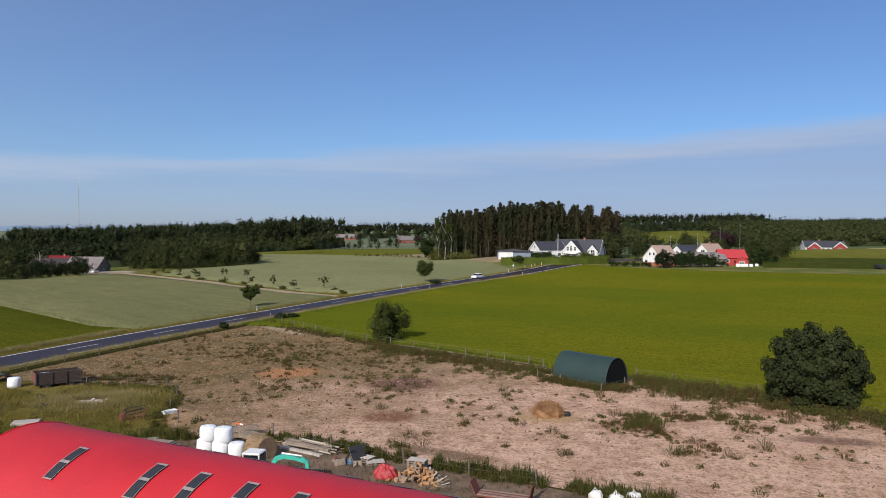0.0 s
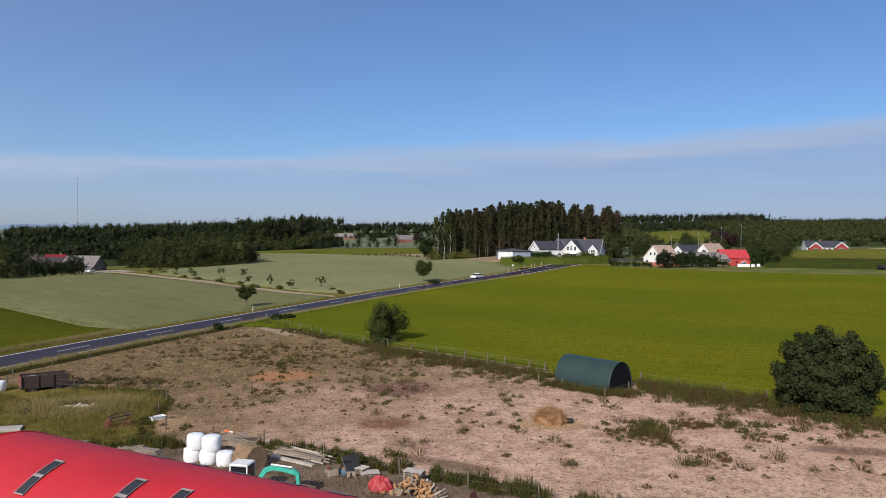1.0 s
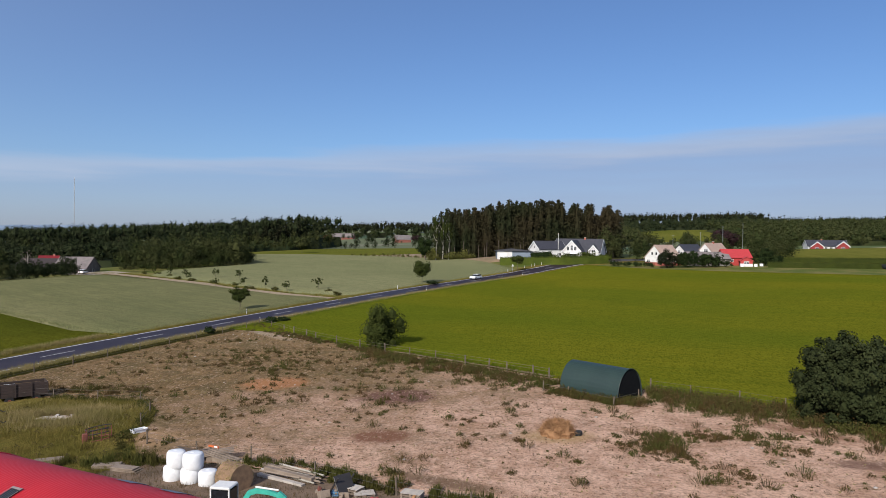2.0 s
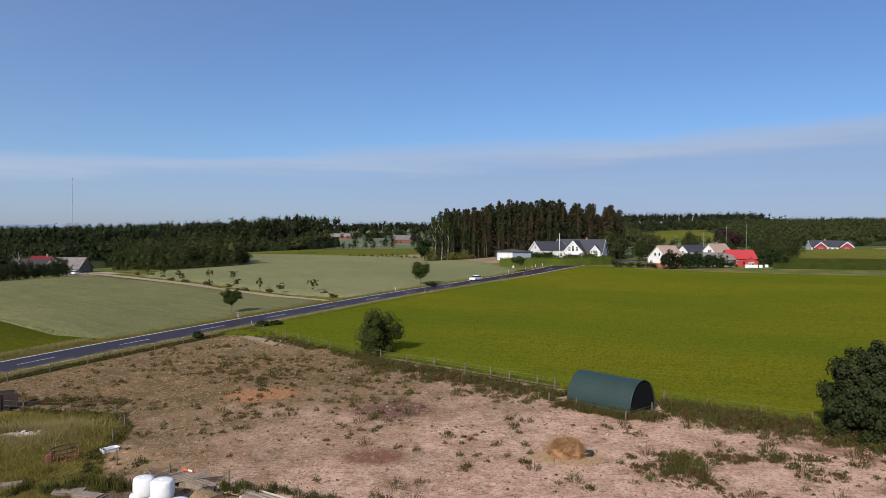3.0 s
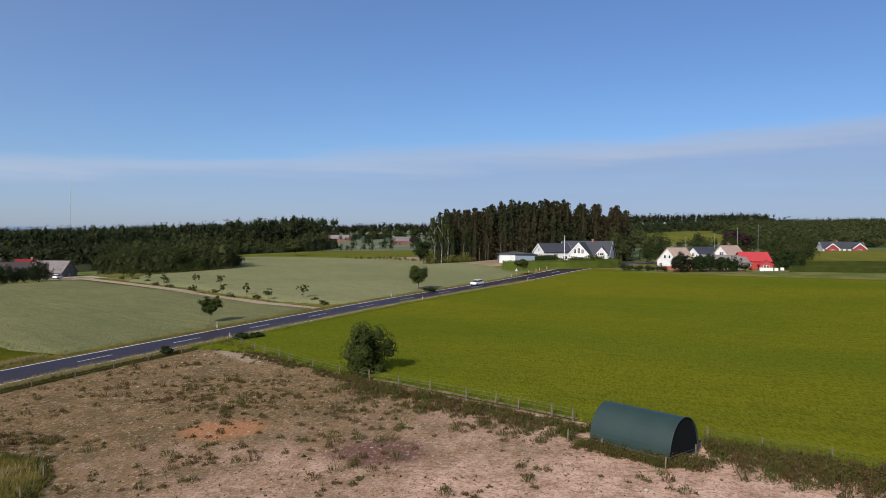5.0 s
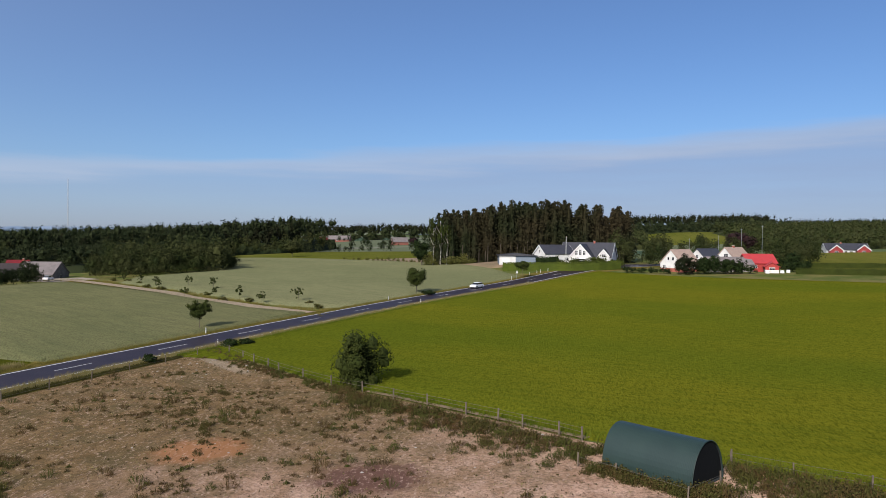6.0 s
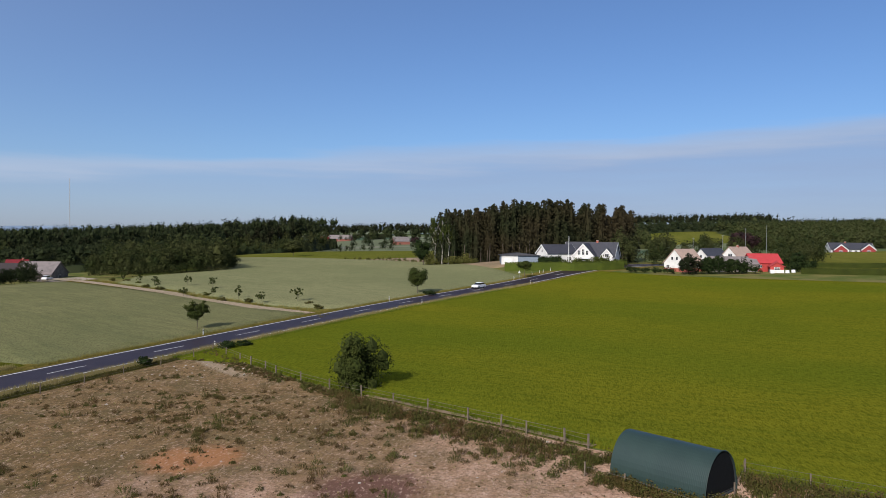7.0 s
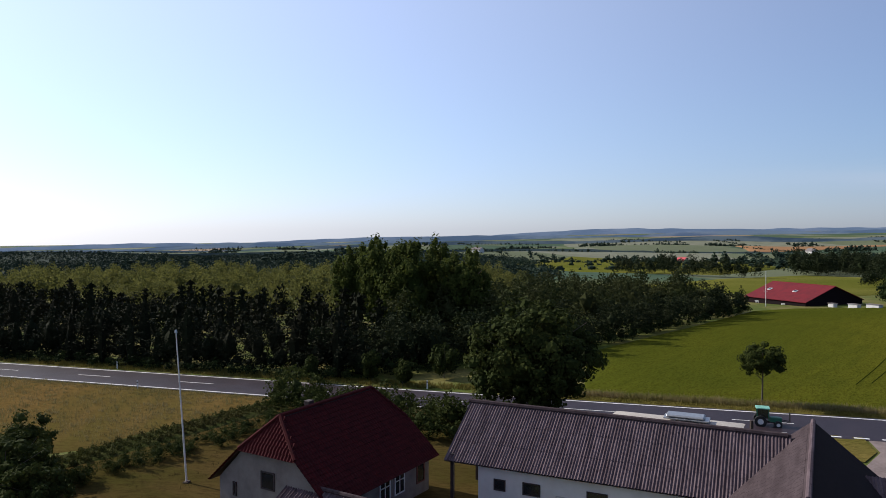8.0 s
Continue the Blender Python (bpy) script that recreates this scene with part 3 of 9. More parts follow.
def prism(bm, outline, y0, y1):
    """Extrudes an outline in x and z between y0 and y1."""
    a = [bm.verts.new((x, y0, z)) for x, z in outline]
    b = [bm.verts.new((x, y1, z)) for x, z in outline]
    bm.faces.new(a), bm.faces.new(b[::-1])
    for i in range(len(a)):
        j = (i + 1) % len(a)
        bm.faces.new((a[j], a[i], b[i], b[j]))
    return bm


def fine(pts, step):
    """A polyline with points every step metres."""
    out = []
    for (x0, y0), (x1, y1) in zip(pts, pts[1:]):
        k = max(1, int(math.hypot(x1 - x0, y1 - y0) / step))
        out += [(x0 + (x1 - x0) * i / k, y0 + (y1 - y0) * i / k) for i in range(k)]
    return out + [tuple(pts[-1])]


def inside(poly, x, y):
    """Which of the points lie in the polygon."""
    x, y = np.asarray(x), np.asarray(y)
    hit = np.zeros(x.shape, bool)
    for (x0, y0), (x1, y1) in zip(poly, poly[1:] + poly[:1]):
        with np.errstate(divide="ignore", invalid="ignore"):
            hit ^= ((y0 > y) != (y1 > y)) & (x < (x1 - x0) * (y - y0) / ((y1 - y0) or 1e-9) + x0)
    return hit


def sheet(name, poly, dz, mat, step=6.0, skirt=True, rough=0.0):
    """A piece of land that follows the ground at the height dz, with sides down to it."""
    rim = fine(list(poly) + [poly[0]], step)[:-1]
    xs, ys = [p[0] for p in rim], [p[1] for p in rim]
    gx, gy = np.meshgrid(np.arange(min(xs) + step / 2, max(xs), step), np.arange(min(ys) + step / 2, max(ys), step))
    gx, gy = gx.ravel(), gy.ravel()
    keep = inside(rim, gx, gy)
    gx, gy = gx[keep], gy[keep]
    rx, ry = np.array(xs), np.array(ys)
    far = [np.min((rx - a) ** 2 + (ry - b) ** 2) > (0.4 * step) ** 2 for a, b in zip(gx, gy)]
    pts = [Vector(p) for p in rim] + [Vector((a, b)) for a, b, f in zip(gx, gy, far) if f]
    n = len(rim)
    v, e, f, *_ = delaunay_2d_cdt(pts, [(i, (i + 1) % n) for i in range(n)], [], 1, 1e-5)
    bm = bmesh.new()
    z = gz([p.x for p in v], [p.y for p in v])
    if rough:
        z = z + np.array([rough * noise.noise(Vector((p.x * 0.35, p.y * 0.35, 0))) for p in v])
    vs = [bm.verts.new((p.x, p.y, zz + dz)) for p, zz in zip(v, z)]
    for t in f:
        bm.faces.new([vs[i] for i in t])
    bmesh.ops.recalc_face_normals(bm, faces=bm.faces)
    if sum(fa.normal.z for fa in bm.faces) < 0:
        bmesh.ops.reverse_faces(bm, faces=bm.faces)
    if skirt:
        rims = [k for k in bm.edges if k.is_boundary]
        out = {}
        for ed in rims:
            p, q = ed.verts
            d = (q.co - p.co).to_2d()
            away = Vector((d.y, -d.x))
            if away.dot((ed.link_faces[0].calc_center_median() - p.co).to_2d()) > 0:
                away = -away
            for k in (p, q):
                out[k] = out.get(k, Vector((0, 0))) + away.normalized()
        low = {}
        for k, w in out.items():
            w = w.normalized() * (0.35 + 2.0 * dz)
            x, y = k.co.x + w.x, k.co.y + w.y
            low[k] = bm.verts.new((x, y, hz(x, y) - 0.02))
        for ed in rims:
            p, q = ed.verts
            fa = bm.faces.new((p, q, low[q], low[p]))
            fa.normal_update()
            if fa.normal.z < 0:
                fa.normal_flip()
    for fa in bm.faces:
        fa.smooth = True
    me = bpy.data.meshes.new(name)
    bm.to_mesh(me)
    bm.free()
    me.materials.append(mat)
    return new(name, me)


# ---------------------------------------------------------------- the road's line
ROAD_NODES = [(-108, -160), (-97, -105), (-85.2, -48.5), (-75.7, -2.4), (-69.7, 26.5), (-62.6, 62.1), (-54.2, 93.4), (-42.3, 124.0),
              (-25.2, 162.9), (-11.2, 190.2), (12.4, 233.2), (31.3, 257.5), (58, 286), (100, 322), (180, 375), (320, 450)]


def spline(nodes, step=2.0):
    out = []
    p = [Vector(a) for a in nodes]
    p = [2 * p[0] - p[1]] + p + [2 * p[-1] - p[-2]]
    for a, b, c, d in zip(p, p[1:], p[2:], p[3:]):
        k = max(2, int((c - b).length / step))
        for i in range(k):
            t = i / k
            out.append(0.5 * ((2 * b) + (c - a) * t + (2 * a - 5 * b + 4 * c - d) * t * t + (3 * b - a - 3 * c + d) * t ** 3))
    return out + [p[-2]]


ROAD = spline(ROAD_NODES)
ROAD_S = np.concatenate([[0], np.cumsum([(b - a).length for a, b in zip(ROAD, ROAD[1:])])])


def road_at(s, off=0.0):
    """A point of the road, s metres along and off metres to the right of its middle."""
    i = int(np.clip(np.searchsorted(ROAD_S, s) - 1, 0, len(ROAD) - 2))
    d = (ROAD[i + 1] - ROAD[i]).normalized()
    p = ROAD[i] + d * (s - ROAD_S[i])
    return (p.x + d.y * off, p.y - d.x * off), math.degrees(math.atan2(d.y, d.x))


def road_s(y):
    """Metres along the road at a given y."""
    ys = [p.y for p in ROAD]
    return float(np.interp(y, ys, ROAD_S))


def beside(y0, y1, off, step=8.0):
    a, b = road_s(y0), road_s(y1)
    k = max(2, int(abs(b - a) / step))
    return [road_at(a + (b - a) * i / k, off)[0] for i in range(k + 1)]


def ribbon(name, s0, s1, o0, o1, dz, mat, step=2.0, thick=0.0):
    """A strip that follows the road."""
    k = max(1, int((s1 - s0) / step))
    bm = bmesh.new()
    rows = []
    for i in range(k + 1):
        s = s0 + (s1 - s0) * i / k
        row = []
        for o in (o0, o1):
            (x, y), _ = road_at(s, o)
            row.append((x, y, hz(x, y) + dz))
        rows.append(row)
    top = [[bm.verts.new(p) for p in r] for r in rows]
    for a, b in zip(top, top[1:]):
        bm.faces.new((a[0], a[1], b[1], b[0]))
    if thick:
        low = [[bm.verts.new((p[0], p[1], p[2] - thick)) for p in r] for r in rows]
        for a, b, c, d in zip(top, top[1:], low, low[1:]):
            bm.faces.new((a[1], c[1], d[1], b[1]))
            bm.faces.new((c[0], a[0], b[0], d[0]))
    me = bpy.data.meshes.new(name)
    bm.to_mesh(me)
    bm.free()
    me.materials.append(mat)
    return me


# ---------------------------------------------------------------- ground, road and fields
def axis(lo, hi, d, far):
    mid = list(np.arange(lo, hi + d, d))
    out, s = [], d
    x = mid[-1]
    while x < far:
        s *= 1.09
        x += s
        out.append(x)
    left, s, x = [], d, lo
    while x > -far:
        s *= 1.09
        x -= s
        left.append(x)
    return np.array(left[::-1] + mid + out)


ax, ay = axis(-280, 180, 5, 4600), axis(-150, 360, 5, 4600)
gx, gy = np.meshgrid(ax, ay)
nx, ny = len(ax), len(ay)
gv = np.stack([gx.ravel(), gy.ravel(), gz(gx.ravel(), gy.ravel())], 1)
q = np.arange(nx * (ny - 1)).reshape(ny - 1, nx)[:, :-1].ravel()
ground = new("ground", mesh_np("ground", gv, np.stack([q, q + 1, q + nx + 1, q + nx], 1), M["land"], True))
tagged(ground, "open rolling farmland of rough grass and crops", "ground", kind="structure")

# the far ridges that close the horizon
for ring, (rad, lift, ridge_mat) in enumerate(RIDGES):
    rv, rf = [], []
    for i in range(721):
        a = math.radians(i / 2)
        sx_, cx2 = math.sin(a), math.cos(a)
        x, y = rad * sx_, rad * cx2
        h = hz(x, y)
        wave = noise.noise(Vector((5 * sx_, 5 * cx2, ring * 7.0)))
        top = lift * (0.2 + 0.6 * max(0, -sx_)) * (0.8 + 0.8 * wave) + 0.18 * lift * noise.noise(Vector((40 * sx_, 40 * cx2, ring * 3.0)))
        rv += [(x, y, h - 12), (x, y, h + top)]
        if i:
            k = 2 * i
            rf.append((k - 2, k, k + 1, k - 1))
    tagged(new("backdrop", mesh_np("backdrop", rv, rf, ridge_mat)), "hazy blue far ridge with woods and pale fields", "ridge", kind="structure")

road = new("road", ribbon("road", 0, float(ROAD_S[-1]), -4.1, 4.1, 0.07, M["asphalt"], 2.0, 0.25))
tagged(road, "dark asphalt country road with white edge lines", "road", kind="structure")
tagged(new("verge", ribbon("verge", road_s(56), float(ROAD_S[-1]), 4.1, 8.2, 0.045, M["rough_grass"])), "straw-coloured grass verge beside the road", "verge", kind="structure")
tagged(new("verge", ribbon("verge", road_s(22), float(ROAD_S[-1]), -8.0, -4.1, 0.045, M["rough_grass"])), "yellow-green grass verge beside the road", "verge", kind="structure")
S_END = float(ROAD_S[-1]) - 1
JUNCTION = (road_s(47.0), road_s(57.5))
part("edge_line", ribbon("edge_line", 0, S_END, -3.72, -3.46, 0.078, M["paint_white"]), None, road, "white edge line")
part("edge_line", ribbon("edge_line", 0, JUNCTION[0] - 3, 3.46, 3.72, 0.078, M["paint_white"]), None, road, "white edge line")
part("edge_line", ribbon("edge_line", JUNCTION[1], S_END, 3.46, 3.72, 0.078, M["paint_white"]), None, road, "white edge line")
s = JUNCTION[0] - 2
while s < JUNCTION[1] - 1:
    part("edge_dash", ribbon("edge_dash", s, s + 1.1, 3.44, 3.74, 0.078, M["paint_white"], 1.0), None, road)
    s += 2.0
s = road_s(71.5) % 15.0
while s < S_END - 6:
    part("centre_dash", ribbon("centre_dash", s, s + 5.0, -0.07, 0.07, 0.078, M["paint_white"], 2.5), None, road)
    s += 15.0

FENCE = [(-38.8, 115.6), (-30.0, 105.8), (-21.4, 97.6), (-13.6, 91.3), (-6.6, 86.2), (-0.1, 81.4), (6.4, 76.3), (15.4, 70.9), (22.4, 66.6), (27.6, 62.2), (33.2, 57.0), (46, 46), (80, 18)]
shift = [(x + 0.9, y + 1.1) for x, y in FENCE]
field_north = sheet("barley_field", shift[1:] + [(130, -20), (330, 60), (260, 136), (180, 172), (95.1, 210), (62.8, 225), (37, 239)] + beside(248, 112, 6.6), 0.30, M["barley"], 7.0)
tagged(field_north, "green ripening barley field beside the paddock fence", "field", kind="structure")
rye_near = sheet("rye_field", beside(104, 149, -6.8) + [(-50.5, 159.0), (-82.5, 187.0), (-131, 224), (-137, 223.5), (-152, 208), (-167, 201), (-188, 209), (-206, 201.6), (-101.5, 135.2), (-66, 109.0)], 0.45, M["rye_near"], 6.0)
tagged(rye_near, "pale grey-green rye field beside the road", "field", kind="structure")
rye_far = sheet("rye_field", beside(158, 228, -6.8) + [(-4, 249), (-13.5, 268), (-24, 293), (-28, 300), (-47, 322), (-97, 360), (-141, 385), (-131, 346), (-113, 302), (-106, 280), (-101, 268), (-118, 241), (-112, 221), (-80, 196), (-49, 168)], 0.45, M["rye"], 6.0)
tagged(rye_far, "pale grey-green rye field beyond the farm track", "field", kind="structure")
west_poly = beside(102, 27, -7.4) + [(-82, 31), (-106, 33), (-140, 54), (-178, 76), (-186, 88), (-188, 106), (-200, 126), (-228, 150), (-262, 180), (-282, 206), (-490, 345), (-470, 398), (-302, 284), (-240, 226), (-196.5, 194.6), (-102, 134), (-66.6, 107.4)]
field_west = sheet("barley_field", west_poly, 0.25, M["barley_west"], 7.0)
tagged(field_west, "yellow-green barley field with wheel tracks west of the road", "field", kind="structure")
tagged(sheet("meadow", [(-141.5, 387), (-98, 362), (-46, 324.5), (-18, 312), (6, 345), (20, 420), (-60, 470), (-150, 480), (-176, 462), (-166, 418)], 0.35, M["far_green"], 14), "bright green meadow behind the rye", "field", kind="structure")
tagged(sheet("meadow", [(92, 262), (120, 250), (330, 180), (420, 330), (250, 420), (120, 372)], 0.35, M["far_green"], 16), "green meadow behind clipped hedges", "field", kind="structure")
tagged(sheet("meadow", [(-230, 112), (-300, 60), (-382, 120), (-420, 172), (-380, 196), (-280, 172)], 0.3, M["far_green"], 14), "yellow-green meadow behind the red barn", "field", kind="structure")
tagged(sheet("meadow", [(-500, 50), (-440, 130), (-560, 210), (-720, 250), (-930, 215), (-960, 70), (-700, -10)], 1.2, M["far_green"], 24), "broad yellow-green field across the valley", "field", kind="structure")
tagged(sheet("stubble_field", [(-1560, 470), (-1580, 880), (-1800, 1010), (-1800, 500)], 2.0, M["far_orange"], 40), "far orange-brown ripe field", "field", kind="structure")
tagged(sheet("stubble_field", [(190, 395), (330, 330), (460, 380), (300, 470)], 0.4, M["far_straw"], 16), "pale straw-coloured field", "field", kind="structure")
tagged(sheet("meadow", [(-84, -70), (-92, -150), (-20, -150), (-40, -30), (-52.5, -9.5), (-62, -5.0), (-70.4, -1.5), (-73, -12)], 0.12, M["dry_meadow"], 5, True, 0.05), "dry yellow-brown meadow beside the road", "field", kind="structure")
tagged(sheet("lawn", [(-70, 2), (-55, -5.5), (-40, -12), (-25, -5), (-33, 8), (-38, 20), (-48, 34), (-64, 42), (-67, 22)], 0.06, M["lawn"], 3, False), "dry brown lawn round the farmhouse", "lawn", kind="structure")
tagged(sheet("vegetable_bed", [(-69.6, -1.8), (-61.6, -5.4), (-51.6, -9.6), (-46, -12), (-45, -10), (-50.2, -7.0), (-60, -2.6), (-68.2, 1.0)], 0.16, M["garden"], 0.8, True, 0.12), "dark green row of potato plants", "vegetable bed", kind="structure")

GRASS_CORNER = [(-51.5, 66.6), (-48.2, 66.0), (-44.2, 65.2), (-40.1, 64.7), (-31.4, 64.2), (-28.6, 60.4), (-27.0, 57.6), (-25.8, 52.5), (-22.8, 47.6), (-25, 44), (-34, 44.0), (-39.0, 47.0), (-44.4, 50.0), (-49.8, 51.2), (-57.2, 54.4), (-56.0, 61), (-53.4, 67)]
PADDOCK = [(-38.9, 115.4), (-30.0, 105.6), (-21.4, 97.4), (-13.6, 91.1), (-6.6, 86.0), (-0.1, 81.2), (6.4, 76.1), (15.4, 70.7), (22.4, 66.4), (27.6, 62.0), (33.2, 56.8), (46, 45.8), (60, 30), (30, 22), (12, 36), (2.6, 40.0), (-8, 45.0), (-17, 47.6), (-24.5, 47.5), (-27.4, 52.5), (-27.3, 57.6), (-28.4, 60.4), (-31.2, 64.4), (-40.1, 64.9), (-48.5, 66.4)] + beside(68, 110, 8.15)
paddock = sheet("paddock", PADDOCK, 0.12, M["soil"], 2.5, False, 0.07)
tagged(paddock, "trampled sandy paddock with bare pale soil", "paddock", kind="structure")
corner = sheet("rough_grass", GRASS_CORNER, 0.13, M["rough_grass"], 2.0, False, 0.06)
tagged(corner, "overgrown rough grass plot beside the farmyard", "grass", kind="structure")
tagged(sheet("rough_grass", [(-62.3, 46.8), (-61.9, 51.0), (-57.5, 50.2), (-54.8, 48.2), (-56.5, 46.2)], 0.07, M["rough_grass"], 1.0, False, 0.04), "small grass island beside the drive", "grass", kind="structure")
tagged(sheet("farmyard", [(-61.8, 51.2), (-60.6, 55.8), (-56.4, 54.0), (-49.8, 50.9), (-44.5, 49.7), (-39.2, 46.6), (-34, 44.2), (-27, 47), (-24, 41), (-30, 38), (-42, 42), (-50, 45), (-54.6, 48.4), (-57.4, 50.4)], 0.06, M["yard"], 2.0, False), "pale pinkish concrete farmyard drive", "drive", kind="structure")
tagged(sheet("bare_ground", [(-17, 277), (-13, 267), (-5, 256), (0.5, 258), (2, 270), (1, 279)], 0.5, M["bare"], 4.0, True, 0.2), "bare brown earth before the spruce wood", "ground", kind="structure")
tagged(sheet("bare_ground", [(-64, 336.5), (-47, 324), (-25.5, 299.5), (-13, 304), (-16, 318), (-40, 352)], 0.5, M["bare"], 5.0, True, 0.15), "bare brown strip with scrub beyond the rye", "ground", kind="structure")
tagged(sheet("bare_ground", [(-24.6, 47.3), (-17, 47.4), (-8, 44.8), (2.6, 39.8), (12, 35.8), (18, 31), (0, 33), (-20, 41.5), (-26, 45.5)], 0.10, M["yard_dirt"], 1.2, False, 0.05), "bare brown littered earth behind the hall", "ground", kind="structure")
tagged(sheet("bare_ground", [(x + 0.15, y + 0.2) for x, y in FENCE[3:7]] + shift[3:7][::-1], 0.14, M["bare"], 0.8, False, 0.05), "bare brown strip between fence and barley", "ground", kind="structure")
TRACK = [(-36.5, 152.5), (-50, 162), (-72.5, 180), (-82, 190.5), (-110, 213), (-135, 233), (-147, 238)]
tv = [(x - 1.0, y - 1.3) for x, y in TRACK] + [(x + 1.0, y + 1.3) for x, y in TRACK[::-1]]
tagged(sheet("farm_track", tv, 0.20, M["track"], 3.0, False), "pale gravel farm track between rye fields", "track", kind="structure")
tagged(sheet("forecourt", [(-152, 234), (-135, 228), (-128, 236), (-140, 246), (-158, 243)], 0.14, M["gravel"], 4.0, False), "pale gravel forecourt by the grey barn", "yard", kind="structure")
tagged(sheet("concrete_pad", [(-68.6, 32.5), (-63.9, 30.9), (-61.0, 41.0), (-65.0, 42.6)], 0.16, M["concrete"], 2.0, True), "pale concrete loading pad beside the road", "pad", kind="structure")


def wheel_track(p, q, w=0.45, bend=0.0):
    pts, n = [], 30
    d = (Vector(q) - Vector(p)).normalized()
    bm = bmesh.new()
    rows = []
    for i in range(n + 1):
        t = i / n
        c = Vector(p).lerp(Vector(q), t) + Vector((d.y, -d.x)) * (bend * math.sin(math.pi * t) + 0.15 * math.sin(9 * t))
        rows.append([bm.verts.new((c.x + k * d.y * w / 2, c.y - k * d.x * w / 2, hz(c.x, c.y) + 0.264)) for k in (-1, 1)])
    for a, b in zip(rows, rows[1:]):
        bm.faces.new((a[0], a[1], b[1], b[0]))
    return bm


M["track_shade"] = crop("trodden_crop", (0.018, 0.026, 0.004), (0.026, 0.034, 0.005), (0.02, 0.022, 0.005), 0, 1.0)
for p, q, w in (((-78.8, 73.5), (-174.9, 130.7), 0.17), ((-77.8, 75.0), (-173.0, 132.8), 0.15), ((-83.3, 59.4), (-155.7, 101.6), 0.13), ((-84.2, 61.4), (-155.2, 103.6), 0.13)):
    part("wheel_track", wheel_track(p, q, w, 0.5), M["track_shade"], field_west, "dark wheel track in the crop")


# ---------------------------------------------------------------- plants
def leaves(rng, c, size, out=None, bias=0.6):
    """Small four-cornered leaves round the points c; out turns them outwards."""
    n = len(c)
    nor = rng.normal(size=(n, 3))
    nor /= np.linalg.norm(nor, axis=1, keepdims=True)
    if out is not None:
        nor = nor * (1 - bias) + out * bias
        nor /= np.linalg.norm(nor, axis=1, keepdims=True) + 1e-9
    side = np.cross(nor, rng.normal(size=(n, 3)))
    side /= np.linalg.norm(side, axis=1, keepdims=True) + 1e-9
    up = np.cross(nor, side)
    s = size * rng.uniform(0.6, 1.3, (n, 1))
    a, b = side * s, up * s * 0.7
    v = np.stack([c - a, c - b * 0.9, c + a, c + b], 1).reshape(-1, 3)
    return v, np.arange(4 * n).reshape(-1, 4)


BALL = bmesh.new()
bmesh.ops.create_icosphere(BALL, subdivisions=1, radius=1.0)
BALL_V = np.array([v.co[:] for v in BALL.verts])
BALL_F = np.array([[v.index for v in f.verts] for f in BALL.faces])
BALL.free()


def crown_points(rng, n, rx, ry, rz, lobes, lump=0.42, solid=(0.38, 0.76), shell=(0.35, 0.78)):
    """Points on a crown made of many lobes on an egg-shaped body, and the lobes' uneven solid hearts."""
    d = rng.normal(size=(lobes, 3))
    d /= np.linalg.norm(d, axis=1, keepdims=True)
    d *= rng.uniform(shell[0], shell[1], (lobes, 1))
    rad = rng.uniform(lump * 0.6, lump * 1.15, lobes)
    pick = rng.integers(0, lobes, n)
    o = rng.normal(size=(n, 3))
    o /= np.linalg.norm(o, axis=1, keepdims=True)
    p = d[pick] + o * (rad[pick] * rng.uniform(0.72, 1.05, n) ** 0.6)[:, None]
    e = np.array([rx, ry, rz])
    out = p / (np.linalg.norm(p, axis=1, keepdims=True) + 1e-9) * 0.5 + o * 0.5
    hv = np.concatenate([(d[k] + BALL_V * rad[k] * rng.uniform(solid[0], solid[1], (len(BALL_V), 1))) * e for k in range(lobes)])
    hf = np.concatenate([BALL_F + len(BALL_V) * k for k in range(lobes)])
    if shell[0] > 0.45:
        hv = np.concatenate([hv, BALL_V * 0.56 * e])
        hf = np.concatenate([hf, BALL_F + len(BALL_V) * lobes])
    return p * e, out, (hv, hf)


def mass(seed, h, w, trunk, n, leaf, lobes, lump=0.42, heart=0.36):
    """A tree of a wood: sprays of leaves heaped in lobes over an uneven heart, in triangles."""
    rng = np.random.default_rng(seed)
    ch = h - trunk
    e = np.array([w / 2, w / 2, ch / 2])
    d = rng.normal(size=(lobes, 3))
    d /= np.linalg.norm(d, axis=1, keepdims=True)
    d *= rng.uniform(0.42, 0.82, (lobes, 1))
    rad = rng.uniform(lump * 0.55, lump * 1.15, lobes)
    pick = rng.integers(0, lobes, n)
    o = rng.normal(size=(n, 3)) + (0, 0, 0.25)
    o /= np.linalg.norm(o, axis=1, keepdims=True)
    p = d[pick] + o * (rad[pick] * rng.uniform(0.5, 1.08, n))[:, None]
    out = p / (np.linalg.norm(p, axis=1, keepdims=True) + 1e-9) * 0.5 + o * 0.5
    v, f = leaves(rng, p * e, leaf * 1.25, out, 0.45)
    hv = BALL_V * heart * e * rng.uniform(0.65, 1.15, (len(BALL_V), 1))
    v = np.concatenate([v, hv])
    v[:, 2] += trunk + ch / 2
    return v, np.concatenate([f[:, [0, 1, 3]], BALL_F + 4 * n])


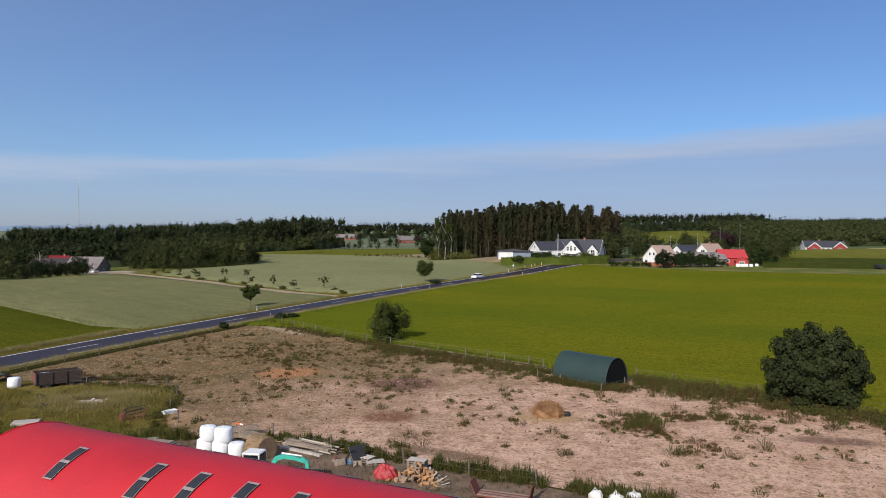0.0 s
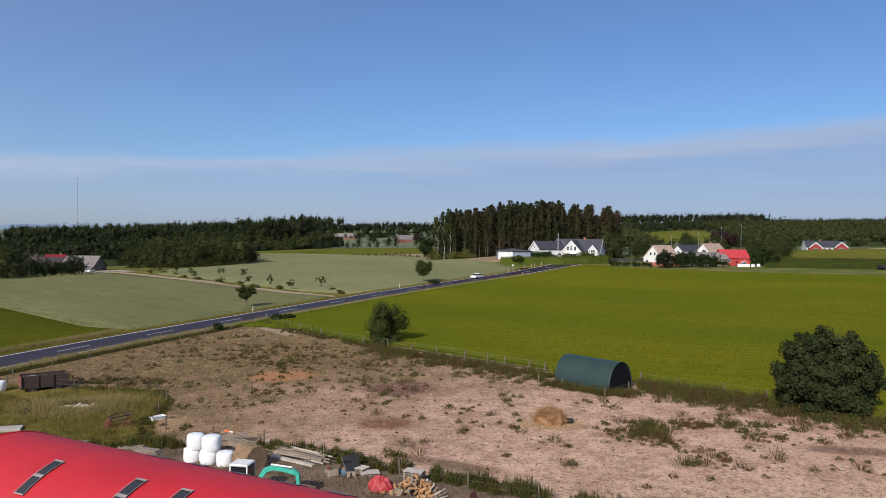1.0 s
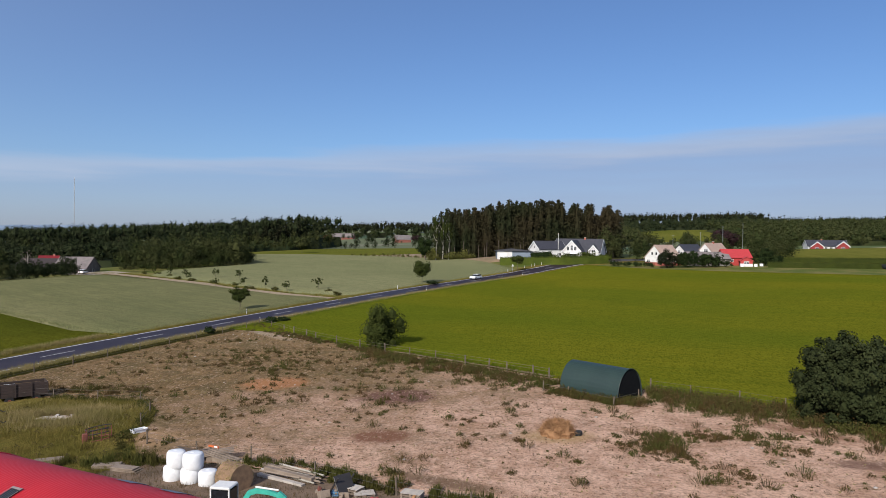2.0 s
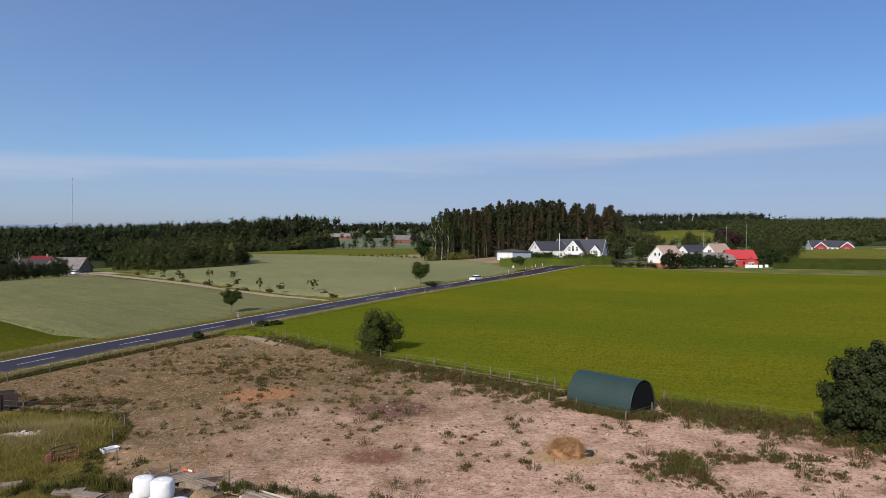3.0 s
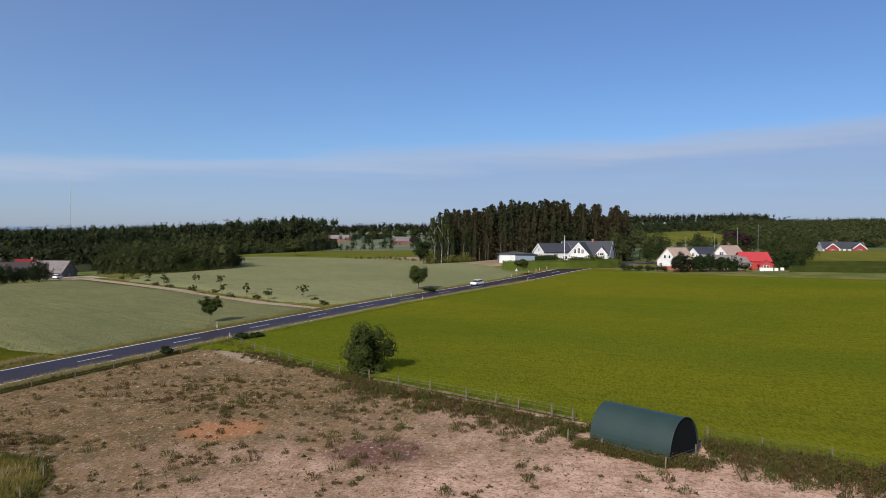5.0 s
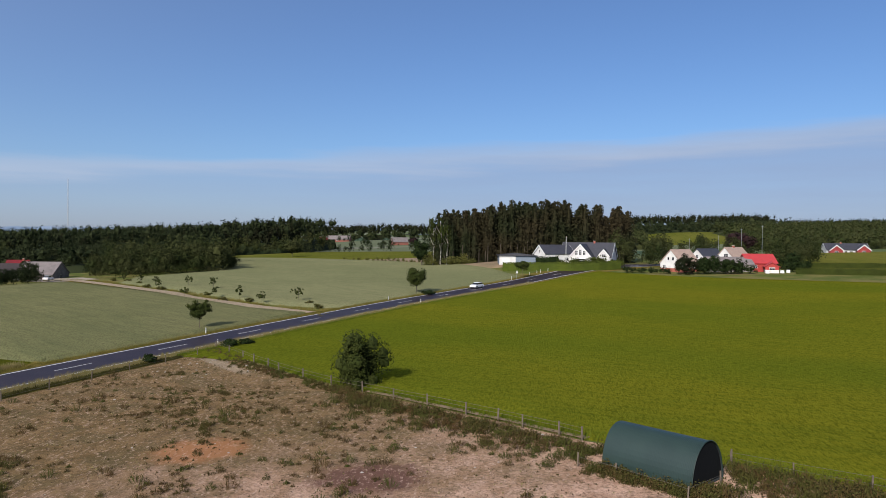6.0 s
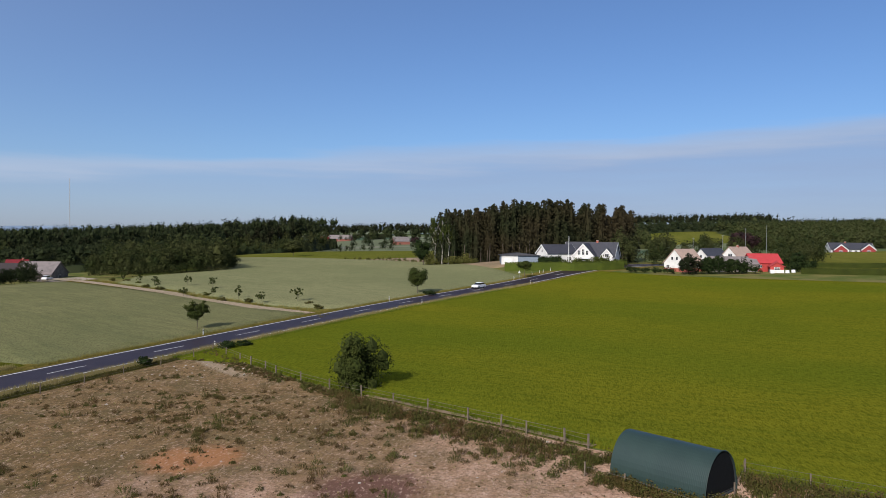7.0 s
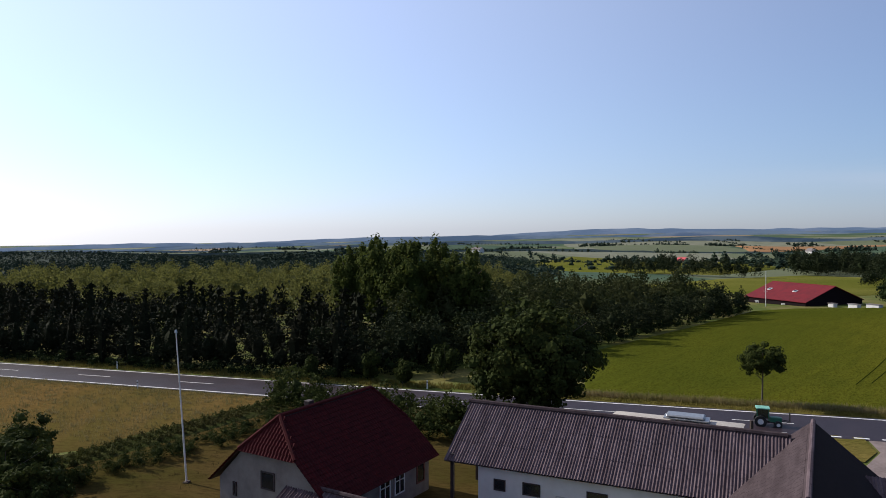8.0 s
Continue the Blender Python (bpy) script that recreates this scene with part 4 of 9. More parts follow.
def spire(seed, h, w, n, leaf, clear=0.1, blunt=2.6):
    """A plantation spruce: whorls of drooping boughs round a narrow heart, ragged and thin below, blunt above."""
    rng = np.random.default_rng(seed)
    tiers = max(6, int(h / 1.15))
    tier = np.floor(rng.uniform(0, 1, n) ** 0.85 * tiers) / tiers
    t = np.clip(tier + rng.normal(0, 0.012, n), 0, 0.985)
    bough = rng.integers(0, 6, n)
    a = bough * 1.047 + tier * 37.0 + rng.normal(0, 0.2, n)
    full = (1 - t ** blunt) ** 0.75 * (0.55 + 0.45 * np.minimum(1, t * 3 + 0.25)) * w / 2
    r = full * np.sqrt(rng.uniform(0.06, 1.0, n)) * (0.74 + 0.36 * np.sin(bough * 2.4 + tier * 51 + seed))
    p = np.stack([r * np.cos(a), r * np.sin(a), h * (clear + (1 - clear) * t) - 0.32 * r], 1)
    o = np.stack([np.cos(a) * 0.5, np.sin(a) * 0.5, np.full(n, 0.85)], 1)
    v, f = leaves(rng, p, leaf * 1.25, o / 0.99, 0.4)
    ts = np.array([0.0, 0.25, 0.55, 0.8, 0.97])
    k = 5
    th = np.arange(k) * 2 * math.pi / k
    rr = ((1 - ts ** blunt) ** 0.75 * w / 2 * np.array([0.12, 0.2, 0.25, 0.26, 0.25]))[:, None] * rng.uniform(0.7, 1.15, (5, k))
    ring = np.stack([rr * np.cos(th), rr * np.sin(th), np.repeat((h * (clear + (1 - clear) * ts))[:, None], k, 1)], 2).reshape(-1, 3)
    q = [(j * k + i, j * k + (i + 1) % k, (j + 1) * k + (i + 1) % k, (j + 1) * k + i) for j in range(4) for i in range(k)]
    q = np.array(q) + 4 * n
    return np.concatenate([v, ring]), np.concatenate([f[:, [0, 1, 3]], q[:, :3], q[:, [0, 2, 3]]])


def broadleaf(seed, h, w, trunk, n, leaf, lobes=26, lump=0.42, shell=(0.35, 0.78)):
    """Arrays of a crown, and a bmesh of trunk and limbs; the foot is at the origin."""
    rng = np.random.default_rng(seed)
    ch = h - trunk
    p, o, (hv, hf) = crown_points(rng, n, w / 2, w / 2, ch / 2, lobes, lump, (0.38, 0.76), shell)
    v, f = leaves(rng, p, leaf, o)
    v = np.concatenate([v, hv])
    v[:, 2] += trunk + ch / 2
    f = np.concatenate([f[:, :3], f[:, [0, 2, 3]], hf + 4 * n])
    bm = bmesh.new()
    r = max(0.04, h * 0.013)
    rod(bm, (0, 0, -0.3), (0.02 * h, 0, trunk + ch * 0.25), r, r * 0.7)
    rod(bm, (0.02 * h, 0, trunk + ch * 0.25), (0.0, 0.01 * h, trunk + ch * 0.8), r * 0.7, r * 0.2, 6)
    for k in range(7):
        a = k * 2.4 + seed
        z0 = trunk + ch * (0.02 + 0.08 * k)
        e = Vector((math.cos(a) * w * 0.36, math.sin(a) * w * 0.36, z0 + ch * rng.uniform(0.15, 0.35)))
        rod(bm, (0.01 * h, 0, z0), e, r * 0.45, r * 0.12, 5)
    return v, f, bm


def tree(name, m, arrays, mat, bark, label, category="tree", group=""):
    v, f, bm = arrays
    ob = thing(name, m, label, category, group)
    part("trunk", bm, bark, ob)
    part("crown", mesh_np("crown", v, f, mat), None, ob)
    return ob


def wood(name, protos, spots, mat, label, category="wood"):
    """Many trees as one object. spots: x, y, size, turn, prototype."""
    vs, fs, base = [], [], 0
    z = gz(spots[:, 0], spots[:, 1])
    for k, (v, f) in enumerate(protos):
        for (x, y, s, a, _), zz in zip(spots[spots[:, 4] == k], z[spots[:, 4] == k]):
            c, d = math.cos(a) * s, math.sin(a) * s
            vs.append(np.stack([v[:, 0] * c - v[:, 1] * d + x, v[:, 0] * d + v[:, 1] * c + y, v[:, 2] * s * (0.9 + 0.2 * math.sin(a * 7)) + zz], 1))
            fs.append(f + base)
            base += len(v)
    return tagged(new(name, mesh_np(name, np.concatenate(vs), np.concatenate(fs), mat)), label, category, kind="stuff")


def scatter(rng, poly, gap, lo=0.75, hi=1.2, kinds=1, jitter=0.45):
    xs, ys = [p[0] for p in poly], [p[1] for p in poly]
    x, y = np.meshgrid(np.arange(min(xs), max(xs), gap), np.arange(min(ys), max(ys), gap))
    x = x.ravel() + rng.uniform(-jitter, jitter, x.size) * gap
    y = y.ravel() + rng.uniform(-jitter, jitter, y.size) * gap
    k = inside(list(poly), x, y)
    x, y = x[k], y[k]
    n = len(x)
    return np.stack([x, y, rng.uniform(lo, hi, n), rng.uniform(0, 6.28, n), rng.integers(0, kinds, n)], 1)


def line_spots(rng, pts, gap, wide, lo, hi, kinds=1):
    p = np.array(fine(pts, gap))
    n = len(p)
    return np.stack([p[:, 0] + rng.uniform(-wide, wide, n), p[:, 1] + rng.uniform(-wide, wide, n), rng.uniform(lo, hi, n), rng.uniform(0, 6.28, n), rng.integers(0, kinds, n)], 1)


def blades(rng, x, y, n, h, spread, width, dz=0.0, lean=0.45):
    """Clumps of thin upright blades; h may differ from clump to clump."""
    h = np.broadcast_to(np.asarray(h, float), x.shape)
    spread = np.broadcast_to(np.asarray(spread, float), x.shape)
    X, Y, H, S = (np.repeat(k, n) for k in (x, y, h, spread))
    m = len(X)
    a, r = rng.uniform(0, 6.28, m), np.sqrt(rng.uniform(0, 1, m)) * S
    bx, by = X + r * np.cos(a), Y + r * np.sin(a)
    bz = gz(bx, by) + dz
    hh = H * rng.uniform(0.5, 1.1, m)
    t = rng.uniform(0, 6.28, m)
    wx, wy = np.cos(t) * width * (0.5 + H), np.sin(t) * width * (0.5 + H)
    lx, ly = np.cos(a) * lean * hh * rng.uniform(0, 1, m), np.sin(a) * lean * hh * rng.uniform(0, 1, m)
    v = np.stack([np.stack([bx - wx, by - wy, bz - 0.03], 1), np.stack([bx + wx, by + wy, bz - 0.03], 1), np.stack([bx + lx, by + ly, bz + hh], 1)], 1).reshape(-1, 3)
    return v, np.arange(3 * m).reshape(-1, 3)


def clumps(rng, x, y, n, h, spread, leaf, dz=0.0):
    """Low bushy weeds: small leaves heaped round each point."""
    h, spread = np.broadcast_to(np.asarray(h, float), x.shape), np.broadcast_to(np.asarray(spread, float), x.shape)
    X, Y, H, S = (np.repeat(k, n) for k in (x, y, h, spread))
    m = len(X)
    a, r = rng.uniform(0, 6.28, m), np.sqrt(rng.uniform(0, 1, m))
    px, py = X + S * r * np.cos(a), Y + S * r * np.sin(a)
    z = gz(px, py) + dz + H * (1.05 - r ** 2) * rng.uniform(0.15, 1.0, m) ** 0.6
    out = np.stack([np.cos(a) * r, np.sin(a) * r, np.full(m, 0.7)], 1)
    return leaves(rng, np.stack([px, py, z], 1), leaf, out, 0.45)


def tussocks(rng, x, y, n, h, spread, width, dz=0.0):
    """Upright tufts: stalks and narrow leaves that rise from a small foot and fan out at the top."""
    h, spread = np.broadcast_to(np.asarray(h, float), x.shape), np.broadcast_to(np.asarray(spread, float), x.shape)
    X, Y, H, S = (np.repeat(k, n) for k in (x, y, h, spread))
    m = len(X)
    a, r = rng.uniform(0, 6.28, m), np.sqrt(rng.uniform(0, 1, m))
    foot = np.stack([X + 0.45 * S * r * np.cos(a), Y + 0.45 * S * r * np.sin(a)], 1)
    top = np.stack([X + S * r * np.cos(a), Y + S * r * np.sin(a)], 1) + rng.normal(0, 0.05, (m, 2))
    z0 = gz(foot[:, 0], foot[:, 1]) + dz - 0.02
    z1 = z0 + H * (1.08 - 0.55 * r ** 2) * rng.uniform(0.55, 1.0, m)
    t = rng.uniform(0, 6.28, m)
    w = width * rng.uniform(0.6, 1.4, m)
    q = rng.uniform(0.45, 0.7, m)
    mid = foot + (top - foot) * q[:, None]
    zm = z0 + (z1 - z0) * q
    dx, dy = np.cos(t) * w, np.sin(t) * w
    v = np.stack([np.stack([foot[:, 0], foot[:, 1], z0], 1), np.stack([mid[:, 0] - dx, mid[:, 1] - dy, zm], 1), np.stack([top[:, 0], top[:, 1], z1], 1), np.stack([mid[:, 0] + dx, mid[:, 1] + dy, zm], 1)], 1).reshape(-1, 3)
    return v, np.arange(4 * m).reshape(-1, 4)


def stuff(name, v, f, mat, label, category):
    return tagged(new(name, mesh_np(name, v, f, mat)), label, category, kind="stuff")


def join(*arrays):
    vs, fs, base = [], [], 0
    for v, f in arrays:
        vs.append(v), fs.append(f + base)
        base += len(v)
    return np.concatenate(vs), np.concatenate(fs)


def join3(quads, tris):
    """Leaves of four corners and blades of three, as triangles."""
    (v, f), (w, g) = quads, tris
    return np.concatenate([v, w]), np.concatenate([f[:, :3], f[:, [0, 2, 3]], g + len(v)])


def fill_xy(poly, n):
    x = R.uniform(min(p[0] for p in poly), max(p[0] for p in poly), n)
    y = R.uniform(min(p[1] for p in poly), max(p[1] for p in poly), n)
    k = inside(list(poly), x, y)
    return x[k], y[k]


def hedge(pts, w, h, mat, label, gap=0.35, leaf=0.16, name="hedge"):
    """A clipped hedge along a line: a leafy skin on a closed body."""
    rng = np.random.default_rng(int(abs(pts[0][0]) * 10) + 3)
    p = np.array(fine(pts, gap))
    d = np.gradient(p, axis=0)
    d /= np.linalg.norm(d, axis=1, keepdims=True) + 1e-9
    k = 34
    P, D = np.repeat(p, k, 0), np.repeat(d, k, 0)
    m = len(P)
    u = rng.uniform(-1, 1, m)
    v = rng.uniform(0, 1, m)
    top = rng.uniform(0, 1, m) < 0.35
    off = np.where(top, u, np.sign(u)) * w / 2 * rng.uniform(0.9, 1.08, m)
    zz = np.where(top, 1.0, v) * h * rng.uniform(0.94, 1.05, m)
    x, y = P[:, 0] + D[:, 1] * off + rng.uniform(-gap, gap, m), P[:, 1] - D[:, 0] * off + rng.uniform(-gap, gap, m)
    c = np.stack([x, y, gz(x, y) + zz], 1)
    out = np.stack([D[:, 1] * np.where(top, 0, np.sign(u)), -D[:, 0] * np.where(top, 0, np.sign(u)), np.where(top, 1.0, 0.2)], 1)
    lv, lf = leaves(rng, c, leaf, out, 0.5)
    ob = thing(name, at(*pts[0]), label, "hedge")
    body = bmesh.new()
    rows = []
    for (a, b), (dx, dy) in zip(p[::4], d[::4]):
        g = hz(a, b)
        rows.append([body.verts.new((a + dy * o * w * 0.45, b - dx * o * w * 0.45, g + t * h * 0.95 - 0.1)) for o, t in ((-1, 0), (-1, 1), (1, 1), (1, 0))])
    for r0, r1 in zip(rows, rows[1:]):
        for i in range(4):
            body.faces.new((r0[i], r0[(i + 1) % 4], r1[(i + 1) % 4], r1[i]))
    inv = ob.matrix_world.inverted()
    for nm, me in (("hedge_body", body), ("foliage", mesh_np("foliage", lv, lf, mat))):
        o = part(nm, me, mat, ob)
        o.matrix_parent_inverse = inv
    return ob


R = np.random.default_rng(11)
# free-standing trees
tree("round_tree", at(29.0, 60.6), broadleaf(3, 7.5, 9.4, -2.2, 34000, 0.115, 330, 0.13, (0.5, 0.88)), M["leaf_grey"], M["bark"], "dense round dark green tree beside the paddock fence")
tree("bush_tree", at(-14.7, 94.8), broadleaf(8, 6.1, 5.8, -1.4, 8500, 0.11, 40, 0.34, (0.3, 0.92)), M["leaf"], M["bark"], "small bushy green tree behind the paddock fence")
tree("roadside_tree", at(-20.8, 187.0), broadleaf(21, 6.4, 4.9, 1.9, 3200, 0.17, 24, 0.45), M["leaf"], M["bark"], "round-crowned roadside tree on a bare trunk", group="roadside trees")
tree("roadside_tree", at(-48.6, 132.0), broadleaf(22, 5.2, 4.7, 1.6, 4000, 0.12, 70, 0.2, (0.3, 0.84)), M["leaf"], M["bark"], "broad-crowned roadside tree beside the rye", group="roadside trees")
tree("roadside_tree", at(-73.0, 46.6), broadleaf(23, 6.5, 4.7, 2.4, 5000, 0.12, 80, 0.2, (0.3, 0.84)), M["leaf"], M["bark"], "slender roadside tree before the barley field", group="roadside trees")
tree("roadside_tree", at(-57.3, 59.8), broadleaf(24, 4.0, 3.1, 0.6, 3200, 0.10, 60, 0.2, (0.3, 0.84)), M["leaf_dark"], M["bark"], "small dark tree on the verge by the drive", group="roadside trees")
tree("roadside_tree", at(4.5, 227.5), broadleaf(25, 5.2, 4.0, 2.4, 1500, 0.2, 18, 0.5), M["leaf"], M["bark"], "lollipop-shaped roadside tree beside the hedge", group="roadside trees")
tree("large_tree", at(-61.5, 24.6), broadleaf(31, 11.6, 12.4, 0.6, 18000, 0.17, 240, 0.14, (0.5, 0.88)), M["leaf"], M["bark"], "large dark broadleaf tree behind the barn")
tree("field_tree", at(-211, 205), broadleaf(33, 7.2, 6.6, 0.0, 2200, 0.28, 40, 0.3), M["leaf_dark"], M["bark"], "rounded tree at the end of a field boundary")
tree("field_tree", at(-302, 290), broadleaf(40, 6.2, 9.6, 0.0, 1600, 0.32, 34, 0.32), M["leaf"], M["bark"], "broad low tree at the far end of the barley")
tree("field_tree", at(-357, 282), broadleaf(34, 4.4, 4.6, 0.0, 900, 0.3, 26, 0.32), M["leaf"], M["bark"], "small round tree alone in the barley field")
tree("field_tree", at(-112, 385), broadleaf(35, 9.5, 12, 2.0, 2200, 0.32, 40, 0.32), M["wood_leaf"], M["bark"], "spreading tree alone at the edge of the meadow")
tree("field_tree", at(-40, 425), broadleaf(36, 9.0, 9, 1.6, 1600, 0.34, 34, 0.34), M["wood_leaf"], M["bark"], "round tree alone on the bright meadow")
tree("edge_tree", at(-31.5, 284), broadleaf(39, 11, 9, 0.4, 2200, 0.3, 34, 0.32), M["leaf_dark"], M["bark"], "dark round tree at the corner of the spruce wood")
tree("barn_tree", at(-199, 118.5), broadleaf(38, 9.2, 14.0, -0.8, 4600, 0.26, 60, 0.28), M["leaf_dark"], M["bark"], "dark round tree beside the red barn")
tree("copper_tree", at(104, 355), broadleaf(37, 12.0, 14, 1.0, 2600, 0.5, 30, 0.42), M["leaf_red"], M["bark"], "dark copper-leaved tree behind the houses")

tree("copper_tree", at(-81, 628), broadleaf(45, 8.0, 9, 0.6, 900, 0.5, 24, 0.36), M["leaf_red"], M["bark"], "dark copper-leaved tree beside a far farm")

# the avenue of saplings on the farm track
sap = None
for i, (x, y, h) in enumerate(((-44.1, 170.6, 3.6), (-51.0, 167.6, 2.8), (-59.4, 176.5, 3.0), (-66.5, 180.0, 2.6), (-75.0, 199.1, 3.4), (-85.6, 207.4, 3.0), (-92.1, 203.6, 2.4), (-75.1, 183.0, 2.2), (-98, 214, 2.6), (-107, 222, 2.8), (-116, 229, 2.6))):
    tree("sapling", at(x, y), broadleaf(50 + i, h * 1.1, h * 0.95, h * 0.25, 460, 0.11, 26, 0.16, (0.3, 0.95)), M["leaf"], M["bark"], "young open-crowned tree along the farm track", group="avenue saplings")
for i, (x, y) in enumerate(((-37, 160.5), (-40.5, 166), (-55, 171.5), (-62, 174), (-71, 186), (-80, 193), (-89, 199), (-97, 207), (-104, 216), (-112, 224), (-120, 230))):
    tree("shrub", at(x, y), broadleaf(80 + i, 1.1, 2.8, -0.2, 380, 0.11, 16, 0.3), M["weed_green"], M["bark"], "low shrub beside the farm track", "shrub", "track shrubs")

# woods
C0 = [spire(60 + i, 21.4 + (i % 2), w, 700, 0.46, 0.05, 2.4) for i, w in enumerate((9.4, 10.8, 10.0, 11.6))]
C1 = [spire(66 + i, 12.6, 5.4, 110, 0.6, 0.02) for i in range(2)] + [mass(68 + i, 12.6, 6.6, 0.2, 130, 0.5, 16, 0.3) for i in range(2)]
P0 = [spire(72 + i, 13.0, 10.5, 760, 0.34, 0.0, 3.4) for i in range(2)] + [mass(74 + i, 12.0, 7.4, -0.6, 700, 0.30, 32, 0.26, 0.55) for i in range(2)]
P1 = [spire(75 + i, 12.6, 8.0, 240, 0.6, 0.1) for i in range(2)] + [mass(77 + i, 12.0, 6.8, 0.2, 240, 0.52, 22, 0.34) for i in range(2)]
B0 = [mass(90 + i, 12, 8.5, 0.2, 660, 0.40, 34, 0.26) for i in range(4)]
B2 = [mass(95 + i, 12, 8.8, 0.0, 540, 0.38, 20, 0.36) for i in range(4)]
S0 = [mass(100 + i, 3.0, 3.2, 0.02, 200, 0.2, 14, 0.42) for i in range(4)]
S1 = [mass(104 + i, 3.0, 3.2, 0.02, 460, 0.13, 20, 0.38) for i in range(4)]
F0 = [mass(110 + i, 10, 15, -1.0, 26, 2.0, 9, 0.42, 0.6) for i in range(4)]
F1 = [mass(114 + i, 13, 11, 0.1, 90, 1.15, 14, 0.38, 0.55) for i in range(3)] + [spire(117, 17, 6, 70, 0.8, 0.0)]


def canopy(name, poly, gap, low, high, mat, label, tall=1.0):
    """A deep wood seen from afar: its uneven roof of crowns over a closed body that reaches the ground."""
    rng = np.random.default_rng(int(abs(poly[0][0])) + 5)
    xs, ys = [p[0] for p in poly], [p[1] for p in poly]
    x, y = np.meshgrid(np.arange(min(xs), max(xs), gap * 1.6), np.arange(min(ys), max(ys), gap * 1.6))
    ny_, nx_ = x.shape
    x, y = x + rng.uniform(-0.3, 0.3, x.shape) * gap, y + rng.uniform(-0.3, 0.3, x.shape) * gap
    inn = inside(list(poly), x.ravel(), y.ravel()).reshape(x.shape)
    h = np.where(inn, low * 0.45, -1.0)
    v = np.stack([x.ravel(), y.ravel(), gz(x.ravel(), y.ravel()) + h.ravel()], 1)
    k = (np.arange(ny_ - 1)[:, None] * nx_ + np.arange(nx_ - 1)[None, :]).ravel()
    f = np.concatenate([np.stack([k, k + 1, k + nx_], 1), np.stack([k + 1, k + nx_ + 1, k + nx_], 1)])
    f = f[inn.ravel()[f].any(1)]
    sp = scatter(rng, poly, gap, 0.75, 1.25, 1)
    m = len(sp)
    top = gz(sp[:, 0], sp[:, 1]) + rng.uniform(low, high, m)
    r = sp[:, 2] * gap * 0.62
    jit = rng.uniform(0.4, 0.75, (m, 6, 1))
    octa = np.array([(1, 0, 0), (0, 1, 0), (-1, 0, 0), (0, -1, 0), (0, 0, 1), (0, 0, -1)], float)
    octf = np.array([(0, 1, 4), (1, 2, 4), (2, 3, 4), (3, 0, 4), (1, 0, 5), (2, 1, 5), (3, 2, 5), (0, 3, 5)])
    lump = octa[None] * jit * np.stack([r, r, r * tall], 1)[:, None, :]
    c, s = np.cos(sp[:, 3])[:, None], np.sin(sp[:, 3])[:, None]
    lx, ly = lump[:, :, 0] * c - lump[:, :, 1] * s, lump[:, :, 0] * s + lump[:, :, 1] * c
    lv = np.stack([lx + sp[:, 0:1], ly + sp[:, 1:2], lump[:, :, 2] + (top - r * tall)[:, None]], 2).reshape(-1, 3)
    lf = (octf[None] + (np.arange(m) * 6)[:, None, None]).reshape(-1, 3) + len(v)
    k = 24
    o = rng.normal(size=(m * k, 3)) + (0, 0, 0.5)
    o /= np.linalg.norm(o, axis=1, keepdims=True)
    cen = np.repeat(np.stack([sp[:, 0], sp[:, 1], top - r * tall], 1), k, 0)
    R3 = np.repeat(np.stack([r, r, r * tall], 1), k, 0)
    wv, wf = leaves(rng, cen + o * R3 * rng.uniform(0.6, 1.05, (m * k, 1)), 0.23 * np.repeat(r, k)[:, None], o, 0.5)
    wf = wf[:, [0, 1, 3]] + len(v) + len(lv)
    return tagged(new(name, mesh_np(name, np.concatenate([v, lv, wv]), np.concatenate([f, lf, wf]), mat)), label, "wood", kind="stuff")


spruce = [(-27, 286), (-17, 279), (0, 281), (20, 286), (44, 293), (50, 310), (20, 322), (-22, 312)]
ss = scatter(R, spruce, 2.7, 0.84, 0.93, 4)
ss[:, 2] += 0.08 * np.exp(-((ss[:, 0] - 14) / 20) ** 2)
canopy("spruce_crowns", [(x + 0.4, y + 3.0) for x, y in spruce[:5]] + [(47, 309), (20, 319), (-20, 310)], 2.6, 13.6, 17.4, M["needle_brown"], "closed crowns of the spruce plantation", 2.4)
wood("spruce_wood", C0, ss, M["needle_brown"], "tall brownish spruce plantation behind the white house")
boles = bmesh.new()
for x, y, k, a, _ in line_spots(R, [(-26, 284), (-17, 277.5), (0, 279.5), (20, 284.5), (44, 291)], 2.6, 1.4, 0.3, 0.8):
    rod(boles, (x, y, hz(x, y) - 0.2), (x + 0.3 * math.sin(a), y, hz(x, y) + 10 * k), 0.13, 0.07, 5)
bole_mesh = bpy.data.meshes.new("tree_trunks")
boles.to_mesh(bole_mesh), boles.free()
bole_mesh.materials.append(M["bark"])
tagged(new("tree_trunks", bole_mesh), "bare brown trunks along the edge of the spruce wood", "trunks", kind="stuff")
for i, (x, y, s) in enumerate(((-24.5, 283, 19), (-22, 281, 17), (-27.5, 286, 20))):
    tree("birch", at(x, y), broadleaf(130 + i, s, 4.6, s * 0.3, 420, 0.32, 26, 0.24), M["leaf"], M["pale_bark"], "tall thin birch with a pale trunk at the wood's edge", group="birches")
wood("spruce_edge_shrubs", S0, line_spots(R, [(-31, 283), (-12, 274)], 1.6, 2.0, 0.9, 1.7, 4), M["leaf_olive"], "scrub at the foot of the spruce wood")
wood("field_scrub", S0, np.concatenate([line_spots(R, [(-74, 342), (-47, 322.5), (-26, 298.5)], 1.8, 1.2, 0.35, 0.75, 4), line_spots(R, [(-36, 322), (-22, 306), (-12, 302)], 2.2, 2.5, 0.5, 1.0, 4)]), M["leaf_olive"], "rough scrub along the far edge of the rye", "shrubs")
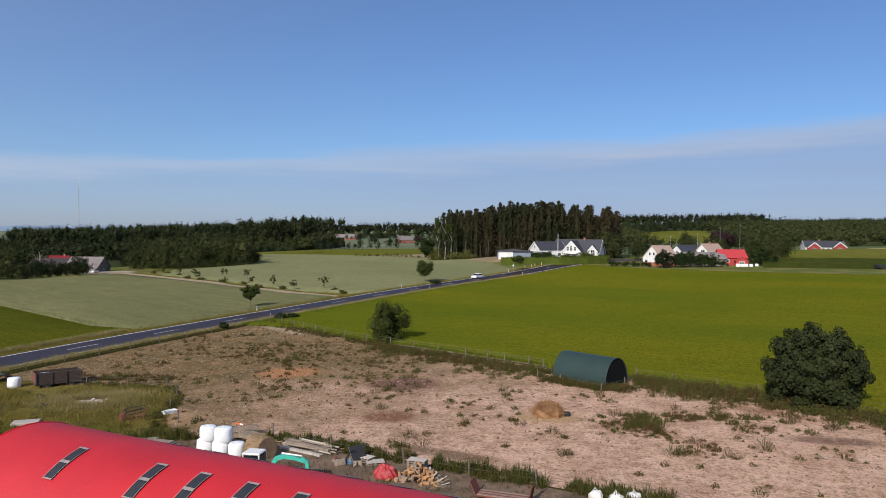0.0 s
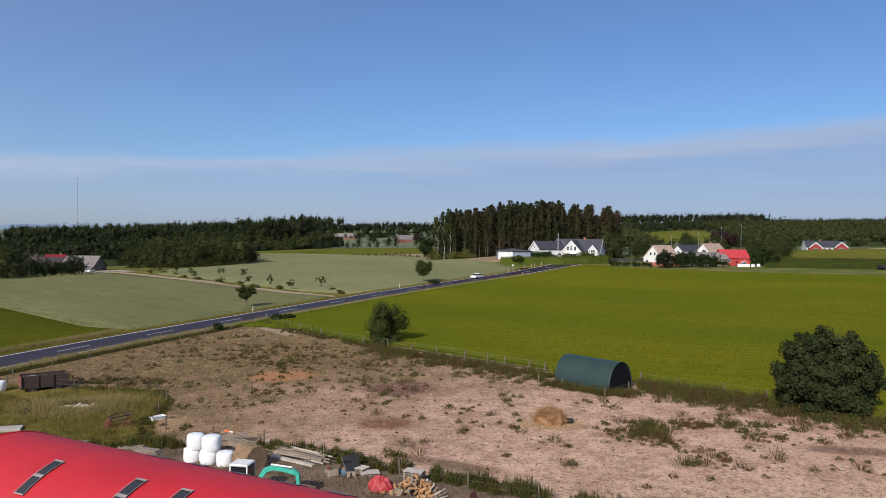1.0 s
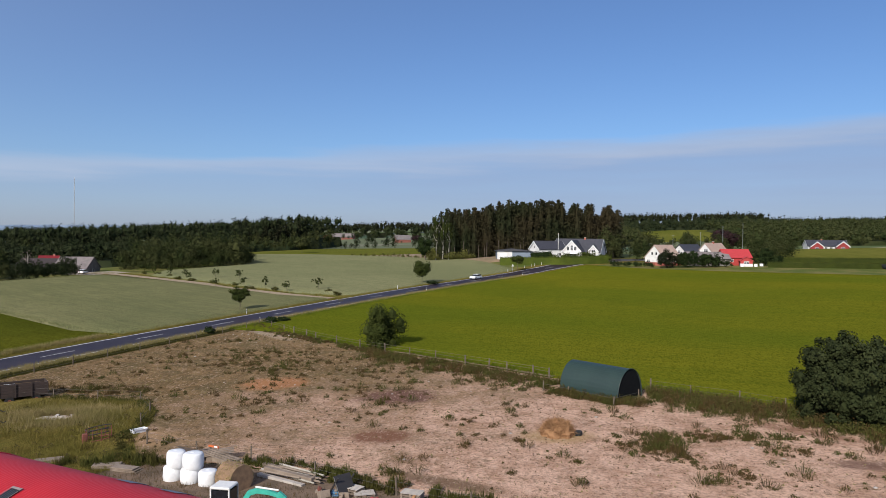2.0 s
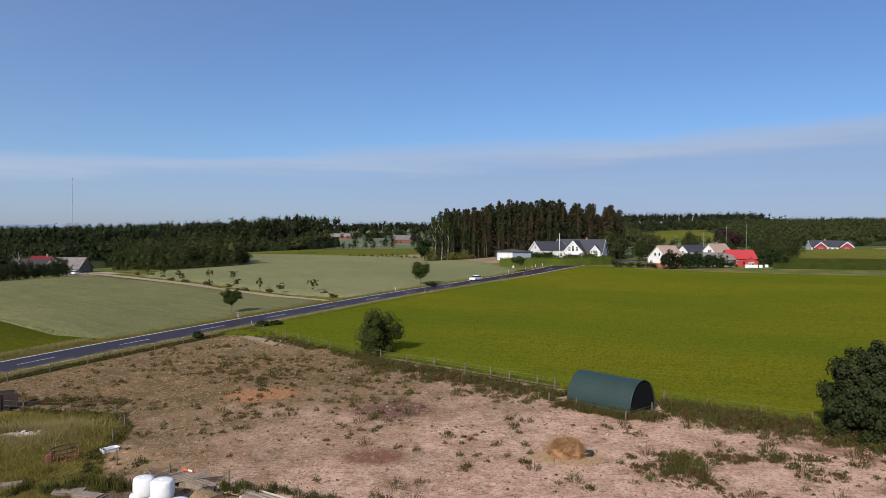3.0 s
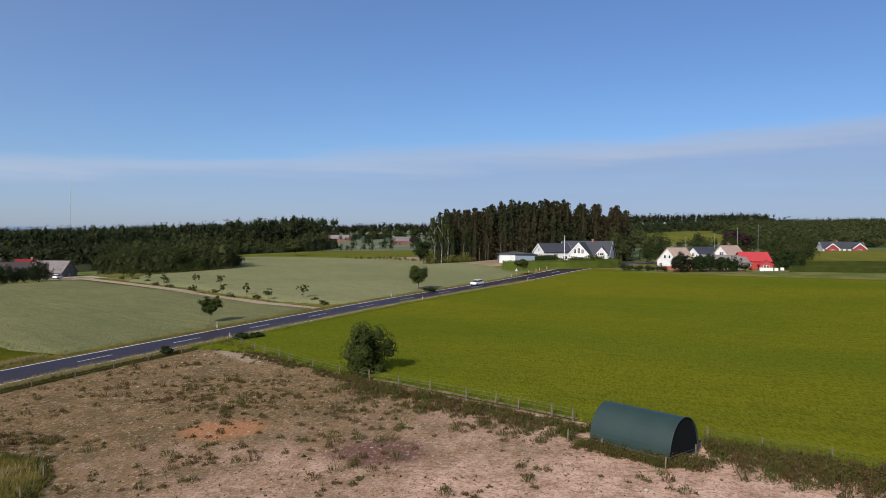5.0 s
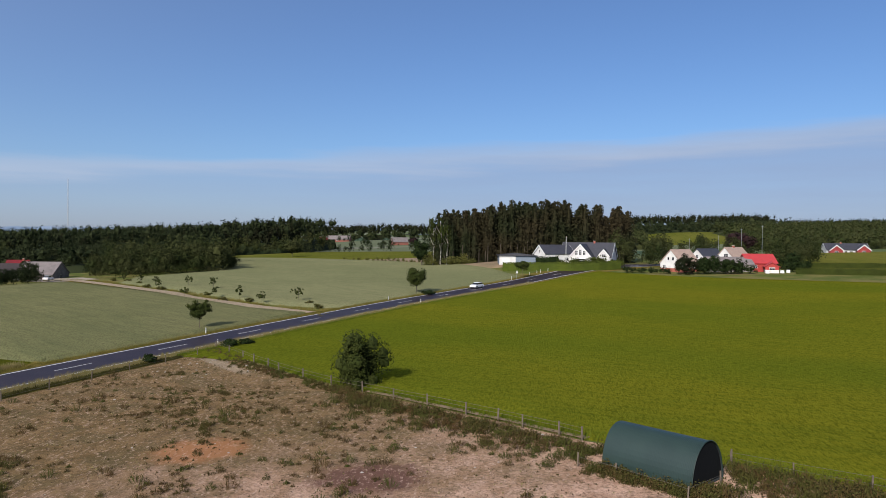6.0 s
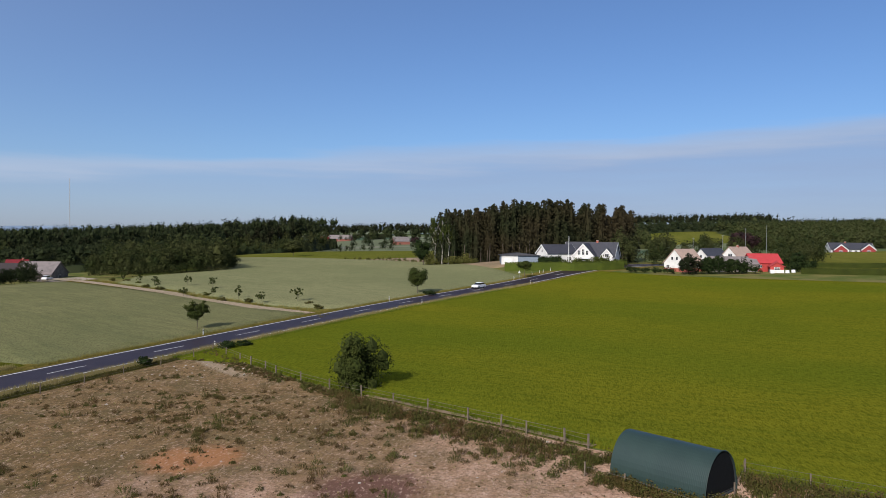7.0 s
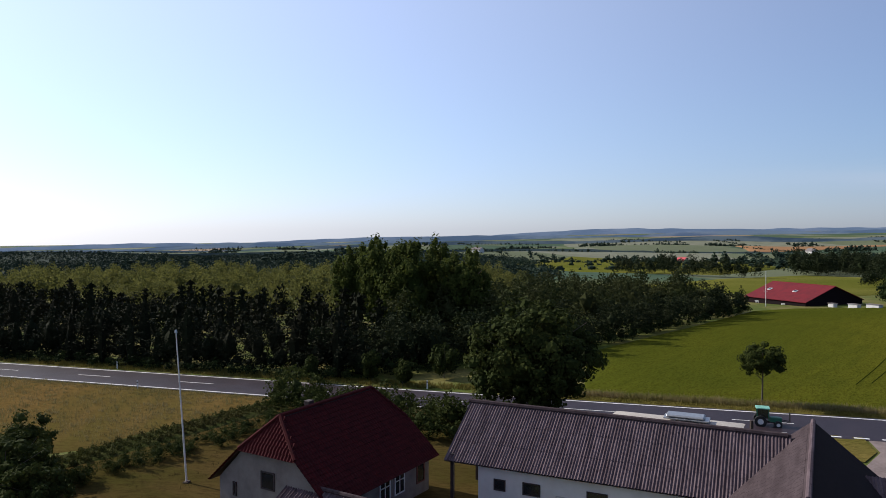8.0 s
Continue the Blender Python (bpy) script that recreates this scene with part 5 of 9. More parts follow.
wood("woodland", B0, np.concatenate([line_spots(R, [(-189, 209), (-166, 200.5), (-152, 206.5)], 2.4, 1.0, 0.45, 0.65, 4), scatter(R, [(-190, 215), (-167, 207), (-157, 212), (-166, 226), (-192, 232)], 5.4, 0.88, 1.22, 4)]), M["wood_leaf"], "leafy shelter belt round a farmstead")
wood("farm_hedge", B0, np.concatenate([line_spots(R, [(-153, 207), (-145.5, 214.5), (-139, 221)], 1.7, 0.7, 0.46, 0.58, 4), line_spots(R, [(-156, 211), (-148, 219), (-142, 225)], 2.0, 0.9, 0.50, 0.64, 4)]), M["wood_dusk"], "tall dark hedge between the rye and the farm", "hedge")
tree("bare_tree", at(-171, 243), broadleaf(44, 10.0, 6.5, 2.0, 120, 0.12, 34, 0.08), M["post_wood"], M["pale_bark"], "half-dead pale tree behind the farm hedge")
wood("woodland", B2, np.concatenate([scatter(R, [(-148, 257), (-133, 251), (-122, 250), (-130, 268), (-150, 272)], 4.6, 0.5, 0.8, 4), scatter(R, [(-120, 246), (-101, 271), (-110, 296), (-150, 320), (-158, 285), (-138, 258)], 5.0, 0.45, 1.15, 4), line_spots(R, [(-132, 240), (-118, 245), (-101, 270), (-105, 290)], 2.4, 0.8, 0.35, 0.6, 4)]), M["wood_leaf"], "broadleaf wood beside the rye field")
NWOOD = [(-268, 350), (-217, 285), (-203, 296), (-184, 300), (-168, 277), (-122, 312), (-135, 345), (-150, 382), (-166, 430), (-300, 440)]
wood("woodland", B2, np.concatenate([scatter(R, NWOOD, 11, 0.8, 1.25, 4), line_spots(R, [(-122, 312), (-135, 345), (-150, 382), (-168, 432)], 5, 2, 0.5, 0.8, 4)]), M["wood_dusk"], "deep woodland behind the farmstead")
canopy("wood_canopy", NWOOD, 3.4, 6, 11, M["wood_dusk"], "closed crowns of the deep woodland")
wood("conifer_wood", C1, np.concatenate([scatter(R, [(-235, 478), (-150, 470), (-140, 520), (-235, 520)], 8, 1.5, 1.95, 4), line_spots(R, [(-430, 560), (-345, 452), (-290, 452), (-240, 470)], 9, 5, 1.25, 1.75, 4)]), M["needle"], "dark conifers on the skyline")
wood("woodland", B2, np.concatenate([line_spots(R, [(-240, 462), (-142, 462), (-128, 500)], 6, 3, 0.8, 1.3, 4), line_spots(R, [(-345, 450), (-292, 448), (-240, 462)], 7, 4, 1.0, 1.4, 4)]), M["wood_leaf"], "leafy edge of the skyline wood")
canopy("conifer_canopy", [(-440, 590), (-345, 455), (-290, 455), (-140, 475), (-130, 560), (-330, 620)], 4.6, 17, 25.5, M["wood_dusk"], "dark mixed wood on the skyline", 1.3)
wood("far_hedge", B2, np.concatenate([line_spots(R, [(-128, 462), (-98, 466), (-76, 470)], 5, 2, 0.5, 0.75, 4), line_spots(R, [(-62, 470), (-40, 474)], 4.5, 2, 0.5, 0.8, 4), line_spots(R, [(-118, 560), (-92, 566)], 6, 3, 0.7, 1.0, 4), line_spots(R, [(-75, 655), (-58, 660)], 5, 2, 0.7, 1.0, 4), line_spots(R, [(-182, 770), (-158, 768)], 6, 3, 0.5, 0.75, 4), line_spots(R, [(-110, 628), (-92, 620)], 5, 2, 0.25, 0.4, 4)]), M["wood_dusk"], "dark bushes between the far meadows", "hedge")
wood("far_woods", F1, np.concatenate([line_spots(R, [(-500, 710), (-330, 740)], 8, 14, 1.5, 2.0, 4), line_spots(R, [(-420, 912), (330, 912)], 9, 5, 1.2, 1.6, 4), line_spots(R, [(-260, 830), (-120, 835), (20, 800)], 12, 8, 0.5, 0.8, 3)]), M["wood_far"], "tree lines and woods on the northern skyline")
wood("far_woods", F1, np.concatenate([line_spots(R, [(36, 480), (60, 474), (84, 470)], 7, 4, 0.55, 0.85, 3), line_spots(R, [(140, 462), (250, 452), (440, 440), (760, 478)], 7, 4, 0.5, 0.8, 3), line_spots(R, [(84, 474), (140, 466)], 4.5, 3, 0.5, 0.66, 3)]), M["wood_leaf"], "front trees of the broad woodland")
wood("far_woods", F1, np.concatenate([line_spots(R, [(60, 640), (420, 644), (760, 610)], 7, 5, 0.42, 0.66, 4), line_spots(R, [(60, 720), (420, 730), (760, 690), (1000, 740)], 8, 8, 0.6, 0.85, 4)]), M["wood_dusk"], "trees along the crest of the north-eastern hill")
canopy("far_canopy", [(36, 484), (86, 474), (98, 530), (106, 645), (36, 645)], 4.2, 6, 10.5, M["wood_leaf"], "mixed broadleaf wood behind the hamlet")
canopy("far_canopy", [(138, 466), (250, 456), (440, 446), (760, 484), (760, 600), (420, 645), (172, 645), (160, 540)], 4.6, 5.5, 10.5, M["wood_leaf"], "broad mixed woodland on the north-eastern slope")
canopy("far_canopy", [(60, 655), (420, 655), (760, 620), (1100, 720), (1100, 780), (760, 690), (420, 735), (60, 740)], 5.0, 6, 12, M["wood_dusk"], "deep woodland on the north-eastern skyline", 1.3)
tagged(sheet("meadow", [(98, 520), (160, 520), (172, 652), (107, 652)], 0.4, M["far_green"], 16), "yellow-green field on the wooded slope", "field", kind="structure")
canopy("far_canopy", [(-420, 920), (330, 920), (330, 985), (-420, 985)], 6.0, 17, 24, M["needle"], "black conifer belt on the northern skyline", 1.4)
canopy("far_canopy", [(-500, 725), (-330, 745), (-330, 840), (-560, 820)], 6.5, 20, 28, M["wood_far"], "dark woods on the north-western skyline", 1.5)
canopy("far_canopy", [(-420, 600), (-500, 720), (-820, 690), (-780, 570), (-520, 590)], 7.0, 7, 13, M["wood_far"], "low dark woods beyond the farmstead", 1.2)
wood("garden_trees", B2, np.concatenate([line_spots(R, [(39, 274), (48, 276), (55, 284)], 3.6, 2.5, 0.7, 1.05, 4), line_spots(R, [(86, 262), (92, 268)], 3.0, 1.5, 0.42, 0.55, 4), line_spots(R, [(120, 372), (150, 398), (150, 420)], 6, 4, 0.5, 0.8, 4), line_spots(R, [(40, 292), (60, 290), (96, 283), (112, 300)], 4.5, 4, 0.5, 0.95, 4), line_spots(R, [(94, 266), (104, 285), (116, 310)], 5, 4, 0.6, 0.95, 4), line_spots(R, [(60, 320), (100, 345), (128, 352)], 7, 6, 0.7, 1.1, 4)]), M["wood_leaf"], "garden trees behind the hamlet")

# the forest across the road
edge = beside(-150, 4, -8.0, 12)
FOREST = edge + [(-88, 14), (-108, 30), (-140, 48), (-176, 72), (-196, 76), (-215, 60), (-190, 10), (-200, -60), (-220, -160)]
wood("forest", P0, np.concatenate([line_spots(R, beside(-130, 0, -8.0, 12), 2.7, 0.8, 0.46, 0.64, 4), line_spots(R, beside(-130, -2, -12.0, 12), 3.4, 1.2, 0.54, 0.72, 4)]), M["needle"], "dark dense conifers along the forest edge")
wood("forest", P1, scatter(R, beside(-150, -4, -16.0, 12) + [(-100, 4), (-125, -10), (-150, -60), (-165, -150)], 6.0, 0.62, 0.74, 4), M["needle"], "dark dense conifer forest along the road")
wood("forest", B2, scatter(R, [(-97, 8), (-110, 24), (-140, 42), (-180, 66), (-200, 70), (-195, 30), (-130, -4)], 5.9, 0.66, 0.94, 4), M["wood_leaf"], "leafy forest behind the barley field")
wood("forest", B0, np.concatenate([line_spots(R, [(-95, 18), (-108, 31), (-140, 50), (-176, 73)], 3.2, 1.0, 0.4, 0.6, 4), line_spots(R, [(-90, 8), (-97, 15), (-110, 27), (-141, 46), (-178, 69)], 4.2, 1.4, 0.5, 0.74, 4)]), M["wood_dusk"], "leafy forest edge beside the barley field")
wood("forest", B2, scatter(R, [(-152, -60), (-126, -12), (-196, 20), (-300, 20), (-330, -200), (-168, -160)], 10.2, 0.76, 1.02, 4), M["leaf_olive"], "olive-green young forest behind the conifers")
canopy("forest_canopy", [(-300, -360), (-300, 20), (-420, 40), (-900, 10), (-1100, -400), (-1100, -960), (-560, -640)], 9.0, 2.5, 6.5, M["far_leaf_haze"], "forest running down towards the valley")
wood("forest_scrub", S0, np.concatenate([line_spots(R, beside(-125, 2, -9.0, 12), 1.5, 1.2, 0.9, 1.5, 4), scatter(R, [(-83, -2), (-86, 8), (-96, 17), (-104, 22), (-96, 4)], 2.4, 0.8, 1.5, 4)]), M["needle"], "dark scrub between the forest trees", "shrubs")
wood("forest", B0, scatter(R, [(-84, -4), (-87, 8), (-96, 17), (-108, 28), (-113, 20), (-101, 4), (-92, -7)], 3.2, 0.38, 0.68, 4), M["wood_dusk"], "dark leafy corner of the forest by the road")
wood("undergrowth", S0, np.concatenate([line_spots(R, beside(-120, 2, -6.0, 12), 1.6, 0.6, 0.4, 0.8, 4), line_spots(R, [(-82, 4), (-88, 13), (-104, 29), (-138, 50), (-174, 73)], 2.0, 0.8, 0.5, 1.1, 4)]), M["leaf_dark"], "dark scrub at the foot of the forest", "shrubs")
for i, (x, y, h, w) in enumerate(((-118, -1, 19.2, 11), (-123, -7, 17.6, 10), (-114, 4, 18.0, 11), (-121, 8, 18.2, 10), (-115, 13, 16.4, 10))):
    tree("poplar", at(x, y), broadleaf(140 + i, h, w, 1.0, 5600, 0.23, 130, 0.17, (0.46, 0.86)), M["leaf_mid"], M["bark"], "tall full poplar rising out of the forest", group="poplars")
for i, (x, y, h, w) in enumerate(((-84, 14, 4.5, 4), (-81, 6, 4.0, 2.6), (-88, 20, 7, 5), (-80, -1, 3.2, 2.2), (-79, 10, 3.2, 2.4))):
    tree("young_tree", at(x, y), broadleaf(150 + i, h, w, 0.05, 1500, 0.15, 26, 0.34), M["leaf"], M["bark"], "young bushy tree at the roadside forest edge", group="forest edge trees")

# trees round the red barn and the valley's hedgerows
wood("copse", B0, np.concatenate([scatter(R, [(-202, 122), (-222, 128), (-228, 142), (-216, 146)], 6.5, 0.4, 0.6, 4), line_spots(R, [(-212, 132), (-232, 150), (-250, 166)], 2.6, 2.0, 0.40, 0.66, 4), line_spots(R, [(-253, 172), (-262, 184), (-268, 197)], 2.6, 2.0, 0.35, 0.6, 4)]), M["leaf_grey"], "bushes along the edge of the barley")
wood("copse", B2, np.concatenate([line_spots(R, [(-486, 78), (-428, 107), (-388, 135)], 3.4, 3.0, 0.75, 1.15, 4), line_spots(R, [(-434, 172), (-392, 195), (-372, 204)], 4, 5, 0.8, 1.4, 4), line_spots(R, [(-288, 150), (-318, 172), (-352, 196)], 4, 5, 0.6, 1.15, 4), scatter(R, [(-440, 180), (-392, 205), (-404, 232), (-510, 305), (-545, 280), (-500, 190)], 9, 0.7, 1.35, 4), line_spots(R, [(-330, 205), (-372, 232), (-420, 262), (-450, 300)], 4.5, 4, 0.6, 1.1, 4), line_spots(R, [(-560, 320), (-620, 380), (-700, 420)], 6, 6, 0.8, 1.4, 4)]), M["wood_dusk"], "dark tree belts across the valley meadows")
wood("copse", B2, np.concatenate([line_spots(R, [(-330, 332), (-300, 330)], 4, 5, 0.55, 0.85, 4), line_spots(R, [(-446, 416), (-470, 402), (-505, 345), (-510, 318)], 3.6, 5, 0.7, 1.25, 4), line_spots(R, [(-524, 362), (-488, 368)], 4, 3, 2.0, 2.3, 4), line_spots(R, [(-342, 250), (-300, 222)], 14, 3, 0.25, 0.4, 4)]), M["wood_leaf"], "tall trees and bushes beyond the barley field")
spots = []
for k in range(120):
    a = math.radians(R.uniform(-138, -28))
    d = R.uniform(450, 2600)
    x, y = d * math.sin(a), d * math.cos(a)
    b = R.choice((0.38, 1.95)) + R.normal(0, 0.12)
    ln = R.uniform(60, 260)
    spots.append(line_spots(R, [(x, y), (x + ln * math.cos(b), y + ln * math.sin(b))], 10, 3, 0.3, 0.75, 4))
for k in range(46):
    a = math.radians(R.uniform(-130, -40))
    d = R.uniform(620, 2500)
    x, y = d * math.sin(a), d * math.cos(a)
    spots.append(scatter(R, [(x - 60, y - 35), (x + 70, y - 20), (x + 50, y + 40), (x - 40, y + 45)], 17, 0.6, 1.05, 4))
wood("valley_hedgerows", F0, np.concatenate(spots), M["far_leaf_haze"], "hedgerows and spinneys across the valley")

# hedges of the hamlet and the near garden
for x, y, h, w in ((-37.4, 116.6, 1.3, 3.0), (-35.6, 118.4, 1.0, 2.2), (-42.6, 104.8, 1.3, 1.9), (-17.8, 186.0, 1.2, 4.0)):
    tree("verge_bush", at(x, y), broadleaf(int(h * 90 + w), h, w, 0.02, 900, 0.10, 16, 0.42), M["leaf_dark"], M["bark"], "low dark bush on the road verge", "bush", "verge bushes")
hedge([(-1.0, 248), (4, 246.5), (20, 245.5), (28, 248.2), (36.6, 253.5)], 1.8, 2.5, M["hedge"], "clipped bright green garden hedge")
hedge([(9.5, 253.5), (13, 254), (16.5, 253)], 2.2, 3.2, M["leaf_dark"], "dark clipped hedge before the garage", name="dark_hedge")
hedge([(86, 243), (110, 236), (160, 215), (240, 180)], 1.6, 1.8, M["leaf_mid"], "long clipped hedge along the field edge")
hedge([(94, 268), (118, 262), (140, 254)], 1.6, 1.8, M["leaf_mid"], "clipped hedge across the green meadow")
wood("garden_shrubs", S1, np.concatenate([line_spots(R, [(-67, 0.5), (-66.5, 7), (-63.5, 12), (-58.5, 22)], 0.9, 1.3, 0.85, 1.5, 4), line_spots(R, [(-64, 3), (-61, 8), (-56.5, 18)], 1.0, 1.0, 0.6, 1.1, 4)]), M["leaf"], "garden shrubs behind the farmhouse", "shrubs")
wood("garden_hedge", S1, np.concatenate([line_spots(R, [(-66.9, 4.0), (-59.3, 0.6), (-49.3, -3.9), (-41.3, -7.7)], 0.6, 0.4, 0.34, 0.5, 4), line_spots(R, [(-66, 5.2), (-58.7, 2.0), (-48.8, -2.6), (-40.8, -6.4)], 0.8, 0.6, 0.3, 0.55, 4)]), M["leaf"], "loose dark hedge along the vegetable bed", "hedge")
for i, (x, y, h, w) in enumerate(((-38.5, -6, 5.0, 5.8), (-41.5, -7.6, 4.4, 5.2), (-45, -10, 4.8, 5.6), (-36.8, -3.0, 4.2, 4.6), (-40.0, -4.4, 3.0, 3.6))):
    tree("garden_bush", at(x, y), broadleaf(170 + i, h, w, 0.0, 4200, 0.10, 90, 0.18, (0.3, 0.86)), M["leaf"], M["bark"], "dense dark bush in the farmhouse garden", "bush", "garden bushes")
wood("farmstead_shrubs", S0, np.concatenate([line_spots(R, [(-172, 240), (-160, 236.5), (-148, 232.5)], 1.2, 1.2, 1.1, 1.6, 4), line_spots(R, [(10, 252), (16, 252.5)], 1.4, 1.0, 1.0, 1.4, 4)]), M["leaf_dark"], "dark shrubs before the farm buildings", "shrubs")
wood("hamlet_shrubs", S0, np.concatenate([line_spots(R, [(57, 244), (63, 244), (73, 244)], 1.3, 1.2, 0.9, 1.9, 4), line_spots(R, [(87, 250), (94, 256), (90, 264)], 1.8, 2.0, 1.0, 1.7, 4), line_spots(R, [(36, 245), (50, 243)], 0.7, 1.0, 0.55, 0.8, 4)]), M["leaf_dark"], "shrubs before the hamlet's houses", "shrubs")
wood("garden_row", S0, line_spots(R, [(17, 249), (27, 252), (36, 257)], 0.8, 0.6, 1.15, 1.5, 4), M["leaf_mid"], "loose yellow-green shrubs behind the clipped hedge", "shrubs")
for i, (x, y, h, w) in enumerate(((58.6, 242.5, 5.6, 5.4), (62.4, 243.5, 5.9, 5.2), (66.2, 243.2, 5.2, 5.6), (70.0, 245.5, 4.2, 4.8), (91.0, 259, 6.2, 6.4))):
    tree("garden_shrub", at(x, y), broadleaf(180 + i, h, w, 0.0, 1500, 0.2, 40, 0.26), M["leaf_dark"], M["bark"], "big dark round shrub before the hamlet", "shrub", "hamlet garden shrubs")
tree("garden_conifer", at(53.2, 241), broadleaf(160, 6.8, 8.2, -0.6, 3200, 0.19, 70, 0.2), M["needle"], M["bark"], "broad dark garden conifer before the white house")

# grass, weeds and crop edges
PAD = [p for p in PADDOCK]
fx, fy = [], []
for a, b in zip(FENCE, FENCE[1:]):
    if a[0] > 34:
        break
    ln = math.hypot(b[0] - a[0], b[1] - a[1])
    k = int(ln * (22 if a[0] > 12 else 17 if a[0] > -16 else 8))
    t = R.uniform(0, 1, k)
    nxv, nyv = (b[1] - a[1]) / ln, -(b[0] - a[0]) / ln
    o = np.abs(R.normal(0, 1, k)) * (2.6 if a[0] > 12 else 2.3 if a[0] > -16 else 1.2) + (1.3 if -16 < a[0] < 12 else 0.3)
    fx.append(a[0] + (b[0] - a[0]) * t + nxv * o), fy.append(a[1] + (b[1] - a[1]) * t + nyv * o)
fx, fy = np.concatenate(fx), np.concatenate(fy)
keep = inside(PAD, fx, fy)
fx, fy = fx[keep], fy[keep]
keep = ~((fx > 6.0) & (fx < 15) & (fy > 64.8) & (fy < 72.5))
fx, fy = fx[keep], fy[keep]
ws = R.uniform(-0.3, 6.8, 150)
wo = -np.abs(R.normal(0.25, 0.45, 150)) - 0.2
fx, fy = np.concatenate([fx, 6.95 + 0.742 * ws + 0.672 * wo, R.normal(13.0, 0.8, 40)]), np.concatenate([fy, 70.0 - 0.672 * ws + 0.742 * wo, R.normal(65.6, 0.7, 40)])
tall = R.uniform(0.35, 1.05, len(fx)) * np.where(fx > 13, 1.3, np.where(fx > -16, 1.0, 0.6))
rusty = R.uniform(0, 1, len(fx)) < 0.42
for pick, tone_, words in ((~rusty, "weed_green", "dense leafy docks and nettles along the fence"), (rusty, "dock", "reddish-brown seeding docks along the fence")):
    stuff("fence_weeds", *join(tussocks(R, fx[pick], fy[pick], 26, tall[pick] * 0.85, tall[pick] * 0.75, 0.022, 0.04), clumps(R, fx[pick], fy[pick], 40, tall[pick] * 0.9, tall[pick] * 0.65, 0.07, 0.04)), M[tone_], words, "weeds")
sx, sy = [], []
for cx, cy, rx, ry, n in ((12.8, 52.5, 2.2, 2.2, 110), (16, 55.2, 5.0, 1.0, 80), (-24, 80, 6, 4, 40), (-30, 88, 5, 4, 40), (20.5, 55.8, 2.5, 0.8, 20), (15.5, 48.4, 1.8, 1.0, 9), (20.5, 53, 2.0, 2.0, 12), (15, 45.6, 1.2, 0.8, 6), (-5.4, 46.3, 1.6, 0.5, 9), (-21, 64.5, 2.8, 1.6, 12), (-25.5, 77.5, 3.5, 1.6, 14), (-29, 82, 4, 2.0, 16), (-20.5, 83.5, 3.5, 1.8, 16), (-13.5, 70, 2.8, 2.6, 18), (-15, 79, 3.5, 2.5, 14), (-37, 68.0, 5.5, 1.7, 90), (-1.5, 61, 1.2, 3.0, 8), (22.6, 52.0, 3.5, 1.5, 10), (-28, 90, 5, 2.5, 12)):
    sx.append(R.normal(cx, rx * 0.6, n)), sy.append(R.normal(cy, ry * 0.6, n))
x0 = R.uniform(-46, 34, 2600)
y0 = R.uniform(38, 112, 2600)
herd = np.array([noise.noise(Vector((u * 0.16, w_ * 0.16, 9.0))) for u, w_ in zip(x0, y0)])
thin = R.uniform(0, 1, 2600) < (0.18 + 0.26 * np.clip(-0.03 * x0 + 0.026 * y0, 0, 3)) * np.clip(0.45 + 4.2 * herd, 0.05, 2.6)
sx.append(x0[thin]), sy.append(y0[thin])
sx, sy = np.concatenate(sx), np.concatenate(sy)
keep = inside(PAD, sx, sy) & ~((sx > 6.0) & (sx < 15) & (sy > 64.5) & (sy < 72.5)) & (np.hypot(sx - 5.8, sy - 55.6) > 1.8)
sx, sy = sx[keep], sy[keep]
ww = R.uniform(0, 1, len(sx)) < 0.36
hh = np.clip(R.lognormal(-1.32, 0.5, len(sx)), 0.10, 0.75)
stuff("weed_tufts", *join(tussocks(R, sx[~ww], sy[~ww], 34, hh[~ww] * 1.25, 0.08 + hh[~ww] * 1.05, 0.020, 0.05), clumps(R, sx[~ww], sy[~ww], 44, hh[~ww] * 1.35, 0.08 + hh[~ww] * 0.95, 0.05, 0.05)), M["dock"], "scattered brownish weed tufts on the sand", "weeds")
stuff("weed_tufts", *join(tussocks(R, sx[ww], sy[ww], 26, hh[ww] * 1.3, 0.08 + hh[ww] * 1.0, 0.022, 0.05), clumps(R, sx[ww], sy[ww], 56, hh[ww] * 1.5, 0.08 + hh[ww] * 0.85, 0.055, 0.05)), M["weed_green"], "scattered green weed tufts on the sand", "weeds")
ox_, oy_ = fill_xy(PADDOCK, 6500)
keep = np.array([noise.noise(Vector((u * 0.12, w_ * 0.12, 5.0))) for u, w_ in zip(ox_, oy_)]) + 0.011 * (oy_ - ox_ - 75) > R.uniform(-0.45, 0.55, len(ox_))
ox_, oy_ = ox_[keep], oy_[keep]
stuff("low_tufts", *tussocks(R, ox_, oy_, 14, R.uniform(0.08, 0.3, len(ox_)), R.uniform(0.06, 0.2, len(ox_)), 0.03, 0.06), M["weed"], "small flattened grass tufts between the hoof prints", "grass")
gx_, gy_ = fill_xy(PADDOCK, 26000)
gp = np.stack([gx_, gy_, gz(gx_, gy_) + 0.14 + R.uniform(0, 0.05, len(gx_))], 1)
flat_up = np.tile([0.0, 0.0, 1.0], (len(gp), 1))
half_n = len(gp) // 2
stuff("straw_litter", *leaves(R, gp[:half_n], 0.07, flat_up[:half_n], 0.55), M["dry_grass"], "bits of pale straw strewn over the paddock", "litter")
stuff("dung_litter", *leaves(R, gp[half_n:], 0.065, flat_up[half_n:], 0.5), M["clod"], "small dark clods and dung crumbs over the paddock", "litter")
tx, ty = R.uniform(-46, 34, 6500), R.uniform(38, 113, 6500)
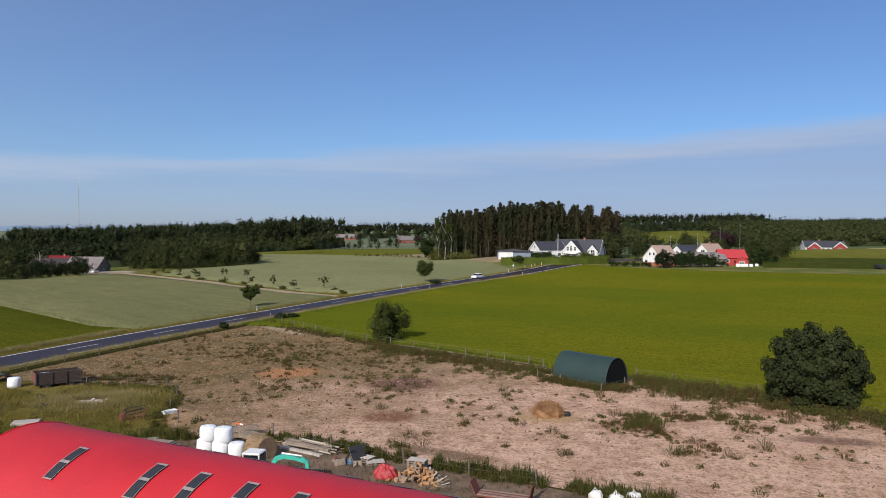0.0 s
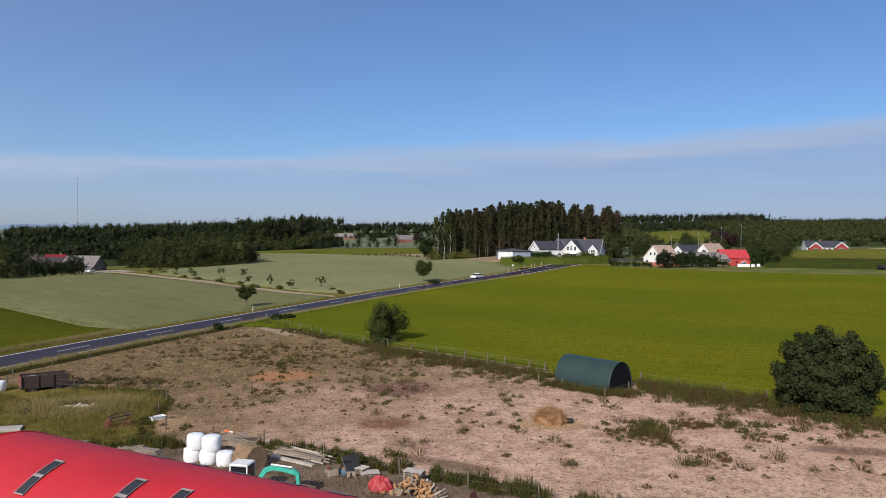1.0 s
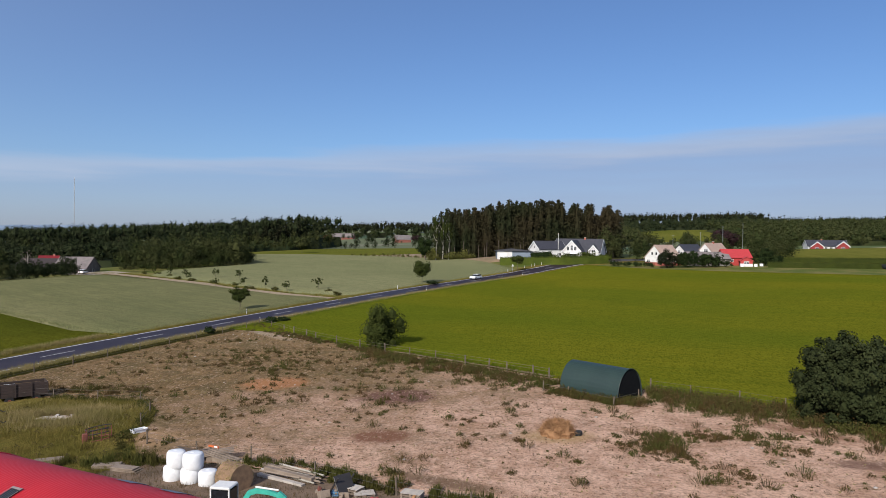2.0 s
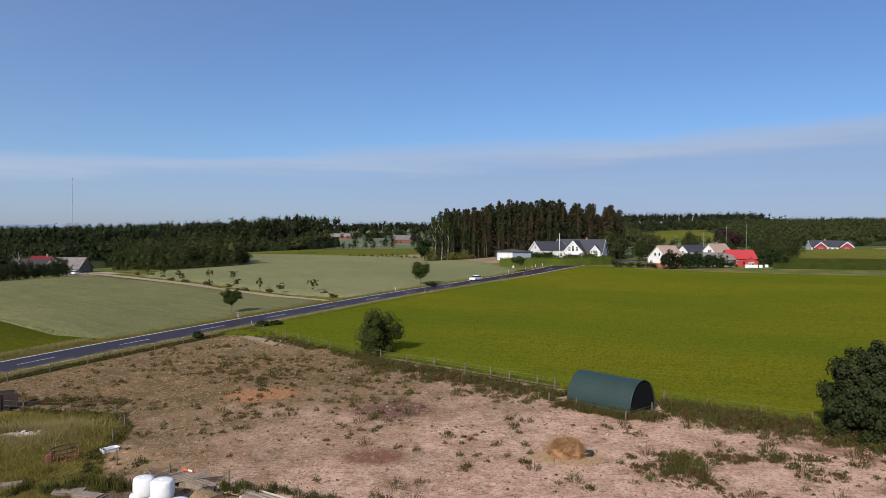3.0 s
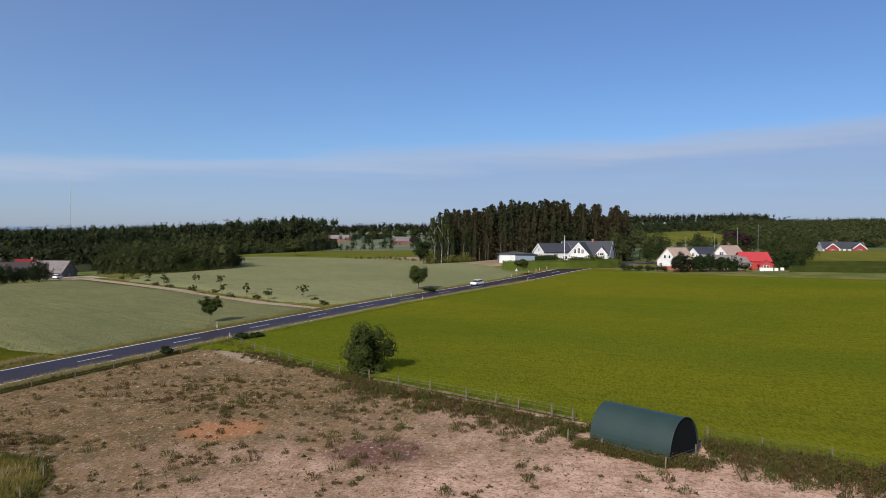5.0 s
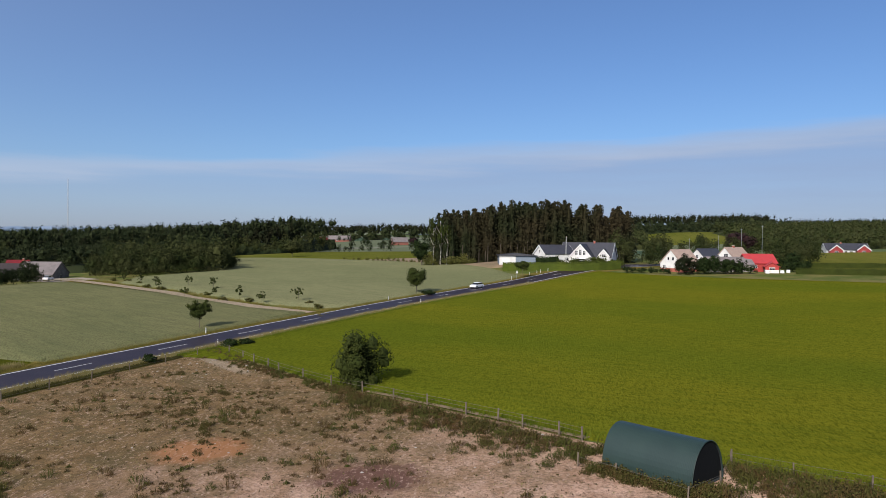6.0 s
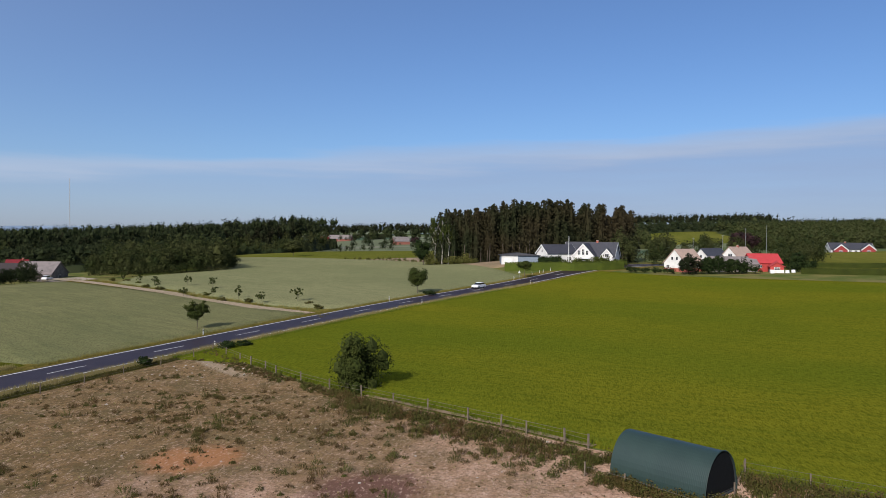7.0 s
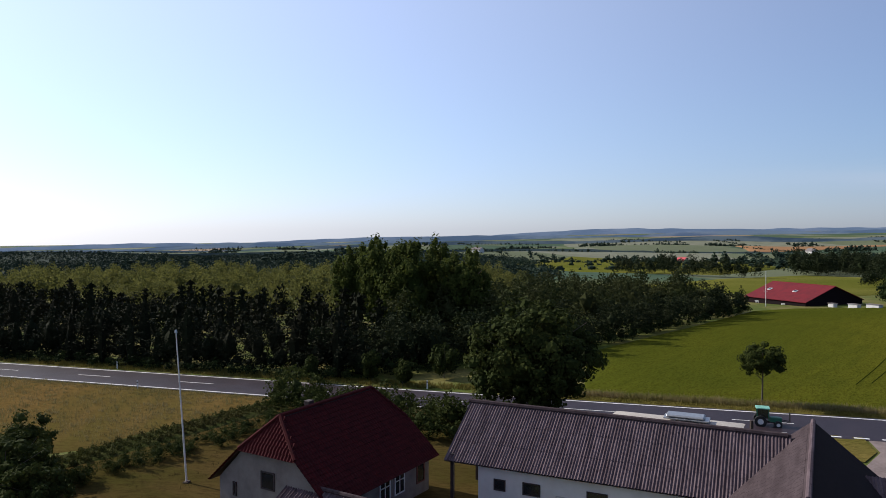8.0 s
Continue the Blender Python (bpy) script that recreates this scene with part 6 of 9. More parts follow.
keep = inside(PAD, tx, ty) & ((-0.030 * tx + 0.026 * ty) > R.uniform(0.6, 3.2, 6500))
stuff("stubble_grass", *blades(R, tx[keep], ty[keep], 10, 0.12, 0.4, 0.025, 0.06, 2.2), M["dry_grass"], "thin dry grass on the trampled ground", "grass")


def strip_xy(pts, n, wide):
    p = np.array(fine(pts, 1.0))
    k = R.integers(0, len(p), n)
    return p[k, 0] + R.uniform(-wide, wide, n), p[k, 1] + R.uniform(-wide, wide, n)


cx, cy = fill_xy(GRASS_CORNER, 9000)
keep = (np.hypot((cx + 35.2) / 3.0, (cy - 58.2) / 1.7) > 1) & (np.hypot(cx + 45, cy - 64) > 2.2)
cx, cy = cx[keep], cy[keep]
tone = np.array([noise.noise(Vector((u * 0.25, w_ * 0.25, 4.0))) for u, w_ in zip(cx, cy)])
pk = R.integers(0, len(cx), 120)
stuff("plot_weeds", *clumps(R, cx[pk], cy[pk], 26, R.uniform(0.25, 0.6, 120), R.uniform(0.25, 0.6, 120), 0.075, 0.06), M["weed"], "brown-green docks in the overgrown plot", "weeds")
stuff("long_grass", *blades(R, cx, cy, 15, np.clip(0.40 + 0.5 * tone, 0.15, 0.75), 0.42, 0.018, 0.06, 1.0), M["tall_grass"], "long yellow-green grass in the overgrown plot", "grass")
ex, ey = strip_xy([(-40, 64.6), (-31.5, 64.0), (-28.6, 60.3), (-27.2, 56.2), (-26.4, 51.5), (-24.4, 48.6)], 170, 0.45)
nx_, ny_ = strip_xy([(-57, 56.4), (-53.5, 58), (-51, 54.6), (-48.4, 53.2)], 90, 0.9)
ex, ey = np.concatenate([ex, nx_]), np.concatenate([ey, ny_])
nx_, ny_ = strip_xy([(-55.8, 61), (-53, 62), (-50, 62.5), (-48.6, 60.5)], 80, 0.8)
ex, ey = np.concatenate([ex, nx_]), np.concatenate([ey, ny_])
stuff("plot_edge_weeds", *join(clumps(R, ex, ey, 26, R.uniform(0.25, 0.6, len(ex)), 0.4, 0.07, 0.05), tussocks(R, ex, ey, 20, R.uniform(0.3, 0.65, len(ex)), 0.4, 0.02, 0.05)), M["weed_green"], "dark weeds along the edges of the plot", "weeds")
qx, qy = R.normal(-35.4, 2.4, 2200), R.normal(58.3, 1.5, 2200)
keep = (np.hypot((qx + 35.6) / 1.9, (qy - 57.8) / 1.1) > 1) & inside(GRASS_CORNER, qx, qy)
qx, qy = qx[keep], qy[keep]
stuff("dry_grass_patch", *blades(R, qx, qy, 16, R.uniform(0.25, 0.7, len(qx)), 0.35, 0.02, 0.06, 0.9), M["dry_grass"], "bleached dry grass in the overgrown plot", "grass")
vx, vy = strip_xy(beside(-60, 46, 5.2), 1400, 0.9)
wx, wy = strip_xy(beside(58, 215, 5.3), 4200, 0.9)
ux, uy = strip_xy(beside(60, 113, 7.0), 1500, 0.55)
uh = R.uniform(0.16, 0.44, len(ux))
stuff("ditch_grass", *join3(clumps(R, ux, uy, 12, uh, 0.35, 0.08, 0.0), blades(R, ux, uy, 16, uh * 1.15, 0.4, 0.022, 0.0, 0.6)), M["ditch"], "lush dark grass in the roadside ditch", "grass")
stuff("verge_grass", *join(blades(R, vx, vy, 14, 0.3, 0.3, 0.035), blades(R, wx, wy, 14, R.uniform(0.35, 0.75, len(wx)), 0.34, 0.022, 0.0, 0.6)), M["dry_grass"], "dry seeding grass along the road verge", "grass")
vx, vy = strip_xy(beside(24, 100, -6.7), 3000, 0.55)
stuff("verge_straw", *blades(R, vx, vy, 14, R.uniform(0.35, 0.8, len(vx)), 0.3, 0.022, 0.0, 0.5), M["dry_grass"], "tall bleached grass between the road and the barley", "grass")
vx, vy = strip_xy(beside(25, 235, -5.4), 4200, 0.9)
wx, wy = strip_xy(beside(-60, 20, -6.4), 1300, 1.6)
tx, ty = strip_xy(TRACK, 2200, 4.2)
keep = np.array([min(math.hypot(a - px, b - py) for px, py in fine(TRACK, 2.0)) > 2.2 for a, b in zip(tx, ty)])
stuff("verge_grass", *join(blades(R, vx, vy, 14, R.uniform(0.2, 0.45, len(vx)), 0.4, 0.025, 0.0, 0.9), blades(R, wx, wy, 12, 0.4, 0.4, 0.05), blades(R, tx[keep], ty[keep], 14, 0.4, 0.5, 0.05)), M["tall_grass"], "yellow-green grass on the far road verge", "grass")
bx, by = strip_xy(shift[1:10], 2600, 0.8)
b2x, b2y = strip_xy(beside(112, 200, 6.8), 1600, 0.5)
b3x, b3y = fill_xy([(-38, 116), (6, 78), (34, 58), (50, 60), (20, 100), (-20, 130)], 9000)
keep = inside(shift[1:10] + [(60, 70), (-20, 160)], b3x, b3y)
stuff("barley_edge", *join(blades(R, bx, by, 12, R.uniform(0.35, 0.6, len(bx)), 0.3, 0.025), blades(R, b2x, b2y, 10, 0.6, 0.3, 0.03), blades(R, b3x[keep], b3y[keep], 9, R.uniform(0.34, 0.48, int(keep.sum())), 0.4, 0.02)), M["crop_edge"], "standing barley along the field's edge", "crop")
rx, ry = strip_xy(beside(104, 149, -7.0) , 700, 0.5)
r2x, r2y = strip_xy([(-66, 109.0), (-101.5, 135.2), (-195.5, 195.4)], 1200, 0.5)
stuff("rye_edge", *join(blades(R, rx, ry, 12, 0.6, 0.3, 0.03), blades(R, r2x, r2y, 10, 0.6, 0.4, 0.05)), M["rye_edge"], "pale standing rye along the field's edge", "crop")
wx, wy = strip_xy(beside(101, 30, -7.6), 1500, 0.5)
stuff("barley_edge", *blades(R, wx, wy, 12, 0.42, 0.35, 0.03), M["crop_edge"], "standing barley along the road verge", "crop")
gx2, gy2 = fill_xy([(-24, 47.5), (-17, 47.4), (-8, 44.8), (2.6, 40.4), (10, 37), (16, 32), (0, 34), (-20, 42), (-28, 46)], 2600)
ex, ey = strip_xy([(-27, 46.4), (-22, 47.6), (-17, 48.2), (-13, 47.2), (-8, 45.2), (2.4, 40.4), (11, 36.6)], 620, 0.8)
keep = (np.hypot(ex + 17.5, ey - 48.2) > 2.2) & (np.array([noise.noise(Vector((u * 0.5, w_ * 0.5, 2.0))) for u, w_ in zip(ex, ey)]) > -0.12)
ex, ey = ex[keep], ey[keep]
eh = R.uniform(0.3, 0.85, len(ex)) * np.where(ex > -3, 1.25, 1.0)
stuff("yard_weeds", *join(clumps(R, ex, ey, 22, eh * 0.8, eh * 0.6, 0.06, 0.05), tussocks(R, ex, ey, 44, eh * 1.2, eh * 0.55, 0.018, 0.03)), M["weed_green"], "tall green weeds along the yard's edge", "weeds")
qx, qy = [], []
for k in range(5):
    ox, oy = 0.27 * k, 0.56 * k
    u, w_ = strip_xy([(-69.2 + ox, -1.5 + oy), (-61.5 + ox, -5.0 + oy), (-51.5 + ox, -9.2 + oy), (-46 + ox, -11.6 + oy)], 120, 0.14)
    qx.append(u), qy.append(w_)
qx, qy = np.concatenate(qx), np.concatenate(qy)
stuff("potato_plants", *clumps(R, qx, qy, 18, R.uniform(0.3, 0.55, len(qx)), 0.28, 0.085, 0.16), M["weed_green"], "leafy potato plants in straight garden rows", "plants")
stuff("yard_grass", *blades(R, gx2, gy2, 22, R.uniform(0.12, 0.42, len(gx2)), 0.4, 0.02, 0.0, 0.8), M["dock"], "thin weedy grass behind the hall", "grass")
lx_, ly_ = fill_xy([(-70, 2), (-55, -5.5), (-40, -12), (-34, 0), (-48, 4), (-58, 8), (-66, 14)], 1600)
stuff("lawn_grass", *blades(R, lx_, ly_, 12, R.uniform(0.06, 0.2, len(lx_)), 0.3, 0.02, 0.05, 1.2), M["weed"], "short dry grass on the lawn", "grass")
mx, my = fill_xy([(-84, -60), (-70, -60), (-52.5, -9.5), (-70.4, -1.5)], 3000)
stuff("meadow_grass", *blades(R, mx, my, 9, 0.3, 0.4, 0.04, 0.1), M["dry_grass"], "dry meadow grass beside the road", "grass")


# ---------------------------------------------------------------- buildings
def window(parent, x, y, z, w, h, face, bars=1, frame_mat=None):
    """A window set in a wall: white frame with bars, and a dark pane. face: degrees that turn the outward -y side."""
    m = Matrix.Translation((x, y, z)) @ Matrix.Rotation(radians(face), 4, "Z")
    fr = bmesh.new()
    t = 0.08
    for lo, hi in (((-w / 2, -0.05, 0), (-w / 2 + t, 0.06, h)), ((w / 2 - t, -0.05, 0), (w / 2, 0.06, h)), ((-w / 2, -0.05, 0), (w / 2, 0.06, t)), ((-w / 2, -0.05, h - t), (w / 2, 0.06, h))):
        box(fr, lo, hi)
    for k in range(bars):
        c = -w / 2 + w * (k + 1) / (bars + 1)
        box(fr, (c - 0.03, -0.045, 0), (c + 0.03, 0.05, h))
    if bars:
        box(fr, (-w / 2, -0.045, h * 0.6), (w / 2, 0.05, h * 0.6 + 0.05))
    bmesh.ops.transform(fr, matrix=m, verts=fr.verts)
    fr_ob = part("window", fr, frame_mat or M["white_trim"], parent, "white-framed window")
    part("pane", blk((-w / 2 + t, -0.02, t), (w / 2 - t, 0.03, h - t), m=m), M["glass"], fr_ob, "dark glass pane")
    return fr_ob


def slab(length, p, q, t):
    """A roof slope: a slab of thickness t along x, from p to q in y and z."""
    d = Vector((q[0] - p[0], q[1] - p[1])).normalized()
    n = Vector((-d.y, d.x)) if d.x > 0 else Vector((d.y, -d.x))
    bm = bmesh.new()
    ring = [(p[0], p[1]), (q[0], q[1]), (q[0] + n.x * t, q[1] + n.y * t), (p[0] + n.x * t, p[1] + n.y * t)]
    a = [bm.verts.new((-length / 2, y, z)) for y, z in ring]
    b = [bm.verts.new((length / 2, y, z)) for y, z in ring]
    bm.faces.new(a), bm.faces.new(b[::-1])
    for i in range(4):
        j = (i + 1) % 4
        bm.faces.new((a[i], b[i], b[j], a[j]))
    return bm


def gable(name, m, L, W, wall, ridge, wmat, rmat, label, wins=(), chimney=None, over=0.35, trim=None, category="house", group="", base=None):
    """A house with a pitched roof: length along x, gables at its ends."""
    ob = thing(name, m, label, category, group)
    bm = bmesh.new()
    prof = [(-W / 2, -0.6), (W / 2, -0.6), (W / 2, wall), (0, ridge), (-W / 2, wall)]
    a = [bm.verts.new((-L / 2, y, z)) for y, z in prof]
    b = [bm.verts.new((L / 2, y, z)) for y, z in prof]
    bm.faces.new(a), bm.faces.new(b[::-1])
    for i in range(5):
        j = (i + 1) % 5
        bm.faces.new((a[i], b[i], b[j], a[j]))
    part("wall", bm, wmat, ob)
    k = (ridge - wall) / (W / 2)
    for sgn in (-1, 1):
        low = (sgn * (W / 2 + over), wall - over * k + 0.03)
        part("roof", slab(L + 2 * over, low, (0, ridge + 0.03), 0.14), rmat, ob)
    cap = tube([(-L / 2 - over, 0, ridge + 0.16), (L / 2 + over, 0, ridge + 0.16)], 0.11, 6)
    part("ridge_cap", cap, rmat, ob)
    if base:
        part("plinth", blk((-L / 2 - 0.04, -W / 2 - 0.04, -0.5), (L / 2 + 0.04, W / 2 + 0.04, 0.9)), base, ob, "brick plinth")
    if trim:
        for e in (-1, 1):
            for sgn in (-1, 1):
                bg = bmesh.new()
                x0 = e * (L / 2 + over)
                y1, z1 = sgn * (W / 2 + over), wall - over * k
                q = [bg.verts.new(c) for c in ((x0, y1, z1 - 0.28), (x0, y1, z1 + 0.16), (x0, 0, ridge + 0.22), (x0, 0, ridge - 0.28), (x0 + e * 0.06, y1, z1 - 0.28), (x0 + e * 0.06, y1, z1 + 0.16), (x0 + e * 0.06, 0, ridge + 0.22), (x0 + e * 0.06, 0, ridge - 0.28))]
                for f in ((0, 1, 2, 3), (4, 5, 6, 7), (0, 1, 5, 4), (1, 2, 6, 5), (2, 3, 7, 6), (3, 0, 4, 7)):
                    bg.faces.new([q[i] for i in f])
                part("barge_board", bg, trim, ob, "white barge board")
    for face, u, z, w, h, bars in wins:
        if face in "FB":
            s = -1 if face == "F" else 1
            window(ob, u, s * W / 2, z, w, h, 0 if s < 0 else 180, bars)
        else:
            s = -1 if face == "L" else 1
            window(ob, s * L / 2, u, z, w, h, -90 if s < 0 else 90, bars)
    if chimney:
        x, y, hgt = chimney
        ch = part("chimney", blk((x - 0.3, y - 0.3, ridge - 0.9), (x + 0.3, y + 0.3, ridge + hgt), 0.03), M["red_brick"], ob, "brick chimney")
        part("chimney_cap", blk((x - 0.36, y - 0.36, ridge + hgt), (x + 0.36, y + 0.36, ridge + hgt + 0.1)), M["concrete"], ch)
    return ob


# --- the arched red hall
HALL_A = -0.359
hall = thing("arched_hall", Matrix.Translation((0, 25.317, 0)) @ Matrix.Rotation(HALL_A, 4, "Z"), "bright red arched hall with ribbed steel roof", "hall")
HR, HZ, HX0, HX1 = 5.715, -1.424, -26.8, 9.0
HT = math.acos((0.1 - HZ) / HR)


def arch_sheet(x0, x1, r, t0, t1, ribs, depth, n=48, inner=0.0):
    """A ribbed barrel sheet; ribs run round the arch."""
    k = max(2, int((x1 - x0) * ribs * 2))
    xs = np.linspace(x0, x1, k + 1)
    rr = r + depth * (np.arange(k + 1) % 2)
    th = np.linspace(t0, t1, n + 1)
    v = np.stack([np.repeat(xs, n + 1), np.outer(rr, np.sin(th)).ravel(), HZ + np.outer(rr, np.cos(th)).ravel()], 1)
    i = np.arange(k)[:, None] * (n + 1) + np.arange(n)[None, :]
    i = i.ravel()
    return v, np.stack([i, i + 1, i + n + 2, i + n + 1], 1)


hv, hf = arch_sheet(HX0, HX1, HR, -HT, HT, 5.0, 0.012, 56)
part("roof", mesh_np("roof", hv, hf, M["red_sheet"], False), None, hall, "bright red ribbed steel roof")
for x in (HX0 + 0.15, HX1 - 0.15):
    gab = bmesh.new()
    ring = [gab.verts.new((x, (HR - 0.04) * math.sin(t), HZ + (HR - 0.04) * math.cos(t))) for t in np.linspace(-HT, HT, 33)]
    gab.faces.new(ring)
    part("end_wall", gab, M["render_grey"], hall)
for x in (HX0, HX1):
    part("edge_trim", tube([(x, (HR + 0.02) * math.sin(t), HZ + (HR + 0.02) * math.cos(t)) for t in np.linspace(-HT, HT, 29)], 0.05, 5), M["red_sheet"], hall, "rolled red edge trim")
for i, s in enumerate((-20.55, -14.9, -12.08, -9.24, -6.43, -3.6)):
    for t0, t1 in ((-0.235, -0.425), (-0.44, -0.63)):
        v, f = arch_sheet(s, s + 0.62, HR + 0.05, t1, t0, 8, 0.015, 8)
        sk = part("skylight", mesh_np("skylight", v, f, M["skylight"]), None, hall, "dark translucent skylight sheet")
        for ta, tb in ((t0 - 0.012, t0 + 0.012), (t1 - 0.006, t1 + 0.006)):
            v, f = arch_sheet(s - 0.03, s + 0.65, HR + 0.085, ta, tb, 1, 0.0, 2)
            part("flashing", mesh_np("flashing", v, f, M["skylight_edge"]), None, sk)
        for xa in (s - 0.03, s + 0.62):
            v, f = arch_sheet(xa, xa + 0.03, HR + 0.08, t1, t0, 10, 0.0, 8)
            part("flashing", mesh_np("flashing", v, f, M["skylight_edge"]), None, sk)
for x in (-17.7, -14.9, -12.08, -9.24, -6.43, -3.6, -0.8, 2.0, 4.8):
    v, f = arch_sheet(x - 0.1, x + 0.95, HR + 0.035, 0.30, 0.62, 4, 0.012, 10)
    part("grey_sheet", mesh_np("grey_sheet", v, f, M["blue_grey"]), None, hall, "blue-grey light strip on the far slope")

# --- the long barn with its cross wing
E1 = math.degrees(math.atan2(0.954, 0.30))
BG = -0.75
barn = thing("long_barn", pose(-48.4, 20.1, BG, 0, 0, E1), "long whitewashed barn with weathered corrugated roof", "barn")
# local: x along the ridge (north), y to the west; the yard side is -y
BL, BH, BE, BR = 20.0, 4.35, 2.85, 5.15
bm = bmesh.new()
prof = [(-BH + 0.45, -0.4), (BH - 0.45, -0.4), (BH - 0.45, BE - 0.22), (0, BR - 0.22), (-BH + 0.45, BE - 0.22)]
a = [bm.verts.new((2.6, y, z)) for y, z in prof]
b = [bm.verts.new((BL, y, z)) for y, z in prof]
bm.faces.new(a), bm.faces.new(b[::-1])
for i in range(5):
    j = (i + 1) % 5
    bm.faces.new((a[i], b[i], b[j], a[j]))
part("wall", bm, M["white_wall"], barn, "whitewashed wall")
part("lean_to", blk((0.9, -0.2, -0.4), (2.65, BH - 0.6, BE - 0.3)), M["dark_board"], barn, "dark open cart bay")
part("post", blk((0.75, -BH + 0.4, -0.4), (0.95, -BH + 0.6, BE)), M["dark_board"], barn)


def corrugated_sheet(name, w, l, mat, pitch=0.177, depth=0.075, n=9):
    """One corrugated sheet: w across the waves, l down the slope."""
    k = int(w / pitch) * 4
    xs = np.linspace(0, w, k + 1)
    z = depth / 2 * np.cos(xs / pitch * 2 * math.pi)
    v = np.concatenate([np.stack([xs, np.full(k + 1, y), z + dz], 1) for y, dz in ((0, 0.0), (l, 0.0))])
    i = np.arange(k)
    top = np.stack([i, i + 1, i + k + 2, i + k + 1], 1)
    return mesh_np(name, v, top, mat)


def sheeted(parent, x0, x1, eave, ridge, mat, cols, rows, label=""):
    """A slope of corrugated sheets from the eave (y, z) up to the ridge (y, z)."""
    run = Vector((ridge[0] - eave[0], ridge[1] - eave[1]))
    l = run.length / rows + 0.12
    w = (x1 - x0) / cols
    me = corrugated_sheet("roof_sheet", w + 0.06, l, mat)
    tilt = math.atan2(run.y, abs(run.x))
    sgn = 1 if run.x > 0 else -1
    back = part("roof_deck", slab(x1 - x0, (eave[0] * 0.985, eave[1] - 0.06), (ridge[0], ridge[1] - 0.08), 0.03), M["dark_board"], parent)
    back.location.x = (x0 + x1) / 2
    rr = random.Random(cols)
    for r in range(rows):
        p = Vector(eave) + run * (r / rows)
        for c in range(cols):
            ob = new("roof_sheet", me)
            ob.parent = parent
            turn = Matrix.Rotation(sgn * tilt, 4, "X")
            x = x0 + c * w if sgn > 0 else x0 + (c + 1) * w + 0.06
            ob.matrix_local = Matrix.Translation((x, p.x, p.y + 0.035 + 0.018 * r + rr.uniform(0, 0.012))) @ Matrix.Rotation(0 if sgn > 0 else math.pi, 4, "Z") @ Matrix.Rotation(tilt, 4, "X")


sheeted(barn, 0.5, BL - 0.2, (-BH, BE - 0.35), (0, BR), M["fibre_cement"], 18, 3)
sheeted(barn, 0.5, BL - 0.2, (BH, BE - 0.35), (0, BR), M["fibre_cement"], 18, 3)
part("ridge_cap", tube([(0.4, 0, BR + 0.1), (BL - 0.3, 0, BR + 0.1)], 0.16, 8), M["slate"], barn, "weathered ridge cap")
for u, w, h in ((4.0, 0.75, 0.7), (6.0, 1.1, 0.75), (9.9, 1.2, 1.4), (13.6, 1.2, 0.9), (16.2, 0.8, 0.8)):
    window(barn, u, -BH + 0.45, 1.0 if h < 1 else 0.4, w, h, 0, 0, M["dark_board"])
part("hay_rack", tube([(7.6, -BH + 0.1, 0.7), (8.9, -BH + 0.1, 0.7), (8.9, -BH + 0.1, 1.35), (7.6, -BH + 0.1, 1.35), (7.6, -BH + 0.1, 0.7), (7.8, -BH - 0.4, 1.2), (8.7, -BH - 0.4, 1.2), (8.9, -BH + 0.1, 0.7)], 0.03, 5), M["galv"], barn, "galvanised hay rack")

wing = thing("cross_wing", pose(-43.6, 40.6, BG, 0, 0, math.degrees(math.atan2(-4.7, 12.5))), "dark gabled barn wing with slate roof", "barn")
WL, WW, WE, WR = 13.3, 4.6, 2.3, 5.75
bm = bmesh.new()
prof = [(-WW + 0.4, -0.4), (WW - 0.4, -0.4), (WW - 0.4, WE), (0, WR - 0.2), (-WW + 0.4, WE)]
a = [bm.verts.new((0.35, y, z)) for y, z in prof]
b = [bm.verts.new((WL - 0.7, y, z)) for y, z in prof]
bm.faces.new(a), bm.faces.new(b[::-1])
for i in range(5):
    j = (i + 1) % 5
    bm.faces.new((a[i], b[i], b[j], a[j]))
part("wall", bm, M["dark_board"], wing, "black boarded wall")
for sgn in (-1, 1):
    # northern slope near black: its shade is put into the colour
    ro = part("roof", slab(WL, (sgn * WW, WE - 0.35), (0, WR), 0.08), M["slate"] if sgn < 0 else M["black_board_and_shade"], wing, "" if sgn < 0 else "roof slope blackened for its shade")
    ro.location.x = WL / 2
    run = math.hypot(WW, WR - WE + 0.35)
    tilt = math.atan2(WR - WE + 0.35, WW)
    slate = mesh_np("slate", [(0, 0, 0), (0.58, 0, 0), (0.58, 0.5, 0.0), (0, 0.5, 0.0), (0, 0, 0.022), (0.58, 0, 0.022), (0.58, 0.5, 0.008), (0, 0.5, 0.008)], [(0, 1, 5, 4), (4, 5, 6, 7), (1, 2, 6, 5), (3, 0, 4, 7)], M["slate"])
    for r in range(int(run / 0.43) if sgn < 0 else 0):
        for c in range(int((WL - 0.4) / 0.6)):
            ob = new("slate", slate)
            ob.parent = wing
            d = r * 0.43
            y, z = sgn * (WW - d * math.cos(tilt)), WE - 0.35 + d * math.sin(tilt) + 0.085 / math.cos(tilt)
            x = 0.1 + c * 0.6 + (0.3 if r % 2 else 0)
            ob.matrix_local = Matrix.Translation((x if sgn < 0 else x + 0.58, y, z)) @ Matrix.Rotation(0 if sgn < 0 else math.pi, 4, "Z") @ Matrix.Rotation(tilt, 4, "X")
part("ridge_cap", tube([(-0.1, 0, WR + 0.08), (WL + 0.1, 0, WR + 0.08)], 0.13, 8), M["fibre_cement"], wing, "rough mortared ridge")
